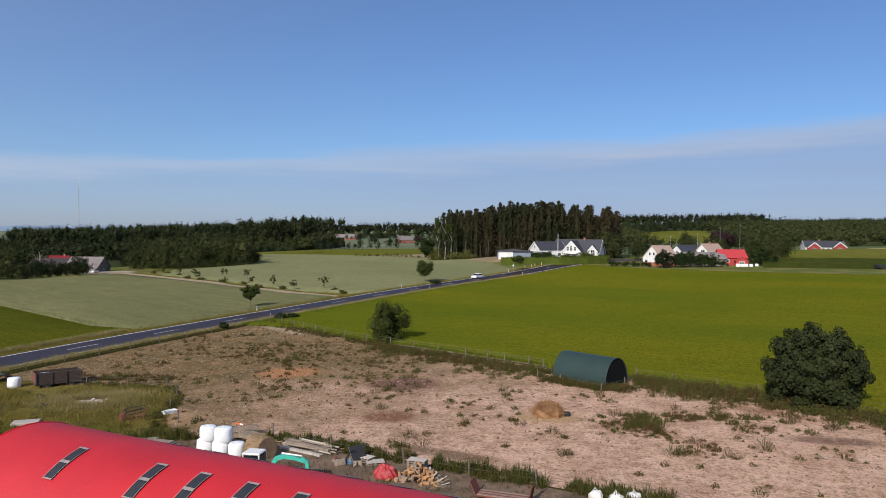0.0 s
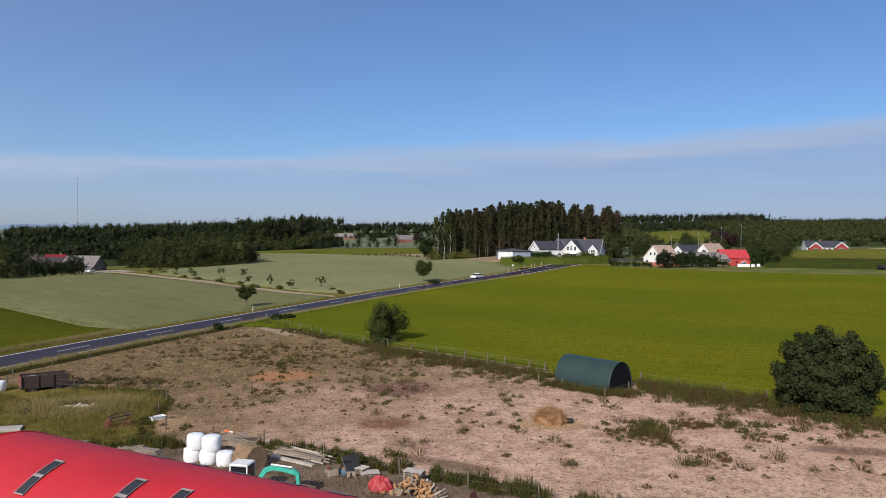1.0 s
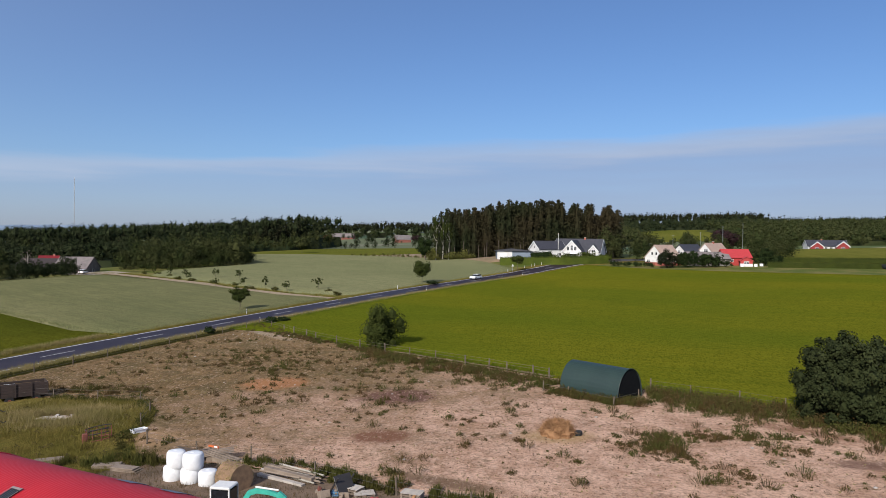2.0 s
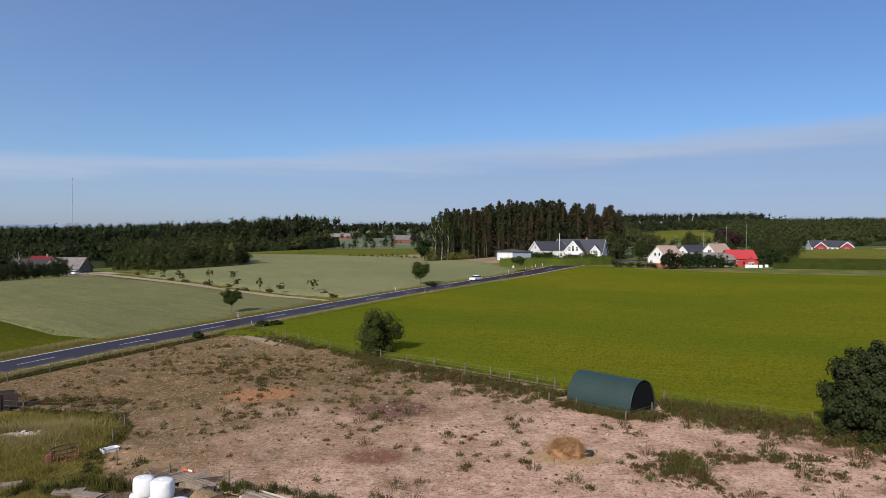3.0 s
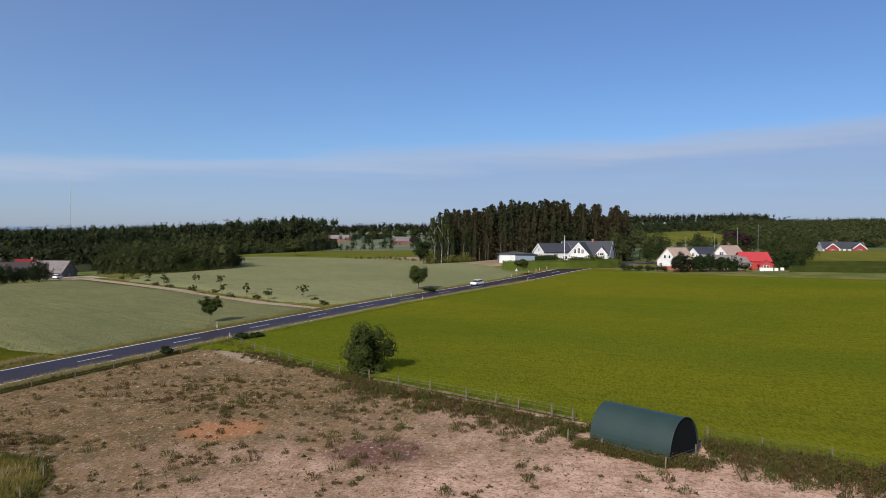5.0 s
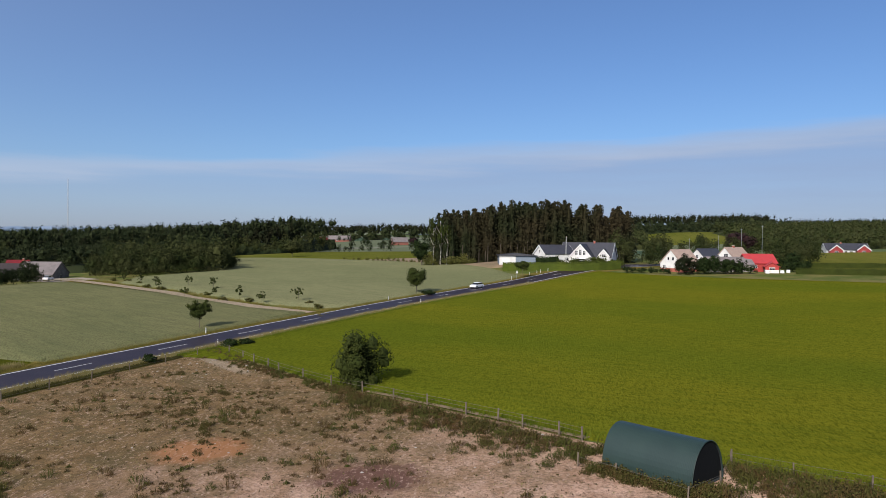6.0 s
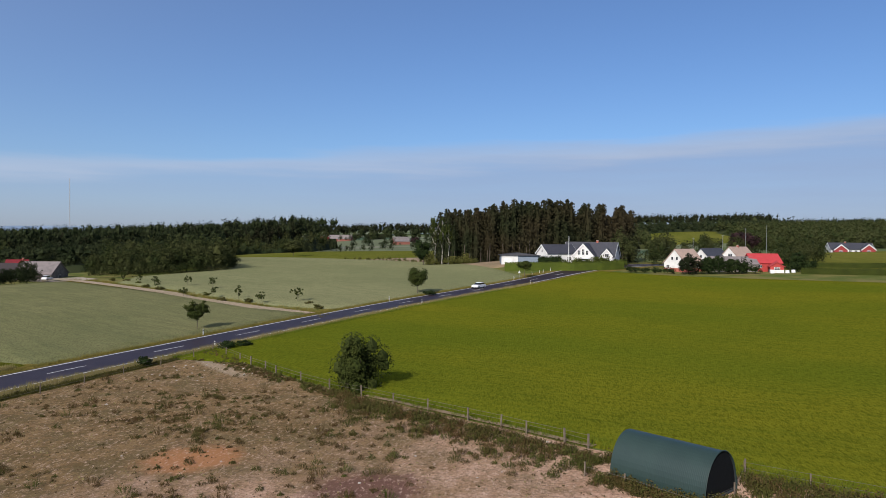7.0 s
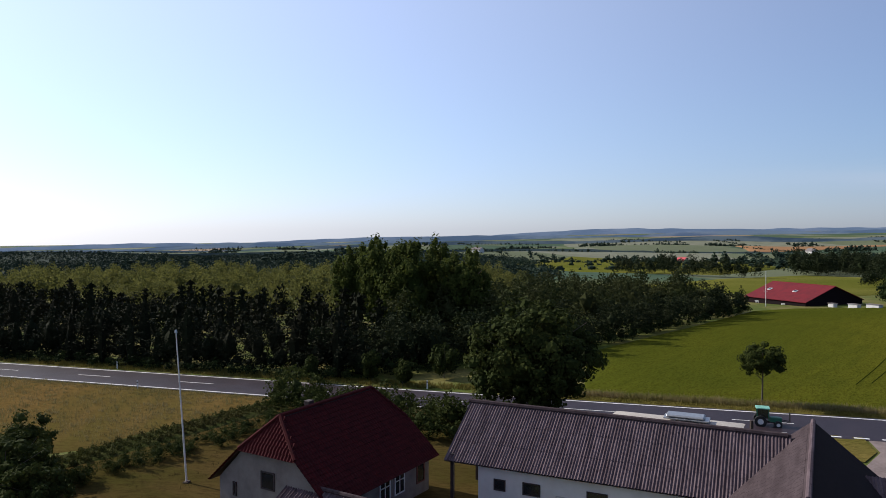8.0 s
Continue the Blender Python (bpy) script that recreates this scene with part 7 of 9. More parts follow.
for sgn in (-1, 1):
    part("barge_board", tube([(WL + 0.02, sgn * (WW + 0.05), WE - 0.45), (WL + 0.02, 0, WR - 0.05)], 0.09, 4), M["slate"], wing, "grey barge board")

porch = thing("lean_to_shed", pose(-40.7, 39.9, BG, 0, 0, E1), "low lean-to with corrugated roof", "shed")
part("wall", blk((0.3, -2.9, -0.3), (4.3, 0.4, 2.2)), M["dark_board"], porch)
sheeted(porch, 0.0, 4.6, (-3.3, 2.1), (0.4, 3.75), M["fibre_cement"], 4, 1)

# --- the farmhouse with the red pantile roof
house = thing("farmhouse", pose(-42.6, 12.35, -0.85, 0, 0, math.degrees(math.atan2(-3.6, 8.2))), "grey rendered farmhouse with half-hipped red tile roof", "house")
# local: x points to the near gable, y to the north; ridge from x = -4.6 to 4.3
FH, FE, FR, FX0, FX1 = 4.25, 2.55, 6.35, -5.4, 5.2
KR = (FR - FE) / FH
hipz = 4.45
hy_ = (FR - hipz) / KR
bm = bmesh.new()
prof = [(-FH + 0.3, -0.4), (FH - 0.3, -0.4), (FH - 0.3, FE + 0.05), (hy_ - 0.05, hipz - 0.02), (-hy_ + 0.05, hipz - 0.02), (-FH + 0.3, FE + 0.05)]
a = [bm.verts.new((FX0 + 0.2, y, z)) for y, z in prof]
b = [bm.verts.new((FX1 - 0.25, y, z)) for y, z in prof]
bm.faces.new(a), bm.faces.new(b[::-1])
for i in range(6):
    j = (i + 1) % 6
    bm.faces.new((a[i], b[i], b[j], a[j]))
part("wall", bm, M["render_grey"], house, "stained grey rendered wall")


def tile_mesh(w=0.24, l=0.36):
    """A pantile: an S-shaped piece with a thick lower edge."""
    xs = np.linspace(0, w, 7)
    zz = 0.032 * np.cos(xs / w * 2 * math.pi)
    v = np.concatenate([np.stack([xs, np.full(7, y), zz + dz], 1) for y, dz in ((0, 0.035), (l, 0.0), (0, 0.0))])
    i = np.arange(6)
    return mesh_np("pantile", v, np.concatenate([np.stack([i, i + 1, i + 8, i + 7], 1), np.stack([i + 14, i + 15, i + 1, i], 1)]), M["pantile"])


tile = tile_mesh()


def tiled(parent, m, outline, mat):
    """Rows of pantiles inside an outline in the slope's plane, joined into one mesh."""
    co = np.array([v.co[:] for v in tile.vertices])
    fa = np.array([p.vertices[:] for p in tile.polygons])
    vs, fs, base = [], [], 0
    xs, ys = [p[0] for p in outline], [p[1] for p in outline]
    for r, y in enumerate(np.arange(min(ys), max(ys) - 0.02, 0.33)):
        for x in np.arange(min(xs) - 0.12, max(xs), 0.235):
            if inside(list(outline), np.array([x + 0.12]), np.array([y + 0.17]))[0]:
                vs.append(co + (x, y, 0.0)), fs.append(fa + base)
                base += len(co)
    ob = part("roof_tiles", mesh_np("roof_tiles", np.concatenate(vs), np.concatenate(fs), mat), None, parent, "red pantile roof slope")
    ob.matrix_local = m
    return tagged(ob, kind="stuff")


fl = math.hypot(FH + 0.3, (FH + 0.3) * KR)
ft = math.atan2(KR, 1)
hl = (FR - hipz) / KR
for sgn in (-1, 1):
    if sgn < 0:
        m = Matrix.Translation((0, -FH - 0.3, FE - 0.3 * KR + 0.08)) @ Matrix.Rotation(ft, 4, "X")
    else:
        m = Matrix.Translation((0, FH + 0.3, FE - 0.3 * KR + 0.08)) @ Matrix.Rotation(math.pi, 4, "Z") @ Matrix.Rotation(ft, 4, "X")
    cut = fl * (1 - hl / (FH + 0.3))
    pts = [(FX0, 0), (FX1, 0), (FX1, cut), (FX1 - 1.1, fl), (FX0 + 1.1, fl), (FX0, cut)]
    tiled(house, m, [(x * (1 if sgn < 0 else -1), y) for x, y in pts], M["pantile"])
    dk = bmesh.new()
    dv = [dk.verts.new((x * (1 if sgn < 0 else -1), y, -0.03)) for x, y in pts]
    dk.faces.new(dv)
    o = part("roof_deck", dk, M["dark_wood"], house)
    o.matrix_local = m
hw = math.hypot(1.1, FR - hipz)
ha = math.atan2(FR - hipz, 1.1)
for sgn in (-1, 1):
    ex = FX1 if sgn > 0 else FX0
    m = Matrix.Translation((ex, 0, hipz + 0.08)) @ Matrix.Rotation(radians(90 * sgn), 4, "Z") @ Matrix.Rotation(ha, 4, "X")
    hip = part("hip_deck", mesh_np("hip_deck", [(-hl, 0, -0.03), (hl, 0, -0.03), (0, hw, -0.03)], [(0, 1, 2)], M["pantile"]), None, house, "red tiled half hip")
    hip.matrix_local = m
    for r, y in enumerate(np.arange(-0.1, hw - 0.1, 0.33)):
        half = hl * (1 - max(0, y) / hw)
        for x in np.arange(-half, half - 0.1, 0.235):
            ob = new("pantile", tile)
            ob.parent = house
            ob.matrix_local = m @ Matrix.Translation((x, y, 0))
    for s2 in (-1, 1):
        part("hip_ridge", tube([(ex, s2 * hl, hipz + 0.12), (ex - sgn * 1.1, 0, FR + 0.12)], 0.11, 6), M["pantile"], house, "mortared hip tiles")
part("ridge_cap", tube([(FX0 + 1.1, 0, FR + 0.12), (FX1 - 1.1, 0, FR + 0.12)], 0.12, 6), M["pantile"], house, "ridge tiles")
part("chimney", blk((0.9, -0.75, FR - 1.4), (1.35, -0.3, FR + 0.3), 0.03), M["dark_wood"], house, "dark brick chimney")
part("roof_window", blk((1.2, -2.6, FR - 2.35), (1.5, -2.2, FR - 1.75)), M["galv"], house)
window(house, FX1 - 0.25, -0.1, 2.5, 1.05, 1.0, 90, 0, M["dark_board"])
window(house, FX1 - 0.25, -2.7, 1.7, 0.3, 0.8, 90, 0, M["dark_board"])
for x in (-0.4, -1.9):
    window(house, x, FH - 0.3, 0.9, 1.05, 1.35, 180, 1)
window(house, -4.2, FH - 0.3, 0.9, 0.9, 1.5, 180, 0, M["rust"])

annex = thing("outbuilding", pose(-36.2, 15.2, -0.7, 0, 0, 66), "low outbuilding with corrugated roof", "shed")
part("wall", blk((-3.6, -1.8, -0.3), (3.6, 1.8, 2.0)), M["white_wall"], annex)
sheeted(annex, -3.9, 3.9, (-2.2, 1.75), (0, 2.95), M["fibre_cement"], 7, 1)
sheeted(annex, -3.9, 3.9, (2.2, 1.75), (0, 2.95), M["fibre_cement"], 7, 1)
part("ridge_cap", tube([(-4.0, 0, 3.03), (4.0, 0, 3.03)], 0.13, 8), M["slate"], annex, "weathered ridge cap")

flag = thing("flagpole", pose(-45.2, 1.8, hz(-45.2, 1.8), 3.7, 0, 0), "tall white flagpole leaning slightly on the lawn", "flagpole")
part("pole", rod(bmesh.new(), (0, 0, -0.2), (0, 0, 10.1), 0.068, 0.035, 10), M["pole_white"], flag)
part("knob", rod(bmesh.new(), (0, 0, 10.1), (0, 0, 10.3), 0.1, 0.06, 8), M["galv"], flag)
part("base", blk((-0.2, -0.2, -0.2), (0.2, 0.2, 0.15), 0.03), M["dark_wood"], flag)

# --- the red barn in the west
wb = gable("red_roofed_barn", at(-209.5, 97.8, 30, -1.0), 20, 21, 2.4, 6.2, M["black_board_and_shade"], M["dull_red_roof"], "long barn with dull red roof and dark gable", (("F", -6, 0.6, 1.2, 1.0, 1), ("F", 3, 0.6, 1.2, 1.0, 1)), category="barn")
slope = Matrix.Translation((0, -10.5, 2.4)) @ Matrix.Rotation(math.atan2(3.8, 10.5), 4, "X")
for u in (-7, 1.5):
    rl = part("roof_light", blk((u, 5.2, 0.18), (u + 1.1, 6.4, 0.34), 0.02, slope), M["white_trim"], wb, "white-framed roof light")
    part("pane", blk((u + 0.15, 5.35, 0.34), (u + 0.95, 6.25, 0.36), 0.0, slope), M["glass"], rl)
for x, y, w in ((-193.5, 99.5, 1.6), (-190.5, 103.5, 2.6), (-189, 107.5, 3.4)):
    sh = thing("white_shed", at(x, y, 30), "small white shed beside the barn", "shed", "barn sheds")
    part("body", blk((-w / 2, -0.7, -0.2), (w / 2, 0.7, 0.95), 0.04), M["white_wall"], sh)
    part("roof", blk((-w / 2 - 0.15, -0.85, 0.95), (w / 2 + 0.15, 0.85, 1.05)), M["grey_roof"], sh)
fp = thing("flagpole", at(-196, 84), "white flagpole beside the red barn", "flagpole")
part("pole", rod(bmesh.new(), (0, 0, -0.2), (0, 0, 9.2), 0.12, 0.06), M["pole_white"], fp)
part("crossarm", rod(bmesh.new(), (0, -0.5, 4.0), (0, 0.5, 4.0), 0.05), M["pole_white"], fp)

# --- the farmstead behind the rye
gb = gable("grey_roofed_barn", at(-155.2, 248, 4, -0.8), 12.0, 10, 2.6, 6.3, M["render_grey"], M["grey_roof"], "long farm barn with weathered grey roof", (("F", 4.6, 0.6, 1.4, 1.2, 1), ("R", 0, 1.0, 1.2, 1.2, 1)), category="barn")
part("barn_door", blk((1.2, -5.06, 0), (3.4, -5.0, 2.4)), M["dark_board"], gb)
gable("stable", at(-172, 252, 6, 0.2), 14, 9, 2.4, 5.2, M["render_grey"], M["dark_board"], "low black-roofed stable beside the barn", category="barn")
gable("farm_house", at(-192.5, 287, 10, -1.5), 8, 7.5, 3.4, 7.2, M["red_brick"], M["dull_red_roof"], "farm dwelling with red tiled roof among trees", (("F", -2, 0.8, 1.1, 1.2, 1),), (2, 0, 0.8))

# --- the white villa by the spruce wood
gar = thing("garage", at(0.6, 264, 5, 0.2), "low white garage with blue-grey side and dark flat roof", "garage")
part("front_wall", blk((-3.4, -4.2, -0.8), (2.0, -4.0, 2.8)), M["white_wall"], gar, "white front wall")
part("body", blk((-3.4, -4.0, -0.8), (9.0, 4.2, 2.7)), M["blue_grey"], gar, "blue-grey clad body")
part("roof", prism(bmesh.new(), [(-3.9, 2.8), (9.5, 2.8), (9.5, 2.95), (2.4, 3.7), (-3.9, 2.95)], -4.7, 4.7), M["black_roof"], gar)
part("garage_door", blk((-2.6, -4.25, -0.3), (0.2, -4.2, 2.0)), M["white_trim"], gar, "white up-and-over door")
gable("villa", at(15.9, 264.5, 26), 11, 7.8, 3.3, 6.0, M["white_wall"], M["black_roof"], "white villa wing with black tiled roof", (("L", 0, 3.5, 0.9, 1.0, 1), ("F", -2, 0.9, 2.0, 1.2, 1), ("F", 2.5, 0.9, 1.6, 1.2, 1)), trim=M["white_trim"])
gable("villa", at(27.6, 267, -20), 17, 9.0, 2.6, 7.0, M["white_wall"], M["black_roof"], "white villa with steep black tiled roof", (("F", 5, 0.9, 1.4, 1.3, 1), ("R", 0, 3.9, 1.0, 1.2, 1), ("R", -2, 0.9, 1.4, 1.2, 1)), (2.0, 0, 0.7), trim=M["white_trim"])
gable("villa_gable", at(25.4, 262.6, 70), 8, 7.2, 2.8, 6.7, M["white_wall"], M["black_roof"], "white front gable with large windows", (("L", -1.3, 3.2, 0.9, 1.5, 1), ("L", 0, 3.2, 0.9, 1.9, 1), ("L", 1.3, 3.2, 0.9, 1.5, 1), ("L", 0, 0.5, 3.4, 1.6, 2)), trim=M["white_trim"])
gable("villa_dormer", at(32.6, 262.3, 70, 2.2), 5.0, 3.4, 1.3, 3.2, M["white_wall"], M["black_roof"], "white dormer gable with black roof", (("L", 0, 0.7, 1.4, 1.0, 1),), trim=M["white_trim"])
vf = thing("flagpole", at(18.6, 249), "white garden flagpole behind the hedge", "flagpole")
part("pole", rod(bmesh.new(), (0, 0, -0.2), (0, 0, 10.4), 0.12, 0.06), M["pole_white"], vf)

# --- the hamlet
gable("white_house", at(54.8, 254, 42, 0.1), 9.5, 7.8, 2.5, 6.6, M["white_wall"], M["pink_roof"], "white gabled house with brick foot and pale tiled roof", (("L", -0.8, 3.3, 0.8, 1.1, 0), ("L", 0.9, 3.3, 0.8, 1.1, 0), ("L", 2.4, 0.6, 1.2, 1.2, 1), ("L", -2.4, 0.6, 1.2, 1.2, 1)), base=M["red_brick"])
gable("white_house", at(66.6, 267.2, 42, 0.1), 11, 7.2, 2.9, 6.4, M["white_wall"], M["black_roof"], "white gabled house with black roof", (("L", 0, 3.4, 1.0, 1.1, 1),))
gable("white_house", at(75.8, 269.4, 42, 0.1), 10, 7.4, 3.0, 6.8, M["white_wall"], M["pink_roof"], "white gabled house with pale pink tiled roof", (("L", -0.4, 3.6, 1.6, 1.2, 1),), (0.0, 0, 0.7))
gable("low_house", at(69.5, 255, 4, 0.1), 14, 7.0, 2.3, 4.3, M["render_grey"], M["grey_roof"], "low grey-roofed house behind shrubs", (("F", -2, 0.6, 1.1, 1.1, 1), ("F", 2.5, 0.6, 1.1, 1.1, 1)))
gable("red_barn", at(79.5, 257, 2, 0.2), 9.0, 8, 2.4, 5.0, M["red_paint"], M["red_roof"], "bright red barn with red roof", (("F", -2, 0.8, 1.0, 1.0, 1),), category="barn")
gable("red_shed", at(81.2, 249.5, 75, 0.0), 5, 3.8, 1.9, 3.1, M["red_paint"], M["red_roof"], "small red shed with white foot", (("L", 0, 0.7, 1.6, 1.0, 1),), base=M["white_wall"], category="shed")
for x, y in ((83.5, 247), (79, 246.5), (86, 249)):
    pb = thing("wrapped_bale", at(x, y, 20), "white wrapped bale beside the red shed", "bale", "shed bales")
    part("body", rod(bmesh.new(), (0, 0, 0), (0, 0, 0.85), 0.6, 0.55, 14), M["wrap"], pb)
# open trailer standing at the field's edge
lt = thing("water_trough", at(118, 232, 30), "dark open trailer at the field edge", "trailer")
part("body", prism(bmesh.new(), [(-1.6, 0.5), (1.6, 0.5), (2.1, 1.5), (-2.1, 1.5)], -1, 1), M["dark_inside"], lt)
for x in (-0.8, 0.8):
    part("wheel", rod(bmesh.new(), (x, -1.05, 0.4), (x, 1.05, 0.4), 0.4, 0.4, 14), M["rubber"], lt)
gable("white_bungalow", at(167.5, 394, -6, -0.9), 19.5, 9, 2.4, 5.4, M["white_wall"], M["black_roof"], "long white-fronted house with black roof and white trim", tuple(("F", u, 0.8, 1.3, 1.2, 1) for u in (-6, -3.5, -1, 1.5, 4)), (-2, 0, 0.7), trim=M["white_trim"])
for u in (-6.4, 6.0):
    gable("gable_wing", at(167.5 + u * 0.99, 389.5 - u * 0.1, 84, -0.9), 4.5, 6, 2.4, 4.8, M["barn_red"], M["black_roof"], "red front gable with white trim", (("L", 0, 0.8, 1.6, 1.2, 1),), trim=M["white_trim"], group="bungalow gables")
for i, (x, y, h) in enumerate(((88, 300, 13), (99, 310, 14), (74, 280, 11), (63, 276, 10))):
    an = thing("aerial_mast", at(x, y), "thin grey aerial mast behind the houses", "mast", "aerial masts")
    part("pole", rod(bmesh.new(), (0, 0, -0.2), (0, 0, h), 0.07, 0.04, 6), M["galv"], an)
    part("aerial", tube([(-0.5, 0, h - 0.4), (0.5, 0, h - 0.4)], 0.03), M["galv"], an)

# --- farms far off
gable("far_farm", at(-188, 800, -6, 0.2), 27, 9, 2.6, 6.6, M["old_brick"], M["grey_roof"], "far brick farm with grey roof", (("F", -8, 1, 1.4, 1.4, 1), ("F", 0, 1, 1.4, 1.4, 1)), category="farm")
gable("far_farm", at(-204, 795, 40, 0.2), 9, 7, 2.6, 5.6, M["old_brick"], M["dull_red_roof"], "far brick dwelling with red roof", category="farm")
gable("far_farm", at(-95, 640, 25, 0.2), 14, 9, 2.5, 6.2, M["old_brick"], M["grey_roof"], "far brick farm with pale grey roof", (("L", 0, 3.4, 1.0, 1.2, 1),), category="farm")
for x, y in ((-700, 380), (-900, 200), (-1100, 420), (-1000, -60)):
    gable("valley_farm", at(x, y, (x * 7 + y) % 90, 0.2), 18, 10, 3, 7, M["white_wall"], M["grey_roof"] if int(x) % 3 else M["red_roof"], "far farmstead in the valley", category="farm", group="valley farms")

radio = thing("radio_mast", at(-962, 1500), "tall thin lattice radio mast on the skyline", "mast")
mast_h = 138 - hz(-962, 1500)
for k in range(3):
    a = k * 2.094
    part("leg", rod(bmesh.new(), (1.1 * math.cos(a), 1.1 * math.sin(a), -1), (0.5 * math.cos(a), 0.5 * math.sin(a), mast_h), 0.30, 0.22, 5), M["galv"], radio)
br = bmesh.new()
for j in range(30):
    z0, z1 = j * mast_h / 30, (j + 1) * mast_h / 30
    for k in range(3):
        a, b = k * 2.094, (k + 1) * 2.094
        rod(br, (math.cos(a), math.sin(a), z0), (math.cos(b), math.sin(b), z1), 0.06, 0.06, 3)
part("bracing", br, M["galv"], radio)


# ---------------------------------------------------------------- paddock things
shed = thing("field_shelter", pose(6.95, 70.0, hz(9, 68), 0, 0, math.degrees(math.atan2(-4.3, 4.75))), "dark green corrugated arched field shelter", "shelter")
SL, SR, SH = 6.4, 1.95, 3.05


def half_round(x0, x1, rad, tall, ribs, depth, mat, name, n=28):
    """An arched sheet with ribs round it, standing on the ground; y from 0 to twice the radius."""
    k = int((x1 - x0) * ribs * 2)
    xs = np.linspace(x0, x1, k + 1)
    th = np.linspace(0, math.pi, n + 1)
    prof_y, prof_z = -np.cos(th), np.sin(th) ** 0.8
    vs = []
    for i, x in enumerate(xs):
        e = depth * (i % 2)
        vs.append(np.stack([np.full(n + 1, x), rad + prof_y * (rad + e), prof_z * (tall + e) - 0.15], 1))
    v = np.concatenate(vs)
    i = (np.arange(k)[:, None] * (n + 1) + np.arange(n)[None, :]).ravel()
    return mesh_np(name, v, np.stack([i, i + 1, i + n + 2, i + n + 1], 1), mat)


part("roof", half_round(0, SL, SR, SH, 9, 0.005, M["green_sheet"], "roof"), None, shed, "dark green ribbed sheet")
# inner skin near black: interior shade put into its colour
part("lining", half_round(0.02, SL - 0.02, SR, SH - 0.06, 3, 0.0, M["dark_inside"], "lining"), None, shed, "inner skin darkened for the shade inside")
rim = [(SL + 0.01, SR - math.cos(t) * (SR + 0.02), math.sin(t) ** 0.8 * (SH + 0.02) - 0.15) for t in np.linspace(0, math.pi, 25)]
part("rim", tube(rim, 0.035, 5), M["green_sheet"], shed, "rolled edge of the open end")
# added floor plate, near black for the shade under the arch
part("bedding", blk((0.1, 0.15, -0.1), (SL + 0.05, 2 * SR - 0.15, 0.30), 0.03), M["dark_inside"], shed, "floor plate darkened for the shade inside")
# added black sheet: stands for the deep shade inside the open end
ct = bmesh.new()
ct.faces.new([ct.verts.new((SL - 0.06, SR - math.cos(t) * (SR - 0.04), math.sin(t) ** 0.8 * (SH - 0.08) - 0.15)) for t in np.linspace(0, math.pi, 25)])
part("curtain", ct, M["shade_black"], shed, "black sheet standing for the shade inside the open end")
bk = bmesh.new()
bk.faces.new([bk.verts.new((0.05, SR - math.cos(t) * (SR - 0.02), math.sin(t) ** 0.8 * (SH - 0.03) - 0.15)) for t in np.linspace(0, math.pi, 25)])
part("back_wall", bk, M["green_sheet"], shed, "closed dark green back wall")


def fence(name, pts, h, mat, wires, label, group="", tape=False):
    """Posts at the points and wires between them."""
    ob = thing(name, at(*pts[0]), label, "fence", group)
    inv = ob.matrix_world.inverted()
    rr = random.Random(len(pts))
    s = 0.06 if tape else 0.045
    post = blk((-s, -s, -0.4), (s, s, h), 0.01)
    me = bpy.data.meshes.new("post")
    post.to_mesh(me)
    post.free()
    me.materials.append(mat)
    tops = []
    for x, y in pts:
        po = new("post", me)
        po.parent = ob
        po.matrix_local = inv @ pose(x, y, hz(x, y), rr.uniform(-3, 3), rr.uniform(-3, 3), rr.uniform(0, 90)) @ Matrix.Diagonal((1, 1, rr.uniform(0.9, 1.08), 1))
        tops.append((x, y, hz(x, y)))
    for z in wires:
        w = part("wire", tube([(x, y, g + z + rr.uniform(-0.03, 0.03)) for x, y, g in tops], 0.010 if tape else 0.008, 4), M["tape"] if tape else M["wire"], ob)
        w.matrix_local = inv
    return ob


fpts = [(-38.8, 115.4), (-35.6, 112.0), (-32.4, 108.6), (-30.0, 105.8), (-27.3, 103.2), (-25.3, 101.0), (-21.4, 97.4), (-17.4, 93.9), (-13.6, 91.3), (-10.1, 88.8), (-6.6, 86.3), (-2.9, 83.6), (-0.1, 81.6), (1.9, 80.0), (4.7, 77.8), (6.3, 76.4)]
fence("paddock_fence", fpts, 1.12, M["post_wood"], (0.70, 1.02), "grey wooden paddock fence with pale tape strands", tape=True)
fence("paddock_fence", [(15.6, 71.0), (18.8, 68.9), (22.4, 66.6), (25.4, 64.2), (27.6, 62.2), (30.4, 59.6), (33.2, 57.0), (37, 53.4), (41, 49.8)], 1.15, M["post_wood"], (0.6, 1.0), "grey wooden post and wire fence beside the shelter")
fence("wire_fence", [(5.4, 70.2), (7.6, 68.4), (11.2, 64.6), (13.8, 67.2), (15.6, 71.0)], 1.0, M["post_wood"], (0.75,), "low wire fence round the green shelter")
fence("road_fence", beside(68, 113, 8.7, 5.2), 1.15, M["post_wood"], (0.5, 0.95), "weathered post and wire fence along the road")
fence("plot_fence", [(-48.5, 66.2), (-44.4, 65.1), (-40.3, 64.6), (-35.8, 64.3), (-31.5, 64.0), (-28.6, 60.3), (-27.2, 56.2)], 1.1, M["post_wood"], (0.6, 1.05), "weathered post and wire fence round the overgrown plot")
fence("yard_fence", [(-24.2, 51.5), (-19.5, 49.5), (-15.2, 48.4), (-10, 45.6), (-4.3, 42.6), (0.1, 40.7), (4.3, 39.0), (8.6, 37.8), (14, 35)], 1.1, M["post_wood"], (0.55, 0.95), "thin post and wire fence behind the hall")


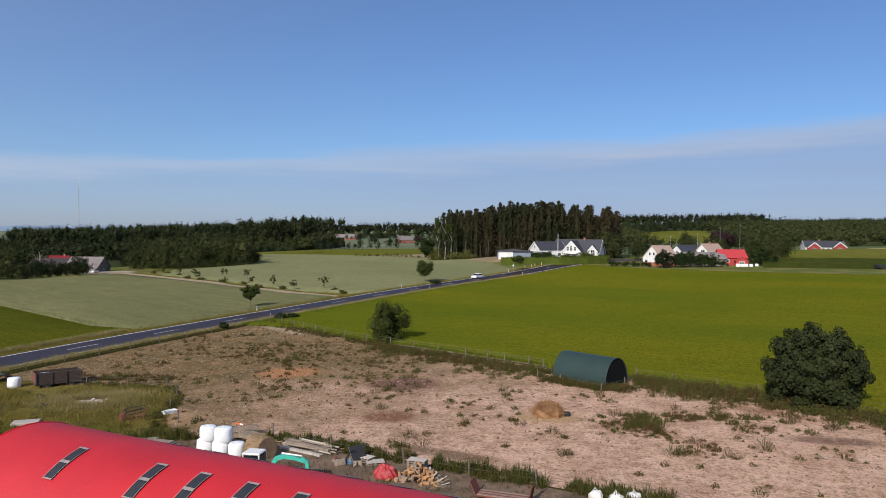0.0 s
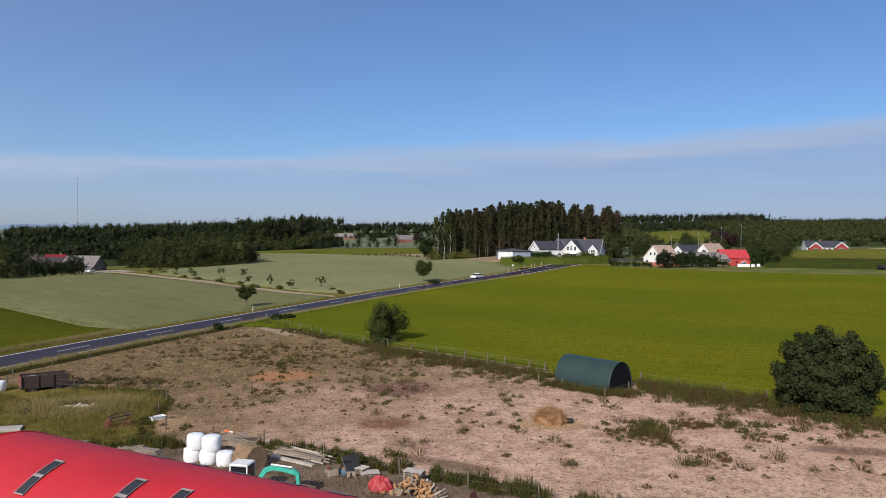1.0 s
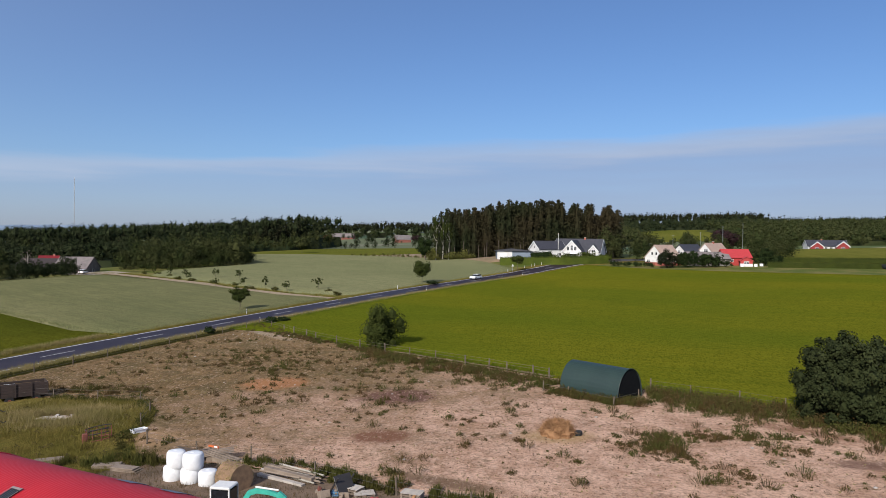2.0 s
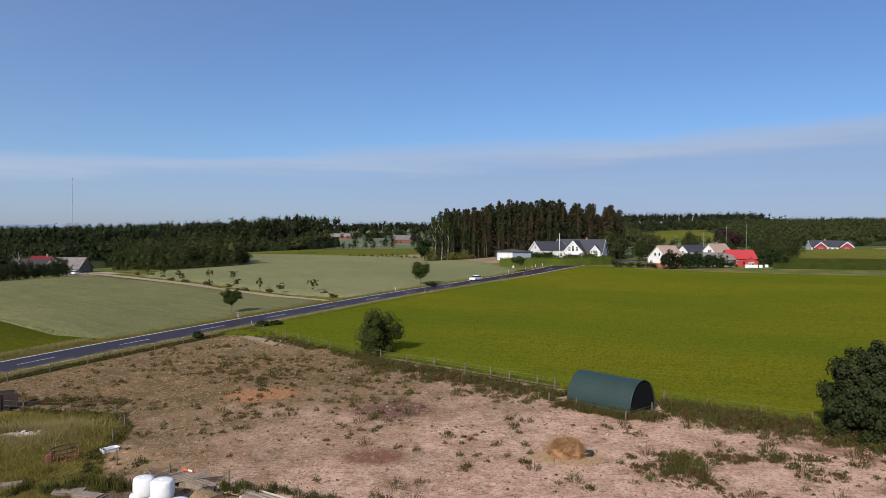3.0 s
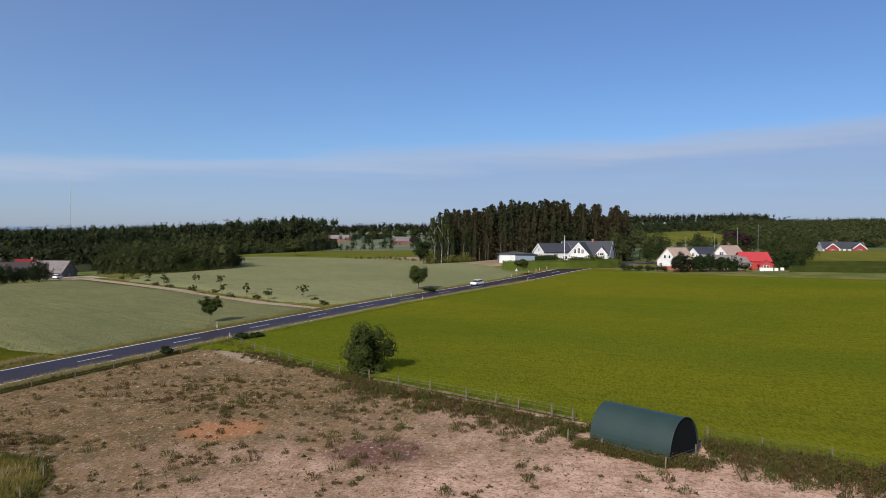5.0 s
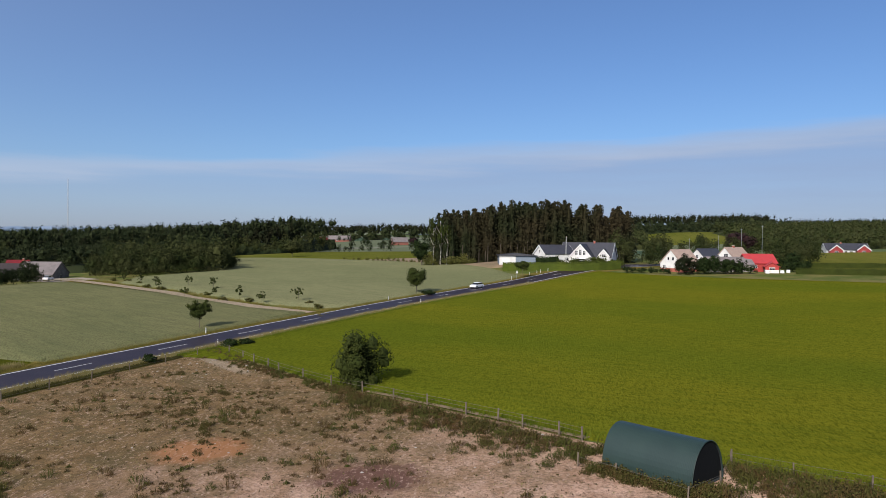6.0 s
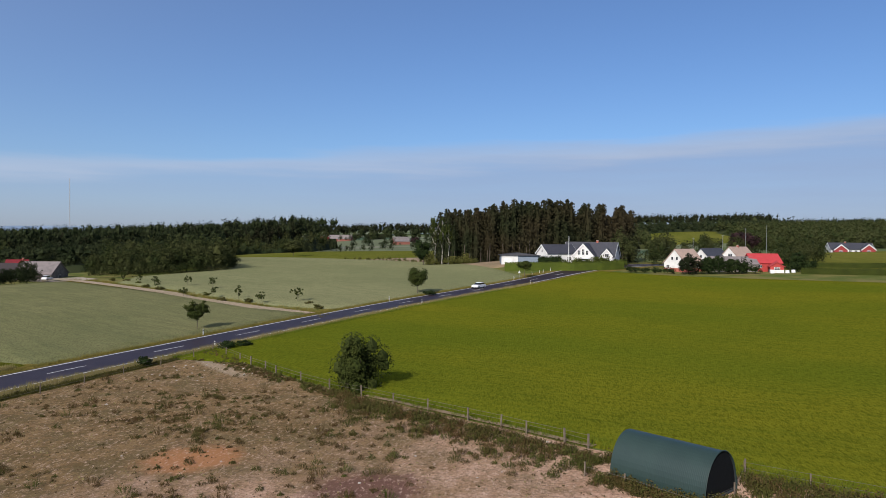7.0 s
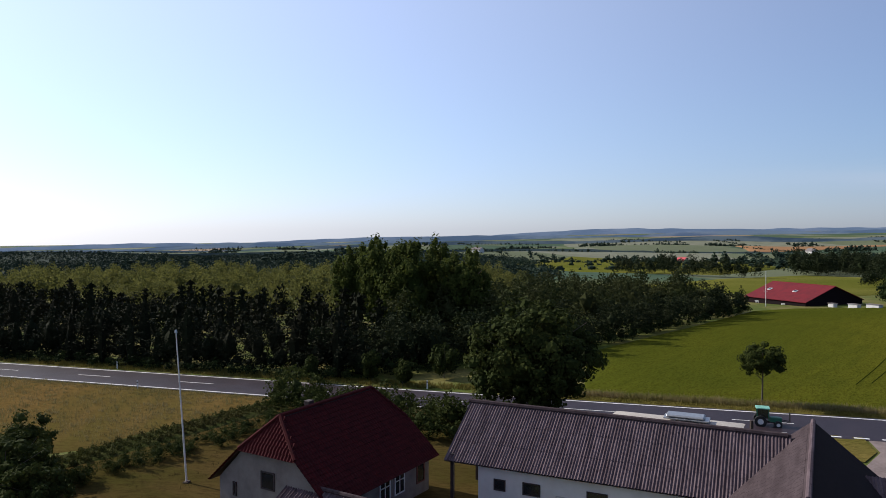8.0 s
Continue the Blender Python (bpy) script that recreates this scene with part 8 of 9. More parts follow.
def marker(x, y, turn):
    ob = thing("marker_post", at(x, y, turn), "white roadside marker post with dark reflector band", "marker post", "marker posts")
    bm = bmesh.new()
    prism(bm, [(-0.07, -0.2), (0.07, -0.2), (0.07, 0.92), (-0.07, 1.02)], -0.035, 0.035)
    part("post", bm, M["pole_white"], ob)
    part("reflector", blk((-0.072, -0.04, 0.74), (0.072, 0.04, 0.84)), M["black_metal"], ob)
    return ob


for y, off in ((-30, -4.9), (12, -4.9), (77.2, -4.9), (126.3, -4.9), (172, -4.9), (222, -4.9), (-18, 4.9), (119.5, 5.1), (170, 5.0), (214, 5.0), (232, -5.6), (236, -6.0), (238, -6.2), (241, -6.0), (246, -5.4), (250, -5.2)):
    (x, yy), a = road_at(road_s(y), off)
    marker(x, yy, a)
post2 = thing("gate_post", at(-61.6, 42.4, 20), "short dark wooden gate post beside the pad", "post", "drive posts")
part("post", blk((-0.11, -0.11, -0.3), (0.11, 0.11, 1.25), 0.02), M["dark_wood"], post2)
copy_thing(post2, at(-57.9, 55.0, 10))
sg = thing("road_sign", at(3.0, 226.0, 30), "small triangular road sign on a post", "sign")
part("pole", rod(bmesh.new(), (0, 0, -0.2), (0, 0, 2.4), 0.04), M["galv"], sg)
part("plate", prism(bmesh.new(), [(-0.45, 1.7), (0.45, 1.7), (0, 2.5)], -0.09, -0.06), M["white_trim"], sg, "white triangular plate")

# hay, tub and clutter in the paddock
hay = thing("hay_heap", at(5.8, 55.5), "loose heap of golden hay on the sand", "hay")
hb = bmesh.new()
bmesh.ops.create_icosphere(hb, subdivisions=4, radius=1.0)
for v in hb.verts:
    k = 1 + 0.22 * noise.noise(v.co * 2.1) + 0.10 * noise.noise(v.co * 6)
    v.co = Vector((v.co.x * 1.25 * k, v.co.y * 1.1 * k, max(-0.1, 0.15 + v.co.z * 1.0 * k)))
part("heap", hb, M["hay"], hay)
hn = 2600
ha_, hr_ = R.uniform(0, 6.28, hn), R.uniform(0, 1, hn)
hc = np.stack([np.cos(ha_) * 1.27 * hr_ ** 0.5, np.sin(ha_) * 1.13 * hr_ ** 0.5, 0.12 + 1.05 * np.sqrt(np.clip(1 - hr_, 0, 1))], 1)
hd = R.normal(size=(hn, 3)) * 0.20
hw_ = R.normal(size=(hn, 3)) * 0.025
hv_ = np.stack([hc - hd, hc + hw_, hc + hd], 1).reshape(-1, 3)
part("loose_straw", mesh_np("loose_straw", hv_, np.arange(3 * hn).reshape(-1, 3), M["hay"]), None, hay, "loose straws")
lx, ly = R.normal(5.6, 1.9, 420), R.normal(55.2, 1.2, 420)
stuff("loose_straw", *blades(R, lx, ly, 7, 0.05, 0.3, 0.05, 0.09, 4.0), M["hay"], "scattered straw round the hay heap", "straw")
sbk = thing("feed_bucket", at(7.3, 55.4), "black rubber feed bucket beside the hay", "bucket")
part("bucket", rod(bmesh.new(), (0, 0, 0), (0, 0, 0.45), 0.26, 0.32, 14), M["rubber"], sbk)

tub = thing("bathtub", at(-26.4, 54.4, 57) @ Matrix.Scale(0.62, 4), "old white bathtub used as a trough", "bathtub")
tb = bmesh.new()
for lo, hi in (((-0.85, -0.38, 0.05), (0.85, 0.38, 0.14)), ((-0.92, -0.42, 0.12), (-0.80, 0.42, 0.58)), ((0.80, -0.42, 0.12), (0.92, 0.42, 0.58)), ((-0.92, -0.42, 0.12), (0.92, -0.32, 0.58)), ((-0.92, 0.32, 0.12), (0.92, 0.42, 0.58))):
    box(tb, lo, hi, 0.03)
part("shell", tb, M["wrap"], tub)
part("rim", tube([(-0.95, -0.45, 0.58), (0.95, -0.45, 0.58), (0.95, 0.45, 0.58), (-0.95, 0.45, 0.58), (-0.95, -0.45, 0.58)], 0.045, 6), M["wrap"], tub, "rolled white rim")

stones = []
for i in range(110):
    x, y = (R.normal(-31, 5), R.normal(103, 3.5)) if i < 35 else (R.uniform(-40, 30), R.uniform(42, 108))
    if inside(PAD, np.array([x]), np.array([y]))[0]:
        stones.append((x, y, R.uniform(0.05, 0.16)))
pebbles = bmesh.new()
for x, y, r in stones:
    made = bmesh.ops.create_icosphere(pebbles, subdivisions=1, radius=r)["verts"]
    for v in made:
        v.co = Vector((v.co.x * R.uniform(0.8, 1.3) + x, v.co.y * R.uniform(0.8, 1.3) + y, v.co.z * 0.7 + hz(x, y) + 0.1))
peb = bpy.data.meshes.new("field_stones")
pebbles.to_mesh(peb)
pebbles.free()
peb.materials.append(M["concrete"])
tagged(new("field_stones", peb), "small pale stones lying on the paddock", "stones", kind="stuff")

# the box trailer and bales of the overgrown plot
tr = thing("box_trailer", at(-43.7, 64.9, 43, -0.25) @ Matrix.Scale(1.1, 4), "old dark wooden box trailer in long grass", "trailer")
part("floor", blk((-1.9, -0.95, 0.6), (1.9, 0.95, 0.72)), M["dark_wood"], tr)
for y in (-0.95, 0.9):
    for k in range(4):
        part("side_board", blk((-1.9, y, 0.72 + k * 0.24), (1.9, y + 0.05, 0.94 + k * 0.24), 0.01), M["dark_wood"], tr)
for x in (-1.9, 1.85):
    for k in range(4):
        part("end_board", blk((x, -0.9, 0.72 + k * 0.24), (x + 0.05, 0.9, 0.94 + k * 0.24), 0.01), M["rust"] if x < 0 else M["dark_wood"], tr)
for x in (-1.88, -0.6, 0.6, 1.8):
    part("stake", blk((x, -1.03, 0.55), (x + 0.08, -0.95, 1.72)), M["dark_wood"], tr)
for x in (-1.0, 1.0):
    for y in (-0.85, 0.85):
        wh = part("wheel", rod(bmesh.new(), (x, y - 0.1, 0.32), (x, y + 0.1, 0.32), 0.36, 0.36, 16), M["rubber"], tr)
        part("hub", rod(bmesh.new(), (x, y - 0.12, 0.32), (x, y + 0.12, 0.32), 0.14, 0.14, 10), M["rust"], wh)


def bale_mesh(r, h):
    """A wrapped bale: a squat barrel with soft edges and folds."""
    bm = bmesh.new()
    rings = []
    for z, k in ((0, 0.55), (0.02, 0.86), (0.10, 0.97), (0.35, 1.02), (0.65, 1.02), (0.90, 0.97), (0.98, 0.86), (1.0, 0.55)):
        rings.append([bm.verts.new((math.cos(a) * r * k * (1 + 0.025 * math.sin(5 * a + 9 * z)), math.sin(a) * r * k * (1 + 0.025 * math.cos(4 * a)), z * h)) for a in np.linspace(0, 2 * math.pi, 20, endpoint=False)])
    for a, b in zip(rings, rings[1:]):
        for i in range(20):
            j = (i + 1) % 20
            bm.faces.new((a[i], a[j], b[j], b[i]))
    bm.faces.new(rings[0][::-1]), bm.faces.new(rings[-1])
    for f in bm.faces:
        f.smooth = True
    return bm


def bale(m, r, h, label, group, mat="wrap", tilt=0.0):
    ob = thing("wrapped_bale", m @ pose(0, 0, 0, tilt), label, "bale", group)
    part("body", bale_mesh(r, h), M[mat], ob)
    part("top_fold", rod(bmesh.new(), (0.05, 0.03, h - 0.01), (0.05, 0.03, h + 0.03), r * 0.3, r * 0.12, 9), M[mat], ob, "gathered wrap at the top")
    return ob


bale(at(-47.3, 63.4, 10), 0.62, 1.15, "white wrapped bale beside the box trailer", "plot bales")
bale(at(-45.9, 66.2, 40), 0.55, 1.1, "white wrapped bale behind the box trailer", "plot bales")
bale(at(-41.0, 48.6, 20), 0.58, 1.05, "white wrapped bale at the edge of the drive", "drive bales")
bale(at(-39.6, 48.7, 70, 0.3), 0.56, 1.05, "white wrapped bale tipped on its side", "drive bales", tilt=38)
lg = thing("round_bale", at(-49.2, 53.5, 15), "weathered pink-brown round bale standing in grass", "bale")
part("body", bale_mesh(0.55, 1.1), M["old_straw"], lg)
for i, (x, y, a, w, h) in enumerate(((-51.4, 65.2, 62, 4.7, 1.15), (-50.2, 57.6, 66, 4.6, 0.95))):
    cv = thing("tarpaulin_arch", at(x, y, a), "low arched shelter of grey-green tarpaulin", "shelter", "tarpaulin arches")
    cb = bmesh.new()
    rows = []
    for k in range(17):
        t = math.pi * (0.07 + 0.86 * k / 16)
        rows.append([cb.verts.new((-math.cos(t) * w / 2, yy, math.sin(t) * h * (1 + 0.04 * math.sin(3 * yy + k))) ) for yy in np.linspace(-1.3, 1.3, 9)])
    for p, q in zip(rows, rows[1:]):
        for k in range(8):
            cb.faces.new((p[k], q[k], q[k + 1], p[k + 1]))
    bmesh.ops.solidify(cb, geom=cb.faces[:], thickness=0.05)
    part("cover", cb, M["tarp_grey"], cv)
    for yy in (-1.25, 0, 1.25):
        part("hoop", tube([(-math.cos(t) * (w / 2 - 0.05), yy, math.sin(t) * (h - 0.08)) for t in np.linspace(0, math.pi, 13)], 0.035, 5), M["galv"], cv)
old = thing("harrow", at(-47.6, 59.3, 30), "black rusting harrow lying in the grass", "farm implement")
part("frame", tube([(-0.9, -0.4, 0.2), (0.9, -0.4, 0.7), (0.9, 0.4, 0.7), (-0.9, 0.4, 0.2), (-0.9, -0.4, 0.2), (0.9, 0.4, 0.7)], 0.05, 5), M["black_metal"], old)
for k in range(4):
    part("tine", tube([(-0.7 + 0.45 * k, 0, 0.3 + 0.12 * k), (-0.7 + 0.45 * k, 0.3, -0.1)], 0.03, 4), M["black_metal"], old)
slabb = thing("concrete_slab", at(-36.6, 50.4, 25), "pale concrete slab lying in grass", "slab")
part("slab", blk((-1.0, -0.6, 0.0), (1.0, 0.6, 0.35), 0.03), M["concrete"], slabb)
ash = thing("ash_pile", at(-35.6, 57.9, 15), "grey-white patch of ash and rubble in grass", "rubble")
ab = bmesh.new()
bmesh.ops.create_icosphere(ab, subdivisions=4, radius=1.0)
for v in ab.verts:
    v.co = Vector((v.co.x * 1.7, v.co.y * 0.8, 0.14 + v.co.z * 0.10 + 0.06 * noise.noise(v.co * 4)))
part("pile", ab, M["gravel"], ash)
for k in range(16):
    ax_, ay_ = R.uniform(-1.3, 1.3), R.uniform(-0.55, 0.55)
    part("rubble", blk((ax_ - 0.12, ay_ - 0.08, 0.12), (ax_ + 0.12, ay_ + 0.08, 0.30), 0.02, Matrix.Rotation(0.3 * math.sin(k), 4, "X")), M["concrete"] if k % 3 else M["yard_dirt"], ash)
for i, (x, y) in enumerate(((-41.6, 54.4), (-41.0, 58.4), (-38.3, 55.0))):
    jk = thing("scrap_iron", at(x, y, 40 * i), "bent dark scrap iron standing in grass", "scrap", "grass scrap")
    part("bar", tube([(-0.3, 0, 0), (-0.1, 0.05, 0.75), (0.3, 0.1, 0.4), (0.5, 0, 0.5)], 0.035, 5), M["black_metal"], jk)
rus = thing("ring_feeder", at(-28.3, 52.2, 40), "rusty red broken ring feeder in weeds", "feeder")
for z in (0.25, 0.75, 1.05):
    part("rail", tube([(math.cos(t) * 0.95, math.sin(t) * 0.55, z + 0.1 * math.cos(t)) for t in np.linspace(0.4, 5.4, 13)], 0.04, 5), M["black_metal"] if z > 0.5 else M["rust"], rus)
for t in np.linspace(0.4, 5.4, 9):
    part("upright", tube([(math.cos(t) * 0.95, math.sin(t) * 0.55, 0), (math.cos(t) * 0.95, math.sin(t) * 0.55, 1.05)], 0.03, 4), M["rust"], rus)
part("bucket", blk((-1.2, -0.4, 0), (-0.8, -0.1, 0.8), 0.05), M["rust"], rus, "rusted panel")

# ---------------------------------------------------------------- the clutter behind the hall
BX, BY = -17.5, 44.2
for i, (dx, dy, dz, r) in enumerate(((-1.30, 0.35, 0, 0.60), (0.0, 0.0, 0, 0.62), (1.30, -0.4, 0, 0.58), (-1.10, 0.35, 0.92, 0.58), (0.15, 0.05, 0.92, 0.62))):
    bale(at(BX + dx, BY + dy, 30 * i, dz - 0.1), r, 1.06, "white wrapped silage bale in a stack", "stacked bales")
rbale = thing("round_bale", at(-14.3, 43.2, -30, -0.1), "large weathered brown round bale", "bale")
part("body", rod(bmesh.new(), (-0.7, 0, 0.85), (0.7, 0, 0.85), 0.88, 0.86, 22), M["old_straw"], rbale)
rs = R.normal(size=(900, 3))
rs /= np.linalg.norm(rs[:, 1:], axis=1, keepdims=True)
rs[:, 0] = R.uniform(-0.72, 0.72, 900)
rc = np.stack([rs[:, 0], rs[:, 1] * 0.88, 0.85 + rs[:, 2] * 0.88], 1)
part("loose_straw", mesh_np("loose_straw", np.stack([rc - R.normal(size=(900, 3)) * 0.05, rc + 0.02, rc + R.normal(size=(900, 3)) * 0.05], 1).reshape(-1, 3), np.arange(2700).reshape(-1, 3), M["dry_grass"]), None, rbale)

dig = thing("mini_excavator", at(-12.75, 38.3, -4, -0.1) @ Matrix.Scale(0.95, 4), "small excavator with white cab and teal boom", "excavator")
for y in (-0.65, 0.65):
    part("track", blk((-0.95, y - 0.18, 0.0), (0.95, y + 0.18, 0.52), 0.16), M["rubber"], dig, "black rubber track")
part("undercarriage", blk((-0.6, -0.6, 0.2), (0.6, 0.6, 0.6), 0.05), M["black_metal"], dig)
part("house_body", blk((-1.15, -0.75, 0.6), (0.55, 0.75, 1.25), 0.1), M["teal"], dig, "teal engine cover")
cab = part("cab", blk((-0.75, -0.65, 2.2), (0.45, 0.5, 2.36), 0.06), M["white_trim"], dig, "white cab roof")
for x in (-0.72, 0.36):
    for y in (-0.62, 0.42):
        part("pillar", blk((x, y, 1.2), (x + 0.08, y + 0.08, 2.25)), M["white_trim"], cab, "white cab pillar")
for lo, hi in (((-0.62, -0.6, 1.35), (0.38, -0.57, 2.15)), ((0.40, -0.52, 1.3), (0.43, 0.42, 2.15)), ((-0.62, 0.45, 1.35), (0.38, 0.48, 2.15)), ((-0.7, -0.5, 1.4), (-0.67, 0.42, 2.15))):
    part("cab_window", blk(lo, hi), M["glass"], cab, "dark cab glass")


def arm(pts, w, t):
    """A welded boom: a flat box girder along a bent line in x and z."""
    bm = bmesh.new()
    rows = []
    for i, (x, z, k) in enumerate(pts):
        a, b = pts[max(0, i - 1)], pts[min(len(pts) - 1, i + 1)]
        d = Vector((b[0] - a[0], b[1] - a[1])).normalized()
        n = Vector((-d.y, d.x)) * k * t
        rows.append([bm.verts.new((x + s * n.x, y, z + s * n.y)) for s, y in ((1, -w), (1, w), (-1, w), (-1, -w))])
    for p, q in zip(rows, rows[1:]):
        for i in range(4):
            j = (i + 1) % 4
            bm.faces.new((p[i], p[j], q[j], q[i]))
    bm.faces.new(rows[0]), bm.faces.new(rows[-1][::-1])
    return bm


part("boom", arm([(0.7, 0.75, 0.8), (1.0, 1.45, 1.1), (1.35, 1.95, 1.3), (1.8, 2.1, 1.2), (2.5, 2.05, 1.0), (3.3, 1.85, 0.8)], 0.10, 0.115), M["teal"], dig, "teal curved boom")
part("dipper", arm([(3.05, 2.1, 0.7), (3.4, 1.8, 1.1), (3.45, 1.2, 0.9), (3.4, 0.5, 0.6)], 0.09, 0.11), M["teal"], dig, "teal dipper arm")
part("ram", rod(bmesh.new(), (1.7, 0.0, 2.3), (3.05, 0.0, 2.2), 0.06, 0.05, 8), M["white_trim"], dig, "pale hydraulic ram")
part("bucket", prism(bmesh.new(), [(3.1, 0.55), (3.6, 0.55), (3.7, 0.2), (3.4, -0.02), (3.0, 0.1)], -0.25, 0.25), M["black_metal"], dig, "black digging bucket")

for i, (x, y, a, l, z) in enumerate(((-15.6, 48.0, -14, 3.4, 0.0), (-11.8, 45.4, -28, 4.2, 0.0), (-11.5, 45.0, -26, 4.0, 0.28), (-11.9, 44.6, -27, 3.8, 0.0), (-12.4, 46.2, -25, 3.0, 0.2))):
    bt = thing("timber_beam", at(x, y, a, z), "grey weathered timber beam on the ground", "timber", "beams")
    part("beam", blk((-l / 2, -0.17, 0), (l / 2, 0.17, 0.26), 0.02), M["concrete"] if i % 2 else M["old_wood"], bt)
rng_p = random.Random(5)
for i in range(9):
    bp = thing("fence_pole", at(-11.6 + rng_p.uniform(-0.6, 0.8), 45.3 + rng_p.uniform(-0.5, 0.5), -26 + rng_p.uniform(-6, 6), 0.32 + 0.13 * (i // 4)), "round weathered pole lying on a timber pile", "pole", "timber poles")
    part("pole", rod(bmesh.new(), (-rng_p.uniform(1.4, 2.2), 0, 0), (rng_p.uniform(1.4, 2.2), 0, 0), 0.065, 0.055, 8), M["old_wood"] if i % 3 else M["pale_bark"], bp)
for i, (x, y, a, z, t) in enumerate(((-19.4, 48.6, 60, 0.5, 22), (-18.6, 48.3, 75, 0.5, 8), (-17.6, 48.2, 20, 0.55, -6), (-17.0, 47.9, -15, 0.4, 10))):
    pk = thing("plank_pile", at(x, y, a, z), "grey planks heaped behind the bales", "planks", "plank heaps")
    for k in range(4):
        part("plank", blk((-1.2, -0.4 + 0.2 * k, 0.05 * k), (1.2, -0.23 + 0.2 * k, 0.05 * k + 0.04), m=Matrix.Rotation(radians(t), 4, "Y")), M["old_wood"], pk)
    part("trestle", blk((-0.6, -0.3, -z), (0.6, 0.3, 0.0)), M["old_wood"], pk)
orp = thing("orange_barrier", at(-17.9, 48.6, -20, 0.85), "orange and white plastic barrier board", "barrier")
part("board", blk((-0.45, -0.03, 0), (0.45, 0.03, 0.13)), M["orange"], orp)
part("stripe", blk((0.05, -0.035, 0.01), (0.35, 0.035, 0.12)), M["white_trim"], orp, "white stripe")
for x in (-0.38, 0.38):
    part("leg", blk((x - 0.04, -0.04, -0.85), (x + 0.04, 0.04, 0.0)), M["old_wood"], orp)
for i, (x, y, z) in enumerate(((-16.1, 47.1, 0.0), (-15.3, 46.7, 0.0), (-15.9, 46.9, 0.22))):
    tyre = thing("old_tyre", at(x, y, 0, z), "old black tyre lying on the ground", "tyre", "old tyres")
    tb2 = bmesh.new()
    rr_ = []
    for a in np.linspace(0, 2 * math.pi, 18, endpoint=False):
        rr_.append([tb2.verts.new((math.cos(a) * (0.36 + 0.12 * math.cos(b)), math.sin(a) * (0.36 + 0.12 * math.cos(b)), 0.12 + 0.11 * math.sin(b))) for b in np.linspace(0, 2 * math.pi, 8, endpoint=False)])
    for k in range(18):
        for j in range(8):
            tb2.faces.new((rr_[k][j], rr_[(k + 1) % 18][j], rr_[(k + 1) % 18][(j + 1) % 8], rr_[k][(j + 1) % 8]))
    part("tread", tb2, M["rubber"], tyre)

tip = thing("tipping_trailer", at(-7.6, 42.9, -40), "black trailer bed tipped up on its frame among weeds", "trailer")
lean_a = Matrix.Translation((-0.55, 0, 0.0)) @ Matrix.Rotation(radians(-52), 4, "Y")
lean_b = Matrix.Translation((0.62, 0, 0.0)) @ Matrix.Rotation(radians(-122), 4, "Y")
part("bed", blk((0.0, -0.6, -0.04), (1.35, 0.6, 0.04), 0.02, lean_b), M["black_metal"], tip, "black ribbed trailer bed")
for k in range(5):
    part("rib", blk((0.05, -0.5 + 0.24 * k, 0.04), (1.3, -0.44 + 0.24 * k, 0.08), 0.0, lean_b), M["black_metal"], tip)
for y in (-0.6, 0.54):
    part("side_rail", blk((0.0, y, -0.05), (1.5, y + 0.07, 0.05), 0.01, lean_a), M["black_metal"], tip)
part("cross_rail", blk((0.1, -0.55, -0.03), (0.2, 0.55, 0.03), 0.01, lean_a), M["black_metal"], tip)
part("number_board", blk((1.0, -0.12, 0.045), (1.16, 0.12, 0.06), 0.0, lean_b), M["white_trim"], tip, "small white plate")
for i, (x, y, a, z, n) in enumerate(((-7.0, 43.0, -25, 0.0, 3), (-3.2, 41.2, -12, 0.0, 6), (-6.2, 42.5, 20, 0.0, 2))):
    pl = thing("pallet_stack", at(x, y, a, z), "stack of pale grey wooden pallets", "pallets", "pallet stacks")
    for k in range(n):
        pal = part("pallet", blk((-0.6, -0.4, k * 0.15), (0.6, 0.4, k * 0.15 + 0.02)), M["old_wood"], pl)
        for c in range(5):
            part("slat", blk((-0.6, -0.4 + 0.17 * c, k * 0.15 + 0.11), (0.6, -0.28 + 0.17 * c, k * 0.15 + 0.135)), M["old_wood"] if k < n - 1 else M["concrete"], pal)
        for c in (-0.55, -0.05, 0.45):
            part("block", blk((c, -0.4, k * 0.15 + 0.02), (c + 0.1, 0.4, k * 0.15 + 0.11)), M["old_wood"], pal)
for i, (x, y, m_) in enumerate(((-7.9, 42.6, "blue"), (-8.5, 42.2, "black_metal"), (-7.3, 42.0, "dark_wood"), (-9.0, 42.9, "rust"))):
    jn = thing("scrap_heap", at(x, y, 37 * i), "small heap of mixed scrap parts", "scrap", "yard scrap")
    for k in range(5):
        part("piece", blk((R.uniform(-0.4, 0), R.uniform(-0.4, 0), 0), (R.uniform(0.05, 0.3), R.uniform(0.05, 0.3), R.uniform(0.1, 0.45)), 0.03, Matrix.Rotation(R.uniform(-0.4, 0.4), 4, "X")), M[m_] if k % 2 else M["old_wood"], jn)

tarp = thing("tarpaulin_heap", at(-5.1, 40.1, -20) @ Matrix.Scale(0.64, 4), "crumpled red tarpaulin over a woodpile", "tarpaulin")
tpb = bmesh.new()
bmesh.ops.create_icosphere(tpb, subdivisions=4, radius=1.0)
for v in tpb.verts:
    k = 1 + 0.16 * noise.noise(v.co * 2.4) + 0.05 * math.sin(9 * math.atan2(v.co.y, v.co.x))
    v.co = Vector((v.co.x * 1.25 * k, v.co.y * 0.95 * k, max(-0.05, v.co.z * 1.35 * k)))
part("sheet", tpb, M["tarp_red"], tarp)
fw = thing("firewood_pile", at(-3.0, 39.8, -22), "tumbled pile of split firewood", "firewood")
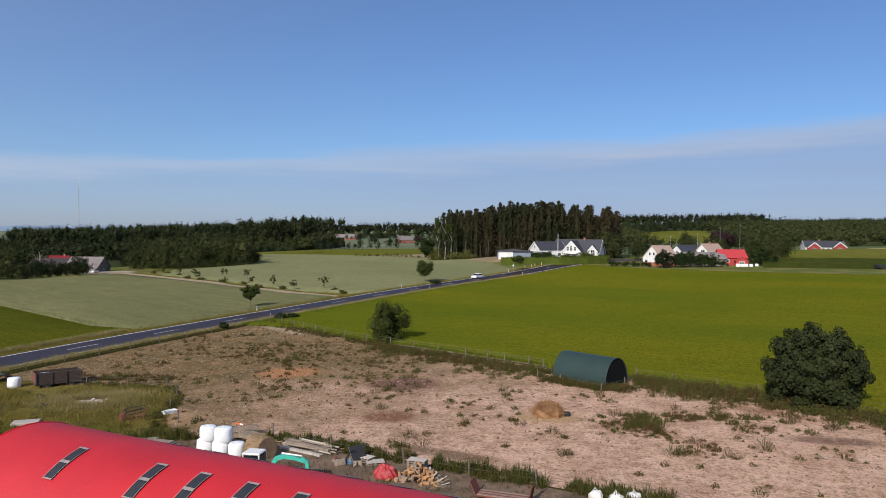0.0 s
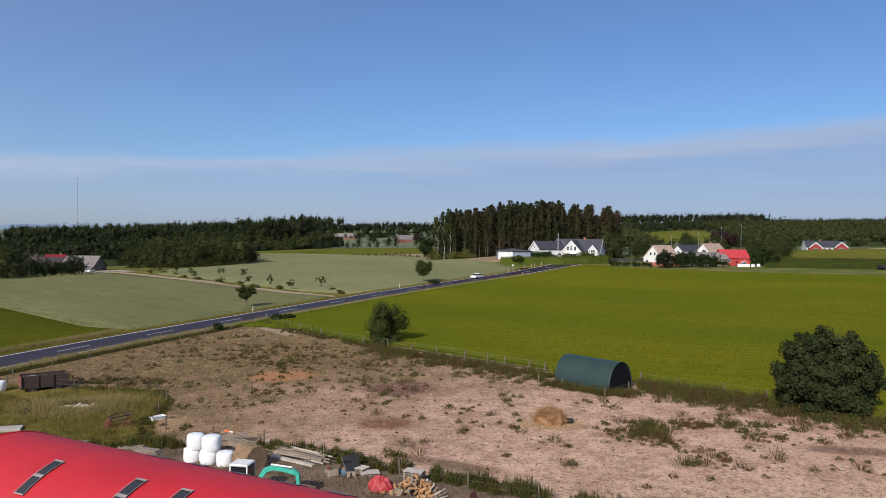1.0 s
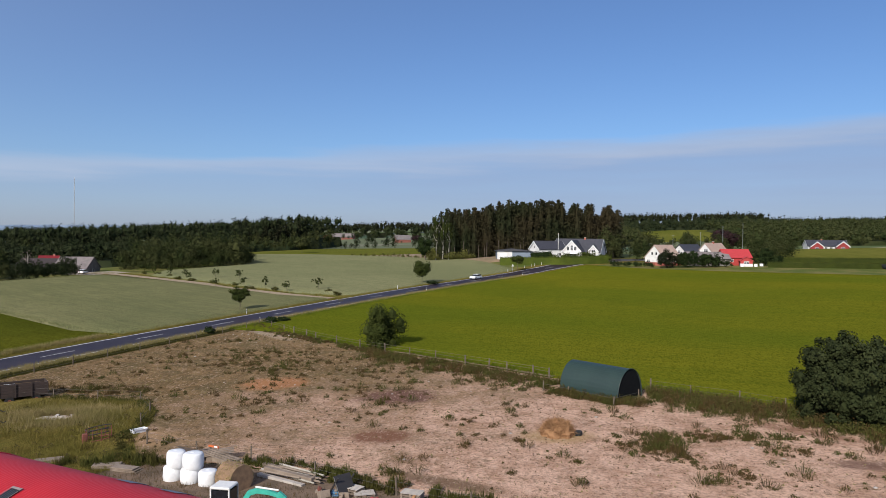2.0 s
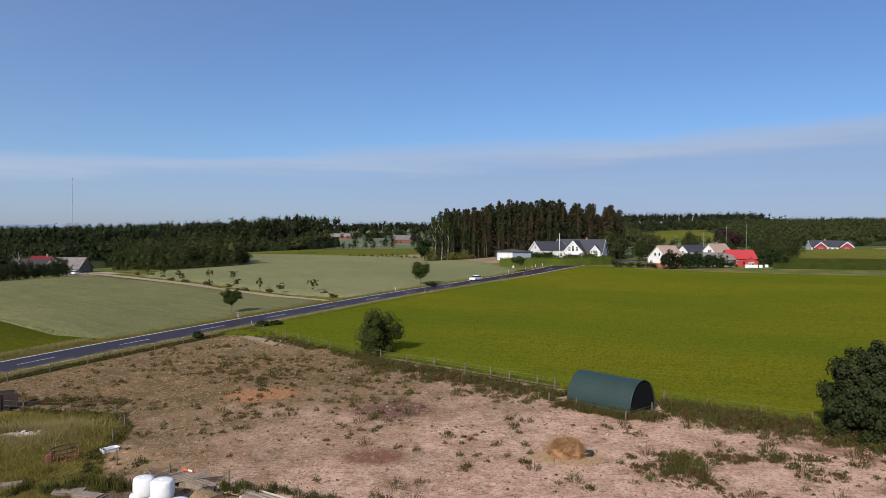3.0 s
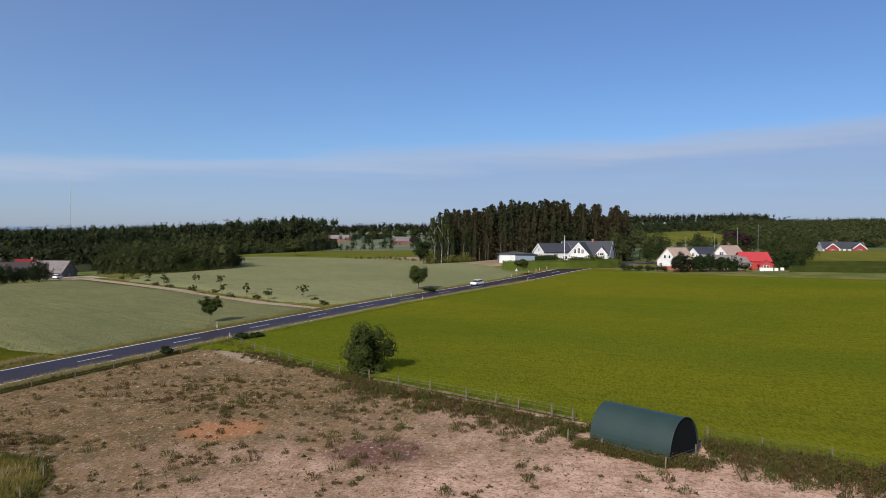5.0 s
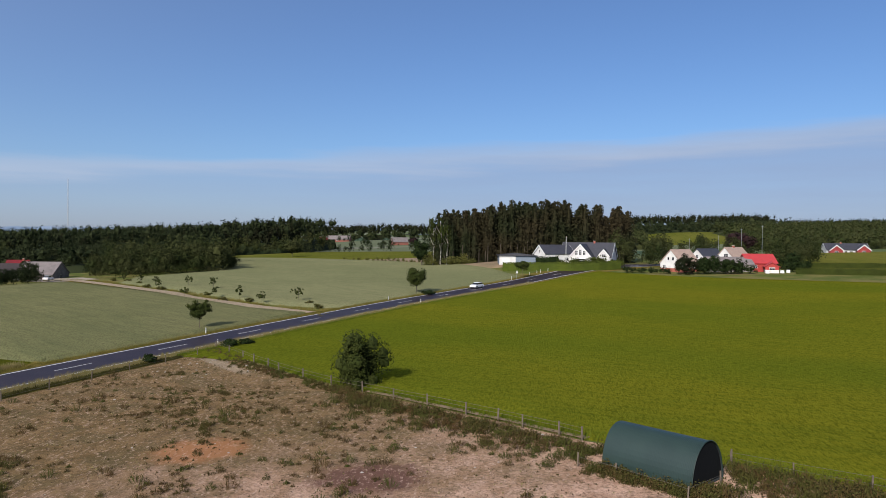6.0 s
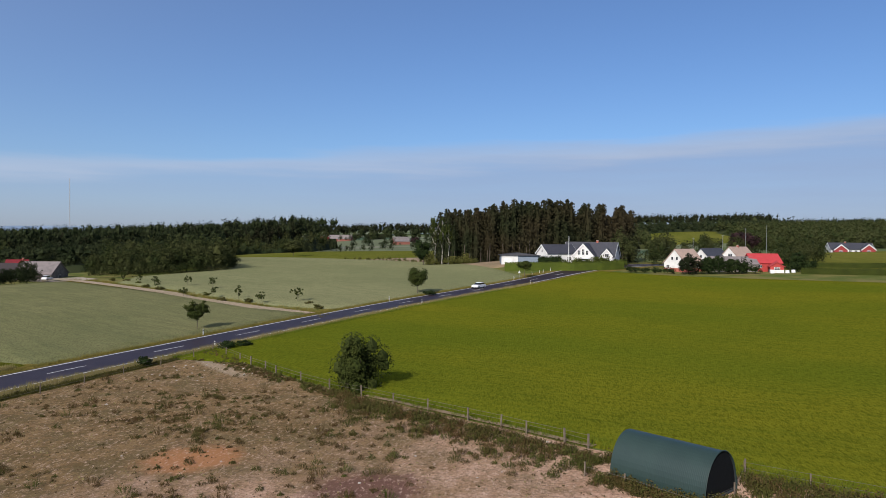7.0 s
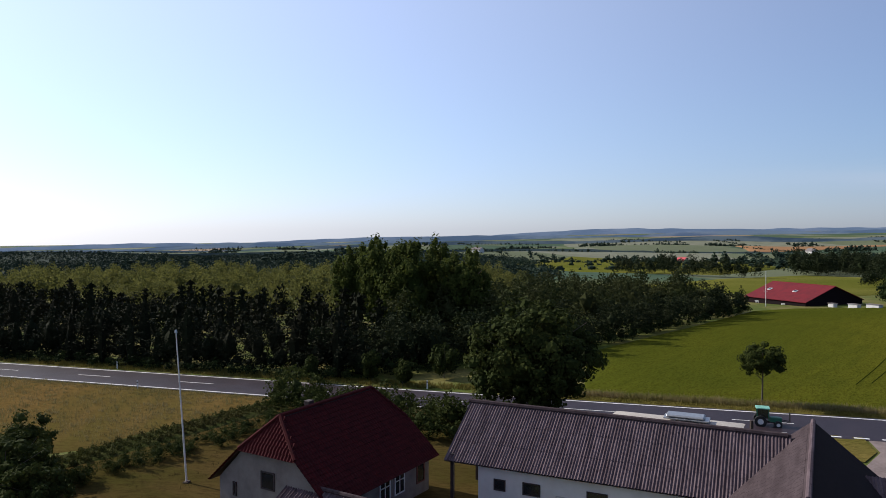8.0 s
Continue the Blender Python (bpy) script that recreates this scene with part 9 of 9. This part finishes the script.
for k in range(150):
    x, y = R.normal(0, 0.85), R.normal(0, 0.5)
    top = max(0.08, 1.15 - 0.6 * abs(x) - 0.5 * abs(y))
    z = R.uniform(0.05, top)
    a, b = R.uniform(0, 3.14), R.uniform(-0.5, 0.5)
    d = Vector((math.cos(a) * math.cos(b), math.sin(a) * math.cos(b), math.sin(b))) * 0.2
    part("log", rod(bmesh.new(), Vector((x, y, z)) - d, Vector((x, y, z)) + d, R.uniform(0.05, 0.10), None, 6), M["log"] if k % 3 else M["old_wood"], fw)
for i, (x, y, a) in enumerate(((-1.9, 39.3, 30), (-1.4, 38.9, -10), (-2.2, 40.2, 70))):
    of = thing("offcuts", at(x, y, a), "grey board offcuts leaning together", "boards", "offcut heaps")
    for k in range(4):
        part("board", blk((-0.6, -0.3 + 0.15 * k, 0.1 * k), (0.6, -0.2 + 0.15 * k, 0.1 * k + 0.03), m=Matrix.Rotation(radians(-12 - 9 * k), 4, "Y")), M["concrete"] if k % 2 else M["old_wood"], of)
    part("board", blk((-0.5, -0.3, 0.0), (0.5, 0.3, 0.12)), M["old_wood"], of)

imp = thing("farm_implement", at(2.4, 36.9, -14, -0.15) @ Matrix.Scale(0.8, 4), "rusty red flat-bed implement with upright ends", "farm implement")
for k in range(5):
    part("bed_board", blk((-1.9, -0.6 + 0.24 * k, 0.55), (1.7, -0.38 + 0.24 * k, 0.6), 0.01), M["rust"] if k % 2 else M["old_wood"], imp)
part("frame", tube([(-2.0, -0.6, 0.5), (1.9, -0.6, 0.5), (1.9, 0.6, 0.5), (-2.0, 0.6, 0.5), (-2.0, -0.6, 0.5)], 0.07, 5), M["rust"], imp)
for x, t in ((-2.0, -25), (1.85, 12)):
    part("end_gate", blk((-0.04, -0.6, 0.0), (0.04, 0.6, 1.05), 0.02, Matrix.Translation((x, 0, 0.5)) @ Matrix.Rotation(radians(t), 4, "Y")), M["rust"], imp, "rust-red end gate")
part("lever", tube([(1.9, 0.3, 0.5), (2.2, 0.3, 1.9)], 0.05, 5), M["black_metal"], imp)
part("axle", blk((-0.3, -0.7, 0.0), (0.3, 0.7, 0.5), 0.05), M["black_metal"], imp)
for i, (x, y) in enumerate(((7.6, 37.6), (8.7, 37.3), (9.7, 37.5))):
    bg_ = thing("bulk_bag", at(x, y - 0.4, 25 * i) @ Matrix.Scale(0.7, 4), "crumpled white woven bulk bag", "bag", "bulk bags")
    bb = bmesh.new()
    bmesh.ops.create_icosphere(bb, subdivisions=3, radius=0.6)
    for v in bb.verts:
        v.co *= 1 + 0.25 * noise.noise(v.co * 3 + Vector((i, 0, 0)))
        v.co.z = max(0, v.co.z * 0.9 + 0.35)
    part("body", bb, M["bag"], bg_)
    part("loop", tube([(-0.3, 0, 0.8), (-0.1, 0, 1.1), (0.1, 0, 0.85)], 0.03, 4), M["bag"], bg_, "lifting loop")
for i, (x, y, a) in enumerate(((-28.6, 47.2, 30), (-22.5, 45.8, -10), (-24.0, 46.4, 15))):
    sp = thing("board_stack", at(x, y, a), "grey boards stacked behind the hall", "boards", "yard boards")
    for k in range(4):
        part("board", blk((-1.1, -0.35, 0.09 * k), (1.1 - 0.15 * k, 0.35, 0.09 * k + 0.07), 0.01), M["old_wood"], sp)

# ---------------------------------------------------------------- vehicles
def car(m, paint, label, name="parked_car"):
    ob = thing(name, m, label, "car")
    bm = bmesh.new()
    prism(bm, [(-2.1, 0.32), (2.05, 0.32), (2.1, 0.62), (1.95, 0.82), (1.05, 0.93), (-1.75, 0.98), (-2.1, 0.85)], -0.86, 0.86)
    bmesh.ops.bevel(bm, geom=bm.edges[:], offset=0.05, segments=2, affect="EDGES")
    part("body", bm, paint, ob)
    gl = bmesh.new()
    prism(gl, [(-1.7, 0.95), (1.0, 0.92), (0.35, 1.36), (-1.35, 1.40)], -0.74, 0.74)
    part("window", gl, M["glass"], ob, "dark car windows")
    rf_ = bmesh.new()
    prism(rf_, [(-1.4, 1.38), (0.4, 1.34), (0.2, 1.46), (-1.15, 1.48)], -0.72, 0.72)
    bmesh.ops.bevel(rf_, geom=rf_.edges[:], offset=0.04, segments=1, affect="EDGES")
    part("car_roof", rf_, paint, ob)
    for x in (-1.3, 1.3):
        for y in (-0.78, 0.78):
            w = part("wheel", rod(bmesh.new(), (x, y - 0.1, 0.31), (x, y + 0.1, 0.31), 0.32, 0.32, 16), M["rubber"], ob)
            part("rim", rod(bmesh.new(), (x, y - 0.11, 0.31), (x, y + 0.11, 0.31), 0.19, 0.19, 12), M["galv"], w)
    for y in (-0.6, 0.6):
        part("headlight", blk((2.0, y - 0.17, 0.62), (2.1, y + 0.17, 0.76), 0.02), M["white_trim"], ob)
        part("tail_light", blk((-2.12, y - 0.15, 0.7), (-2.05, y + 0.15, 0.86), 0.02), M["red_roof"], ob)
    return ob


(cx_, cy_), ca = road_at(road_s(200.5), -1.75)
car(at(cx_, cy_, ca + 180, 0.07), M["car_white"], "white estate car on the country road", "white_car")
car(at(-19.6, 291.2, 15), M["car_dark"], "dark car parked at the wood's edge")
car(at(-145.6, 236.5, 100, 0.14), M["car_white"], "white van-like car on the gravel forecourt")
flat = thing("flat_trailer", at(-65.2, 38.0, 73, 0.16), "low flat trailer under a pale sheet", "trailer")
part("bed", blk((-1.9, -0.8, 0.25), (1.9, 0.8, 0.36), 0.02), M["galv"], flat)
part("load_sheet", blk((-1.7, -0.75, 0.36), (1.5, 0.75, 0.62), 0.1), M["galv"], flat, "pale load sheet")
for y in (-0.7, 0.7):
    part("wheel", rod(bmesh.new(), (0.1, y - 0.08, 0.22), (0.1, y + 0.08, 0.22), 0.24, 0.24, 14), M["rubber"], flat)

tc_ = thing("tractor", at(-64.9, 44.6, 78) @ Matrix.Scale(0.68, 4), "small green tractor with pale roof beside the road", "tractor")
part("bonnet", blk((0.2, -0.4, 0.6), (1.7, 0.4, 1.25), 0.08), M["tractor_green"], tc_, "green bonnet")
part("cab_roof", blk((-1.35, -0.75, 2.25), (0.3, 0.75, 2.42), 0.05), M["mint"], tc_, "pale mint cab roof")
part("cab", blk((-1.2, -0.65, 1.1), (0.15, 0.65, 2.25), 0.03), M["glass"], tc_, "dark glazed cab")
for x in (-1.24, 0.1):
    for y in (-0.7, 0.62):
        part("pillar", blk((x, y, 0.8), (x + 0.09, y + 0.08, 2.28)), M["tractor_green"], tc_)
part("chassis", blk((-1.3, -0.35, 0.5), (1.6, 0.35, 0.75)), M["black_metal"], tc_)
for x, r in ((-0.8, 0.72), (1.25, 0.45)):
    for y in (-0.78, 0.78):
        w = part("wheel", rod(bmesh.new(), (x, y - 0.18, r), (x, y + 0.18, r), r, r, 18), M["rubber"], tc_)
        part("rim", rod(bmesh.new(), (x, y - 0.19, r), (x, y + 0.19, r), r * 0.5, r * 0.5, 12), M["white_trim"], w)
for y in (-0.35, 0.35):
    part("loader_arm", tube([(1.5, y, 0.9), (2.6, y, 0.75), (2.6, y, 1.9)], 0.05, 5), M["black_metal"], tc_)
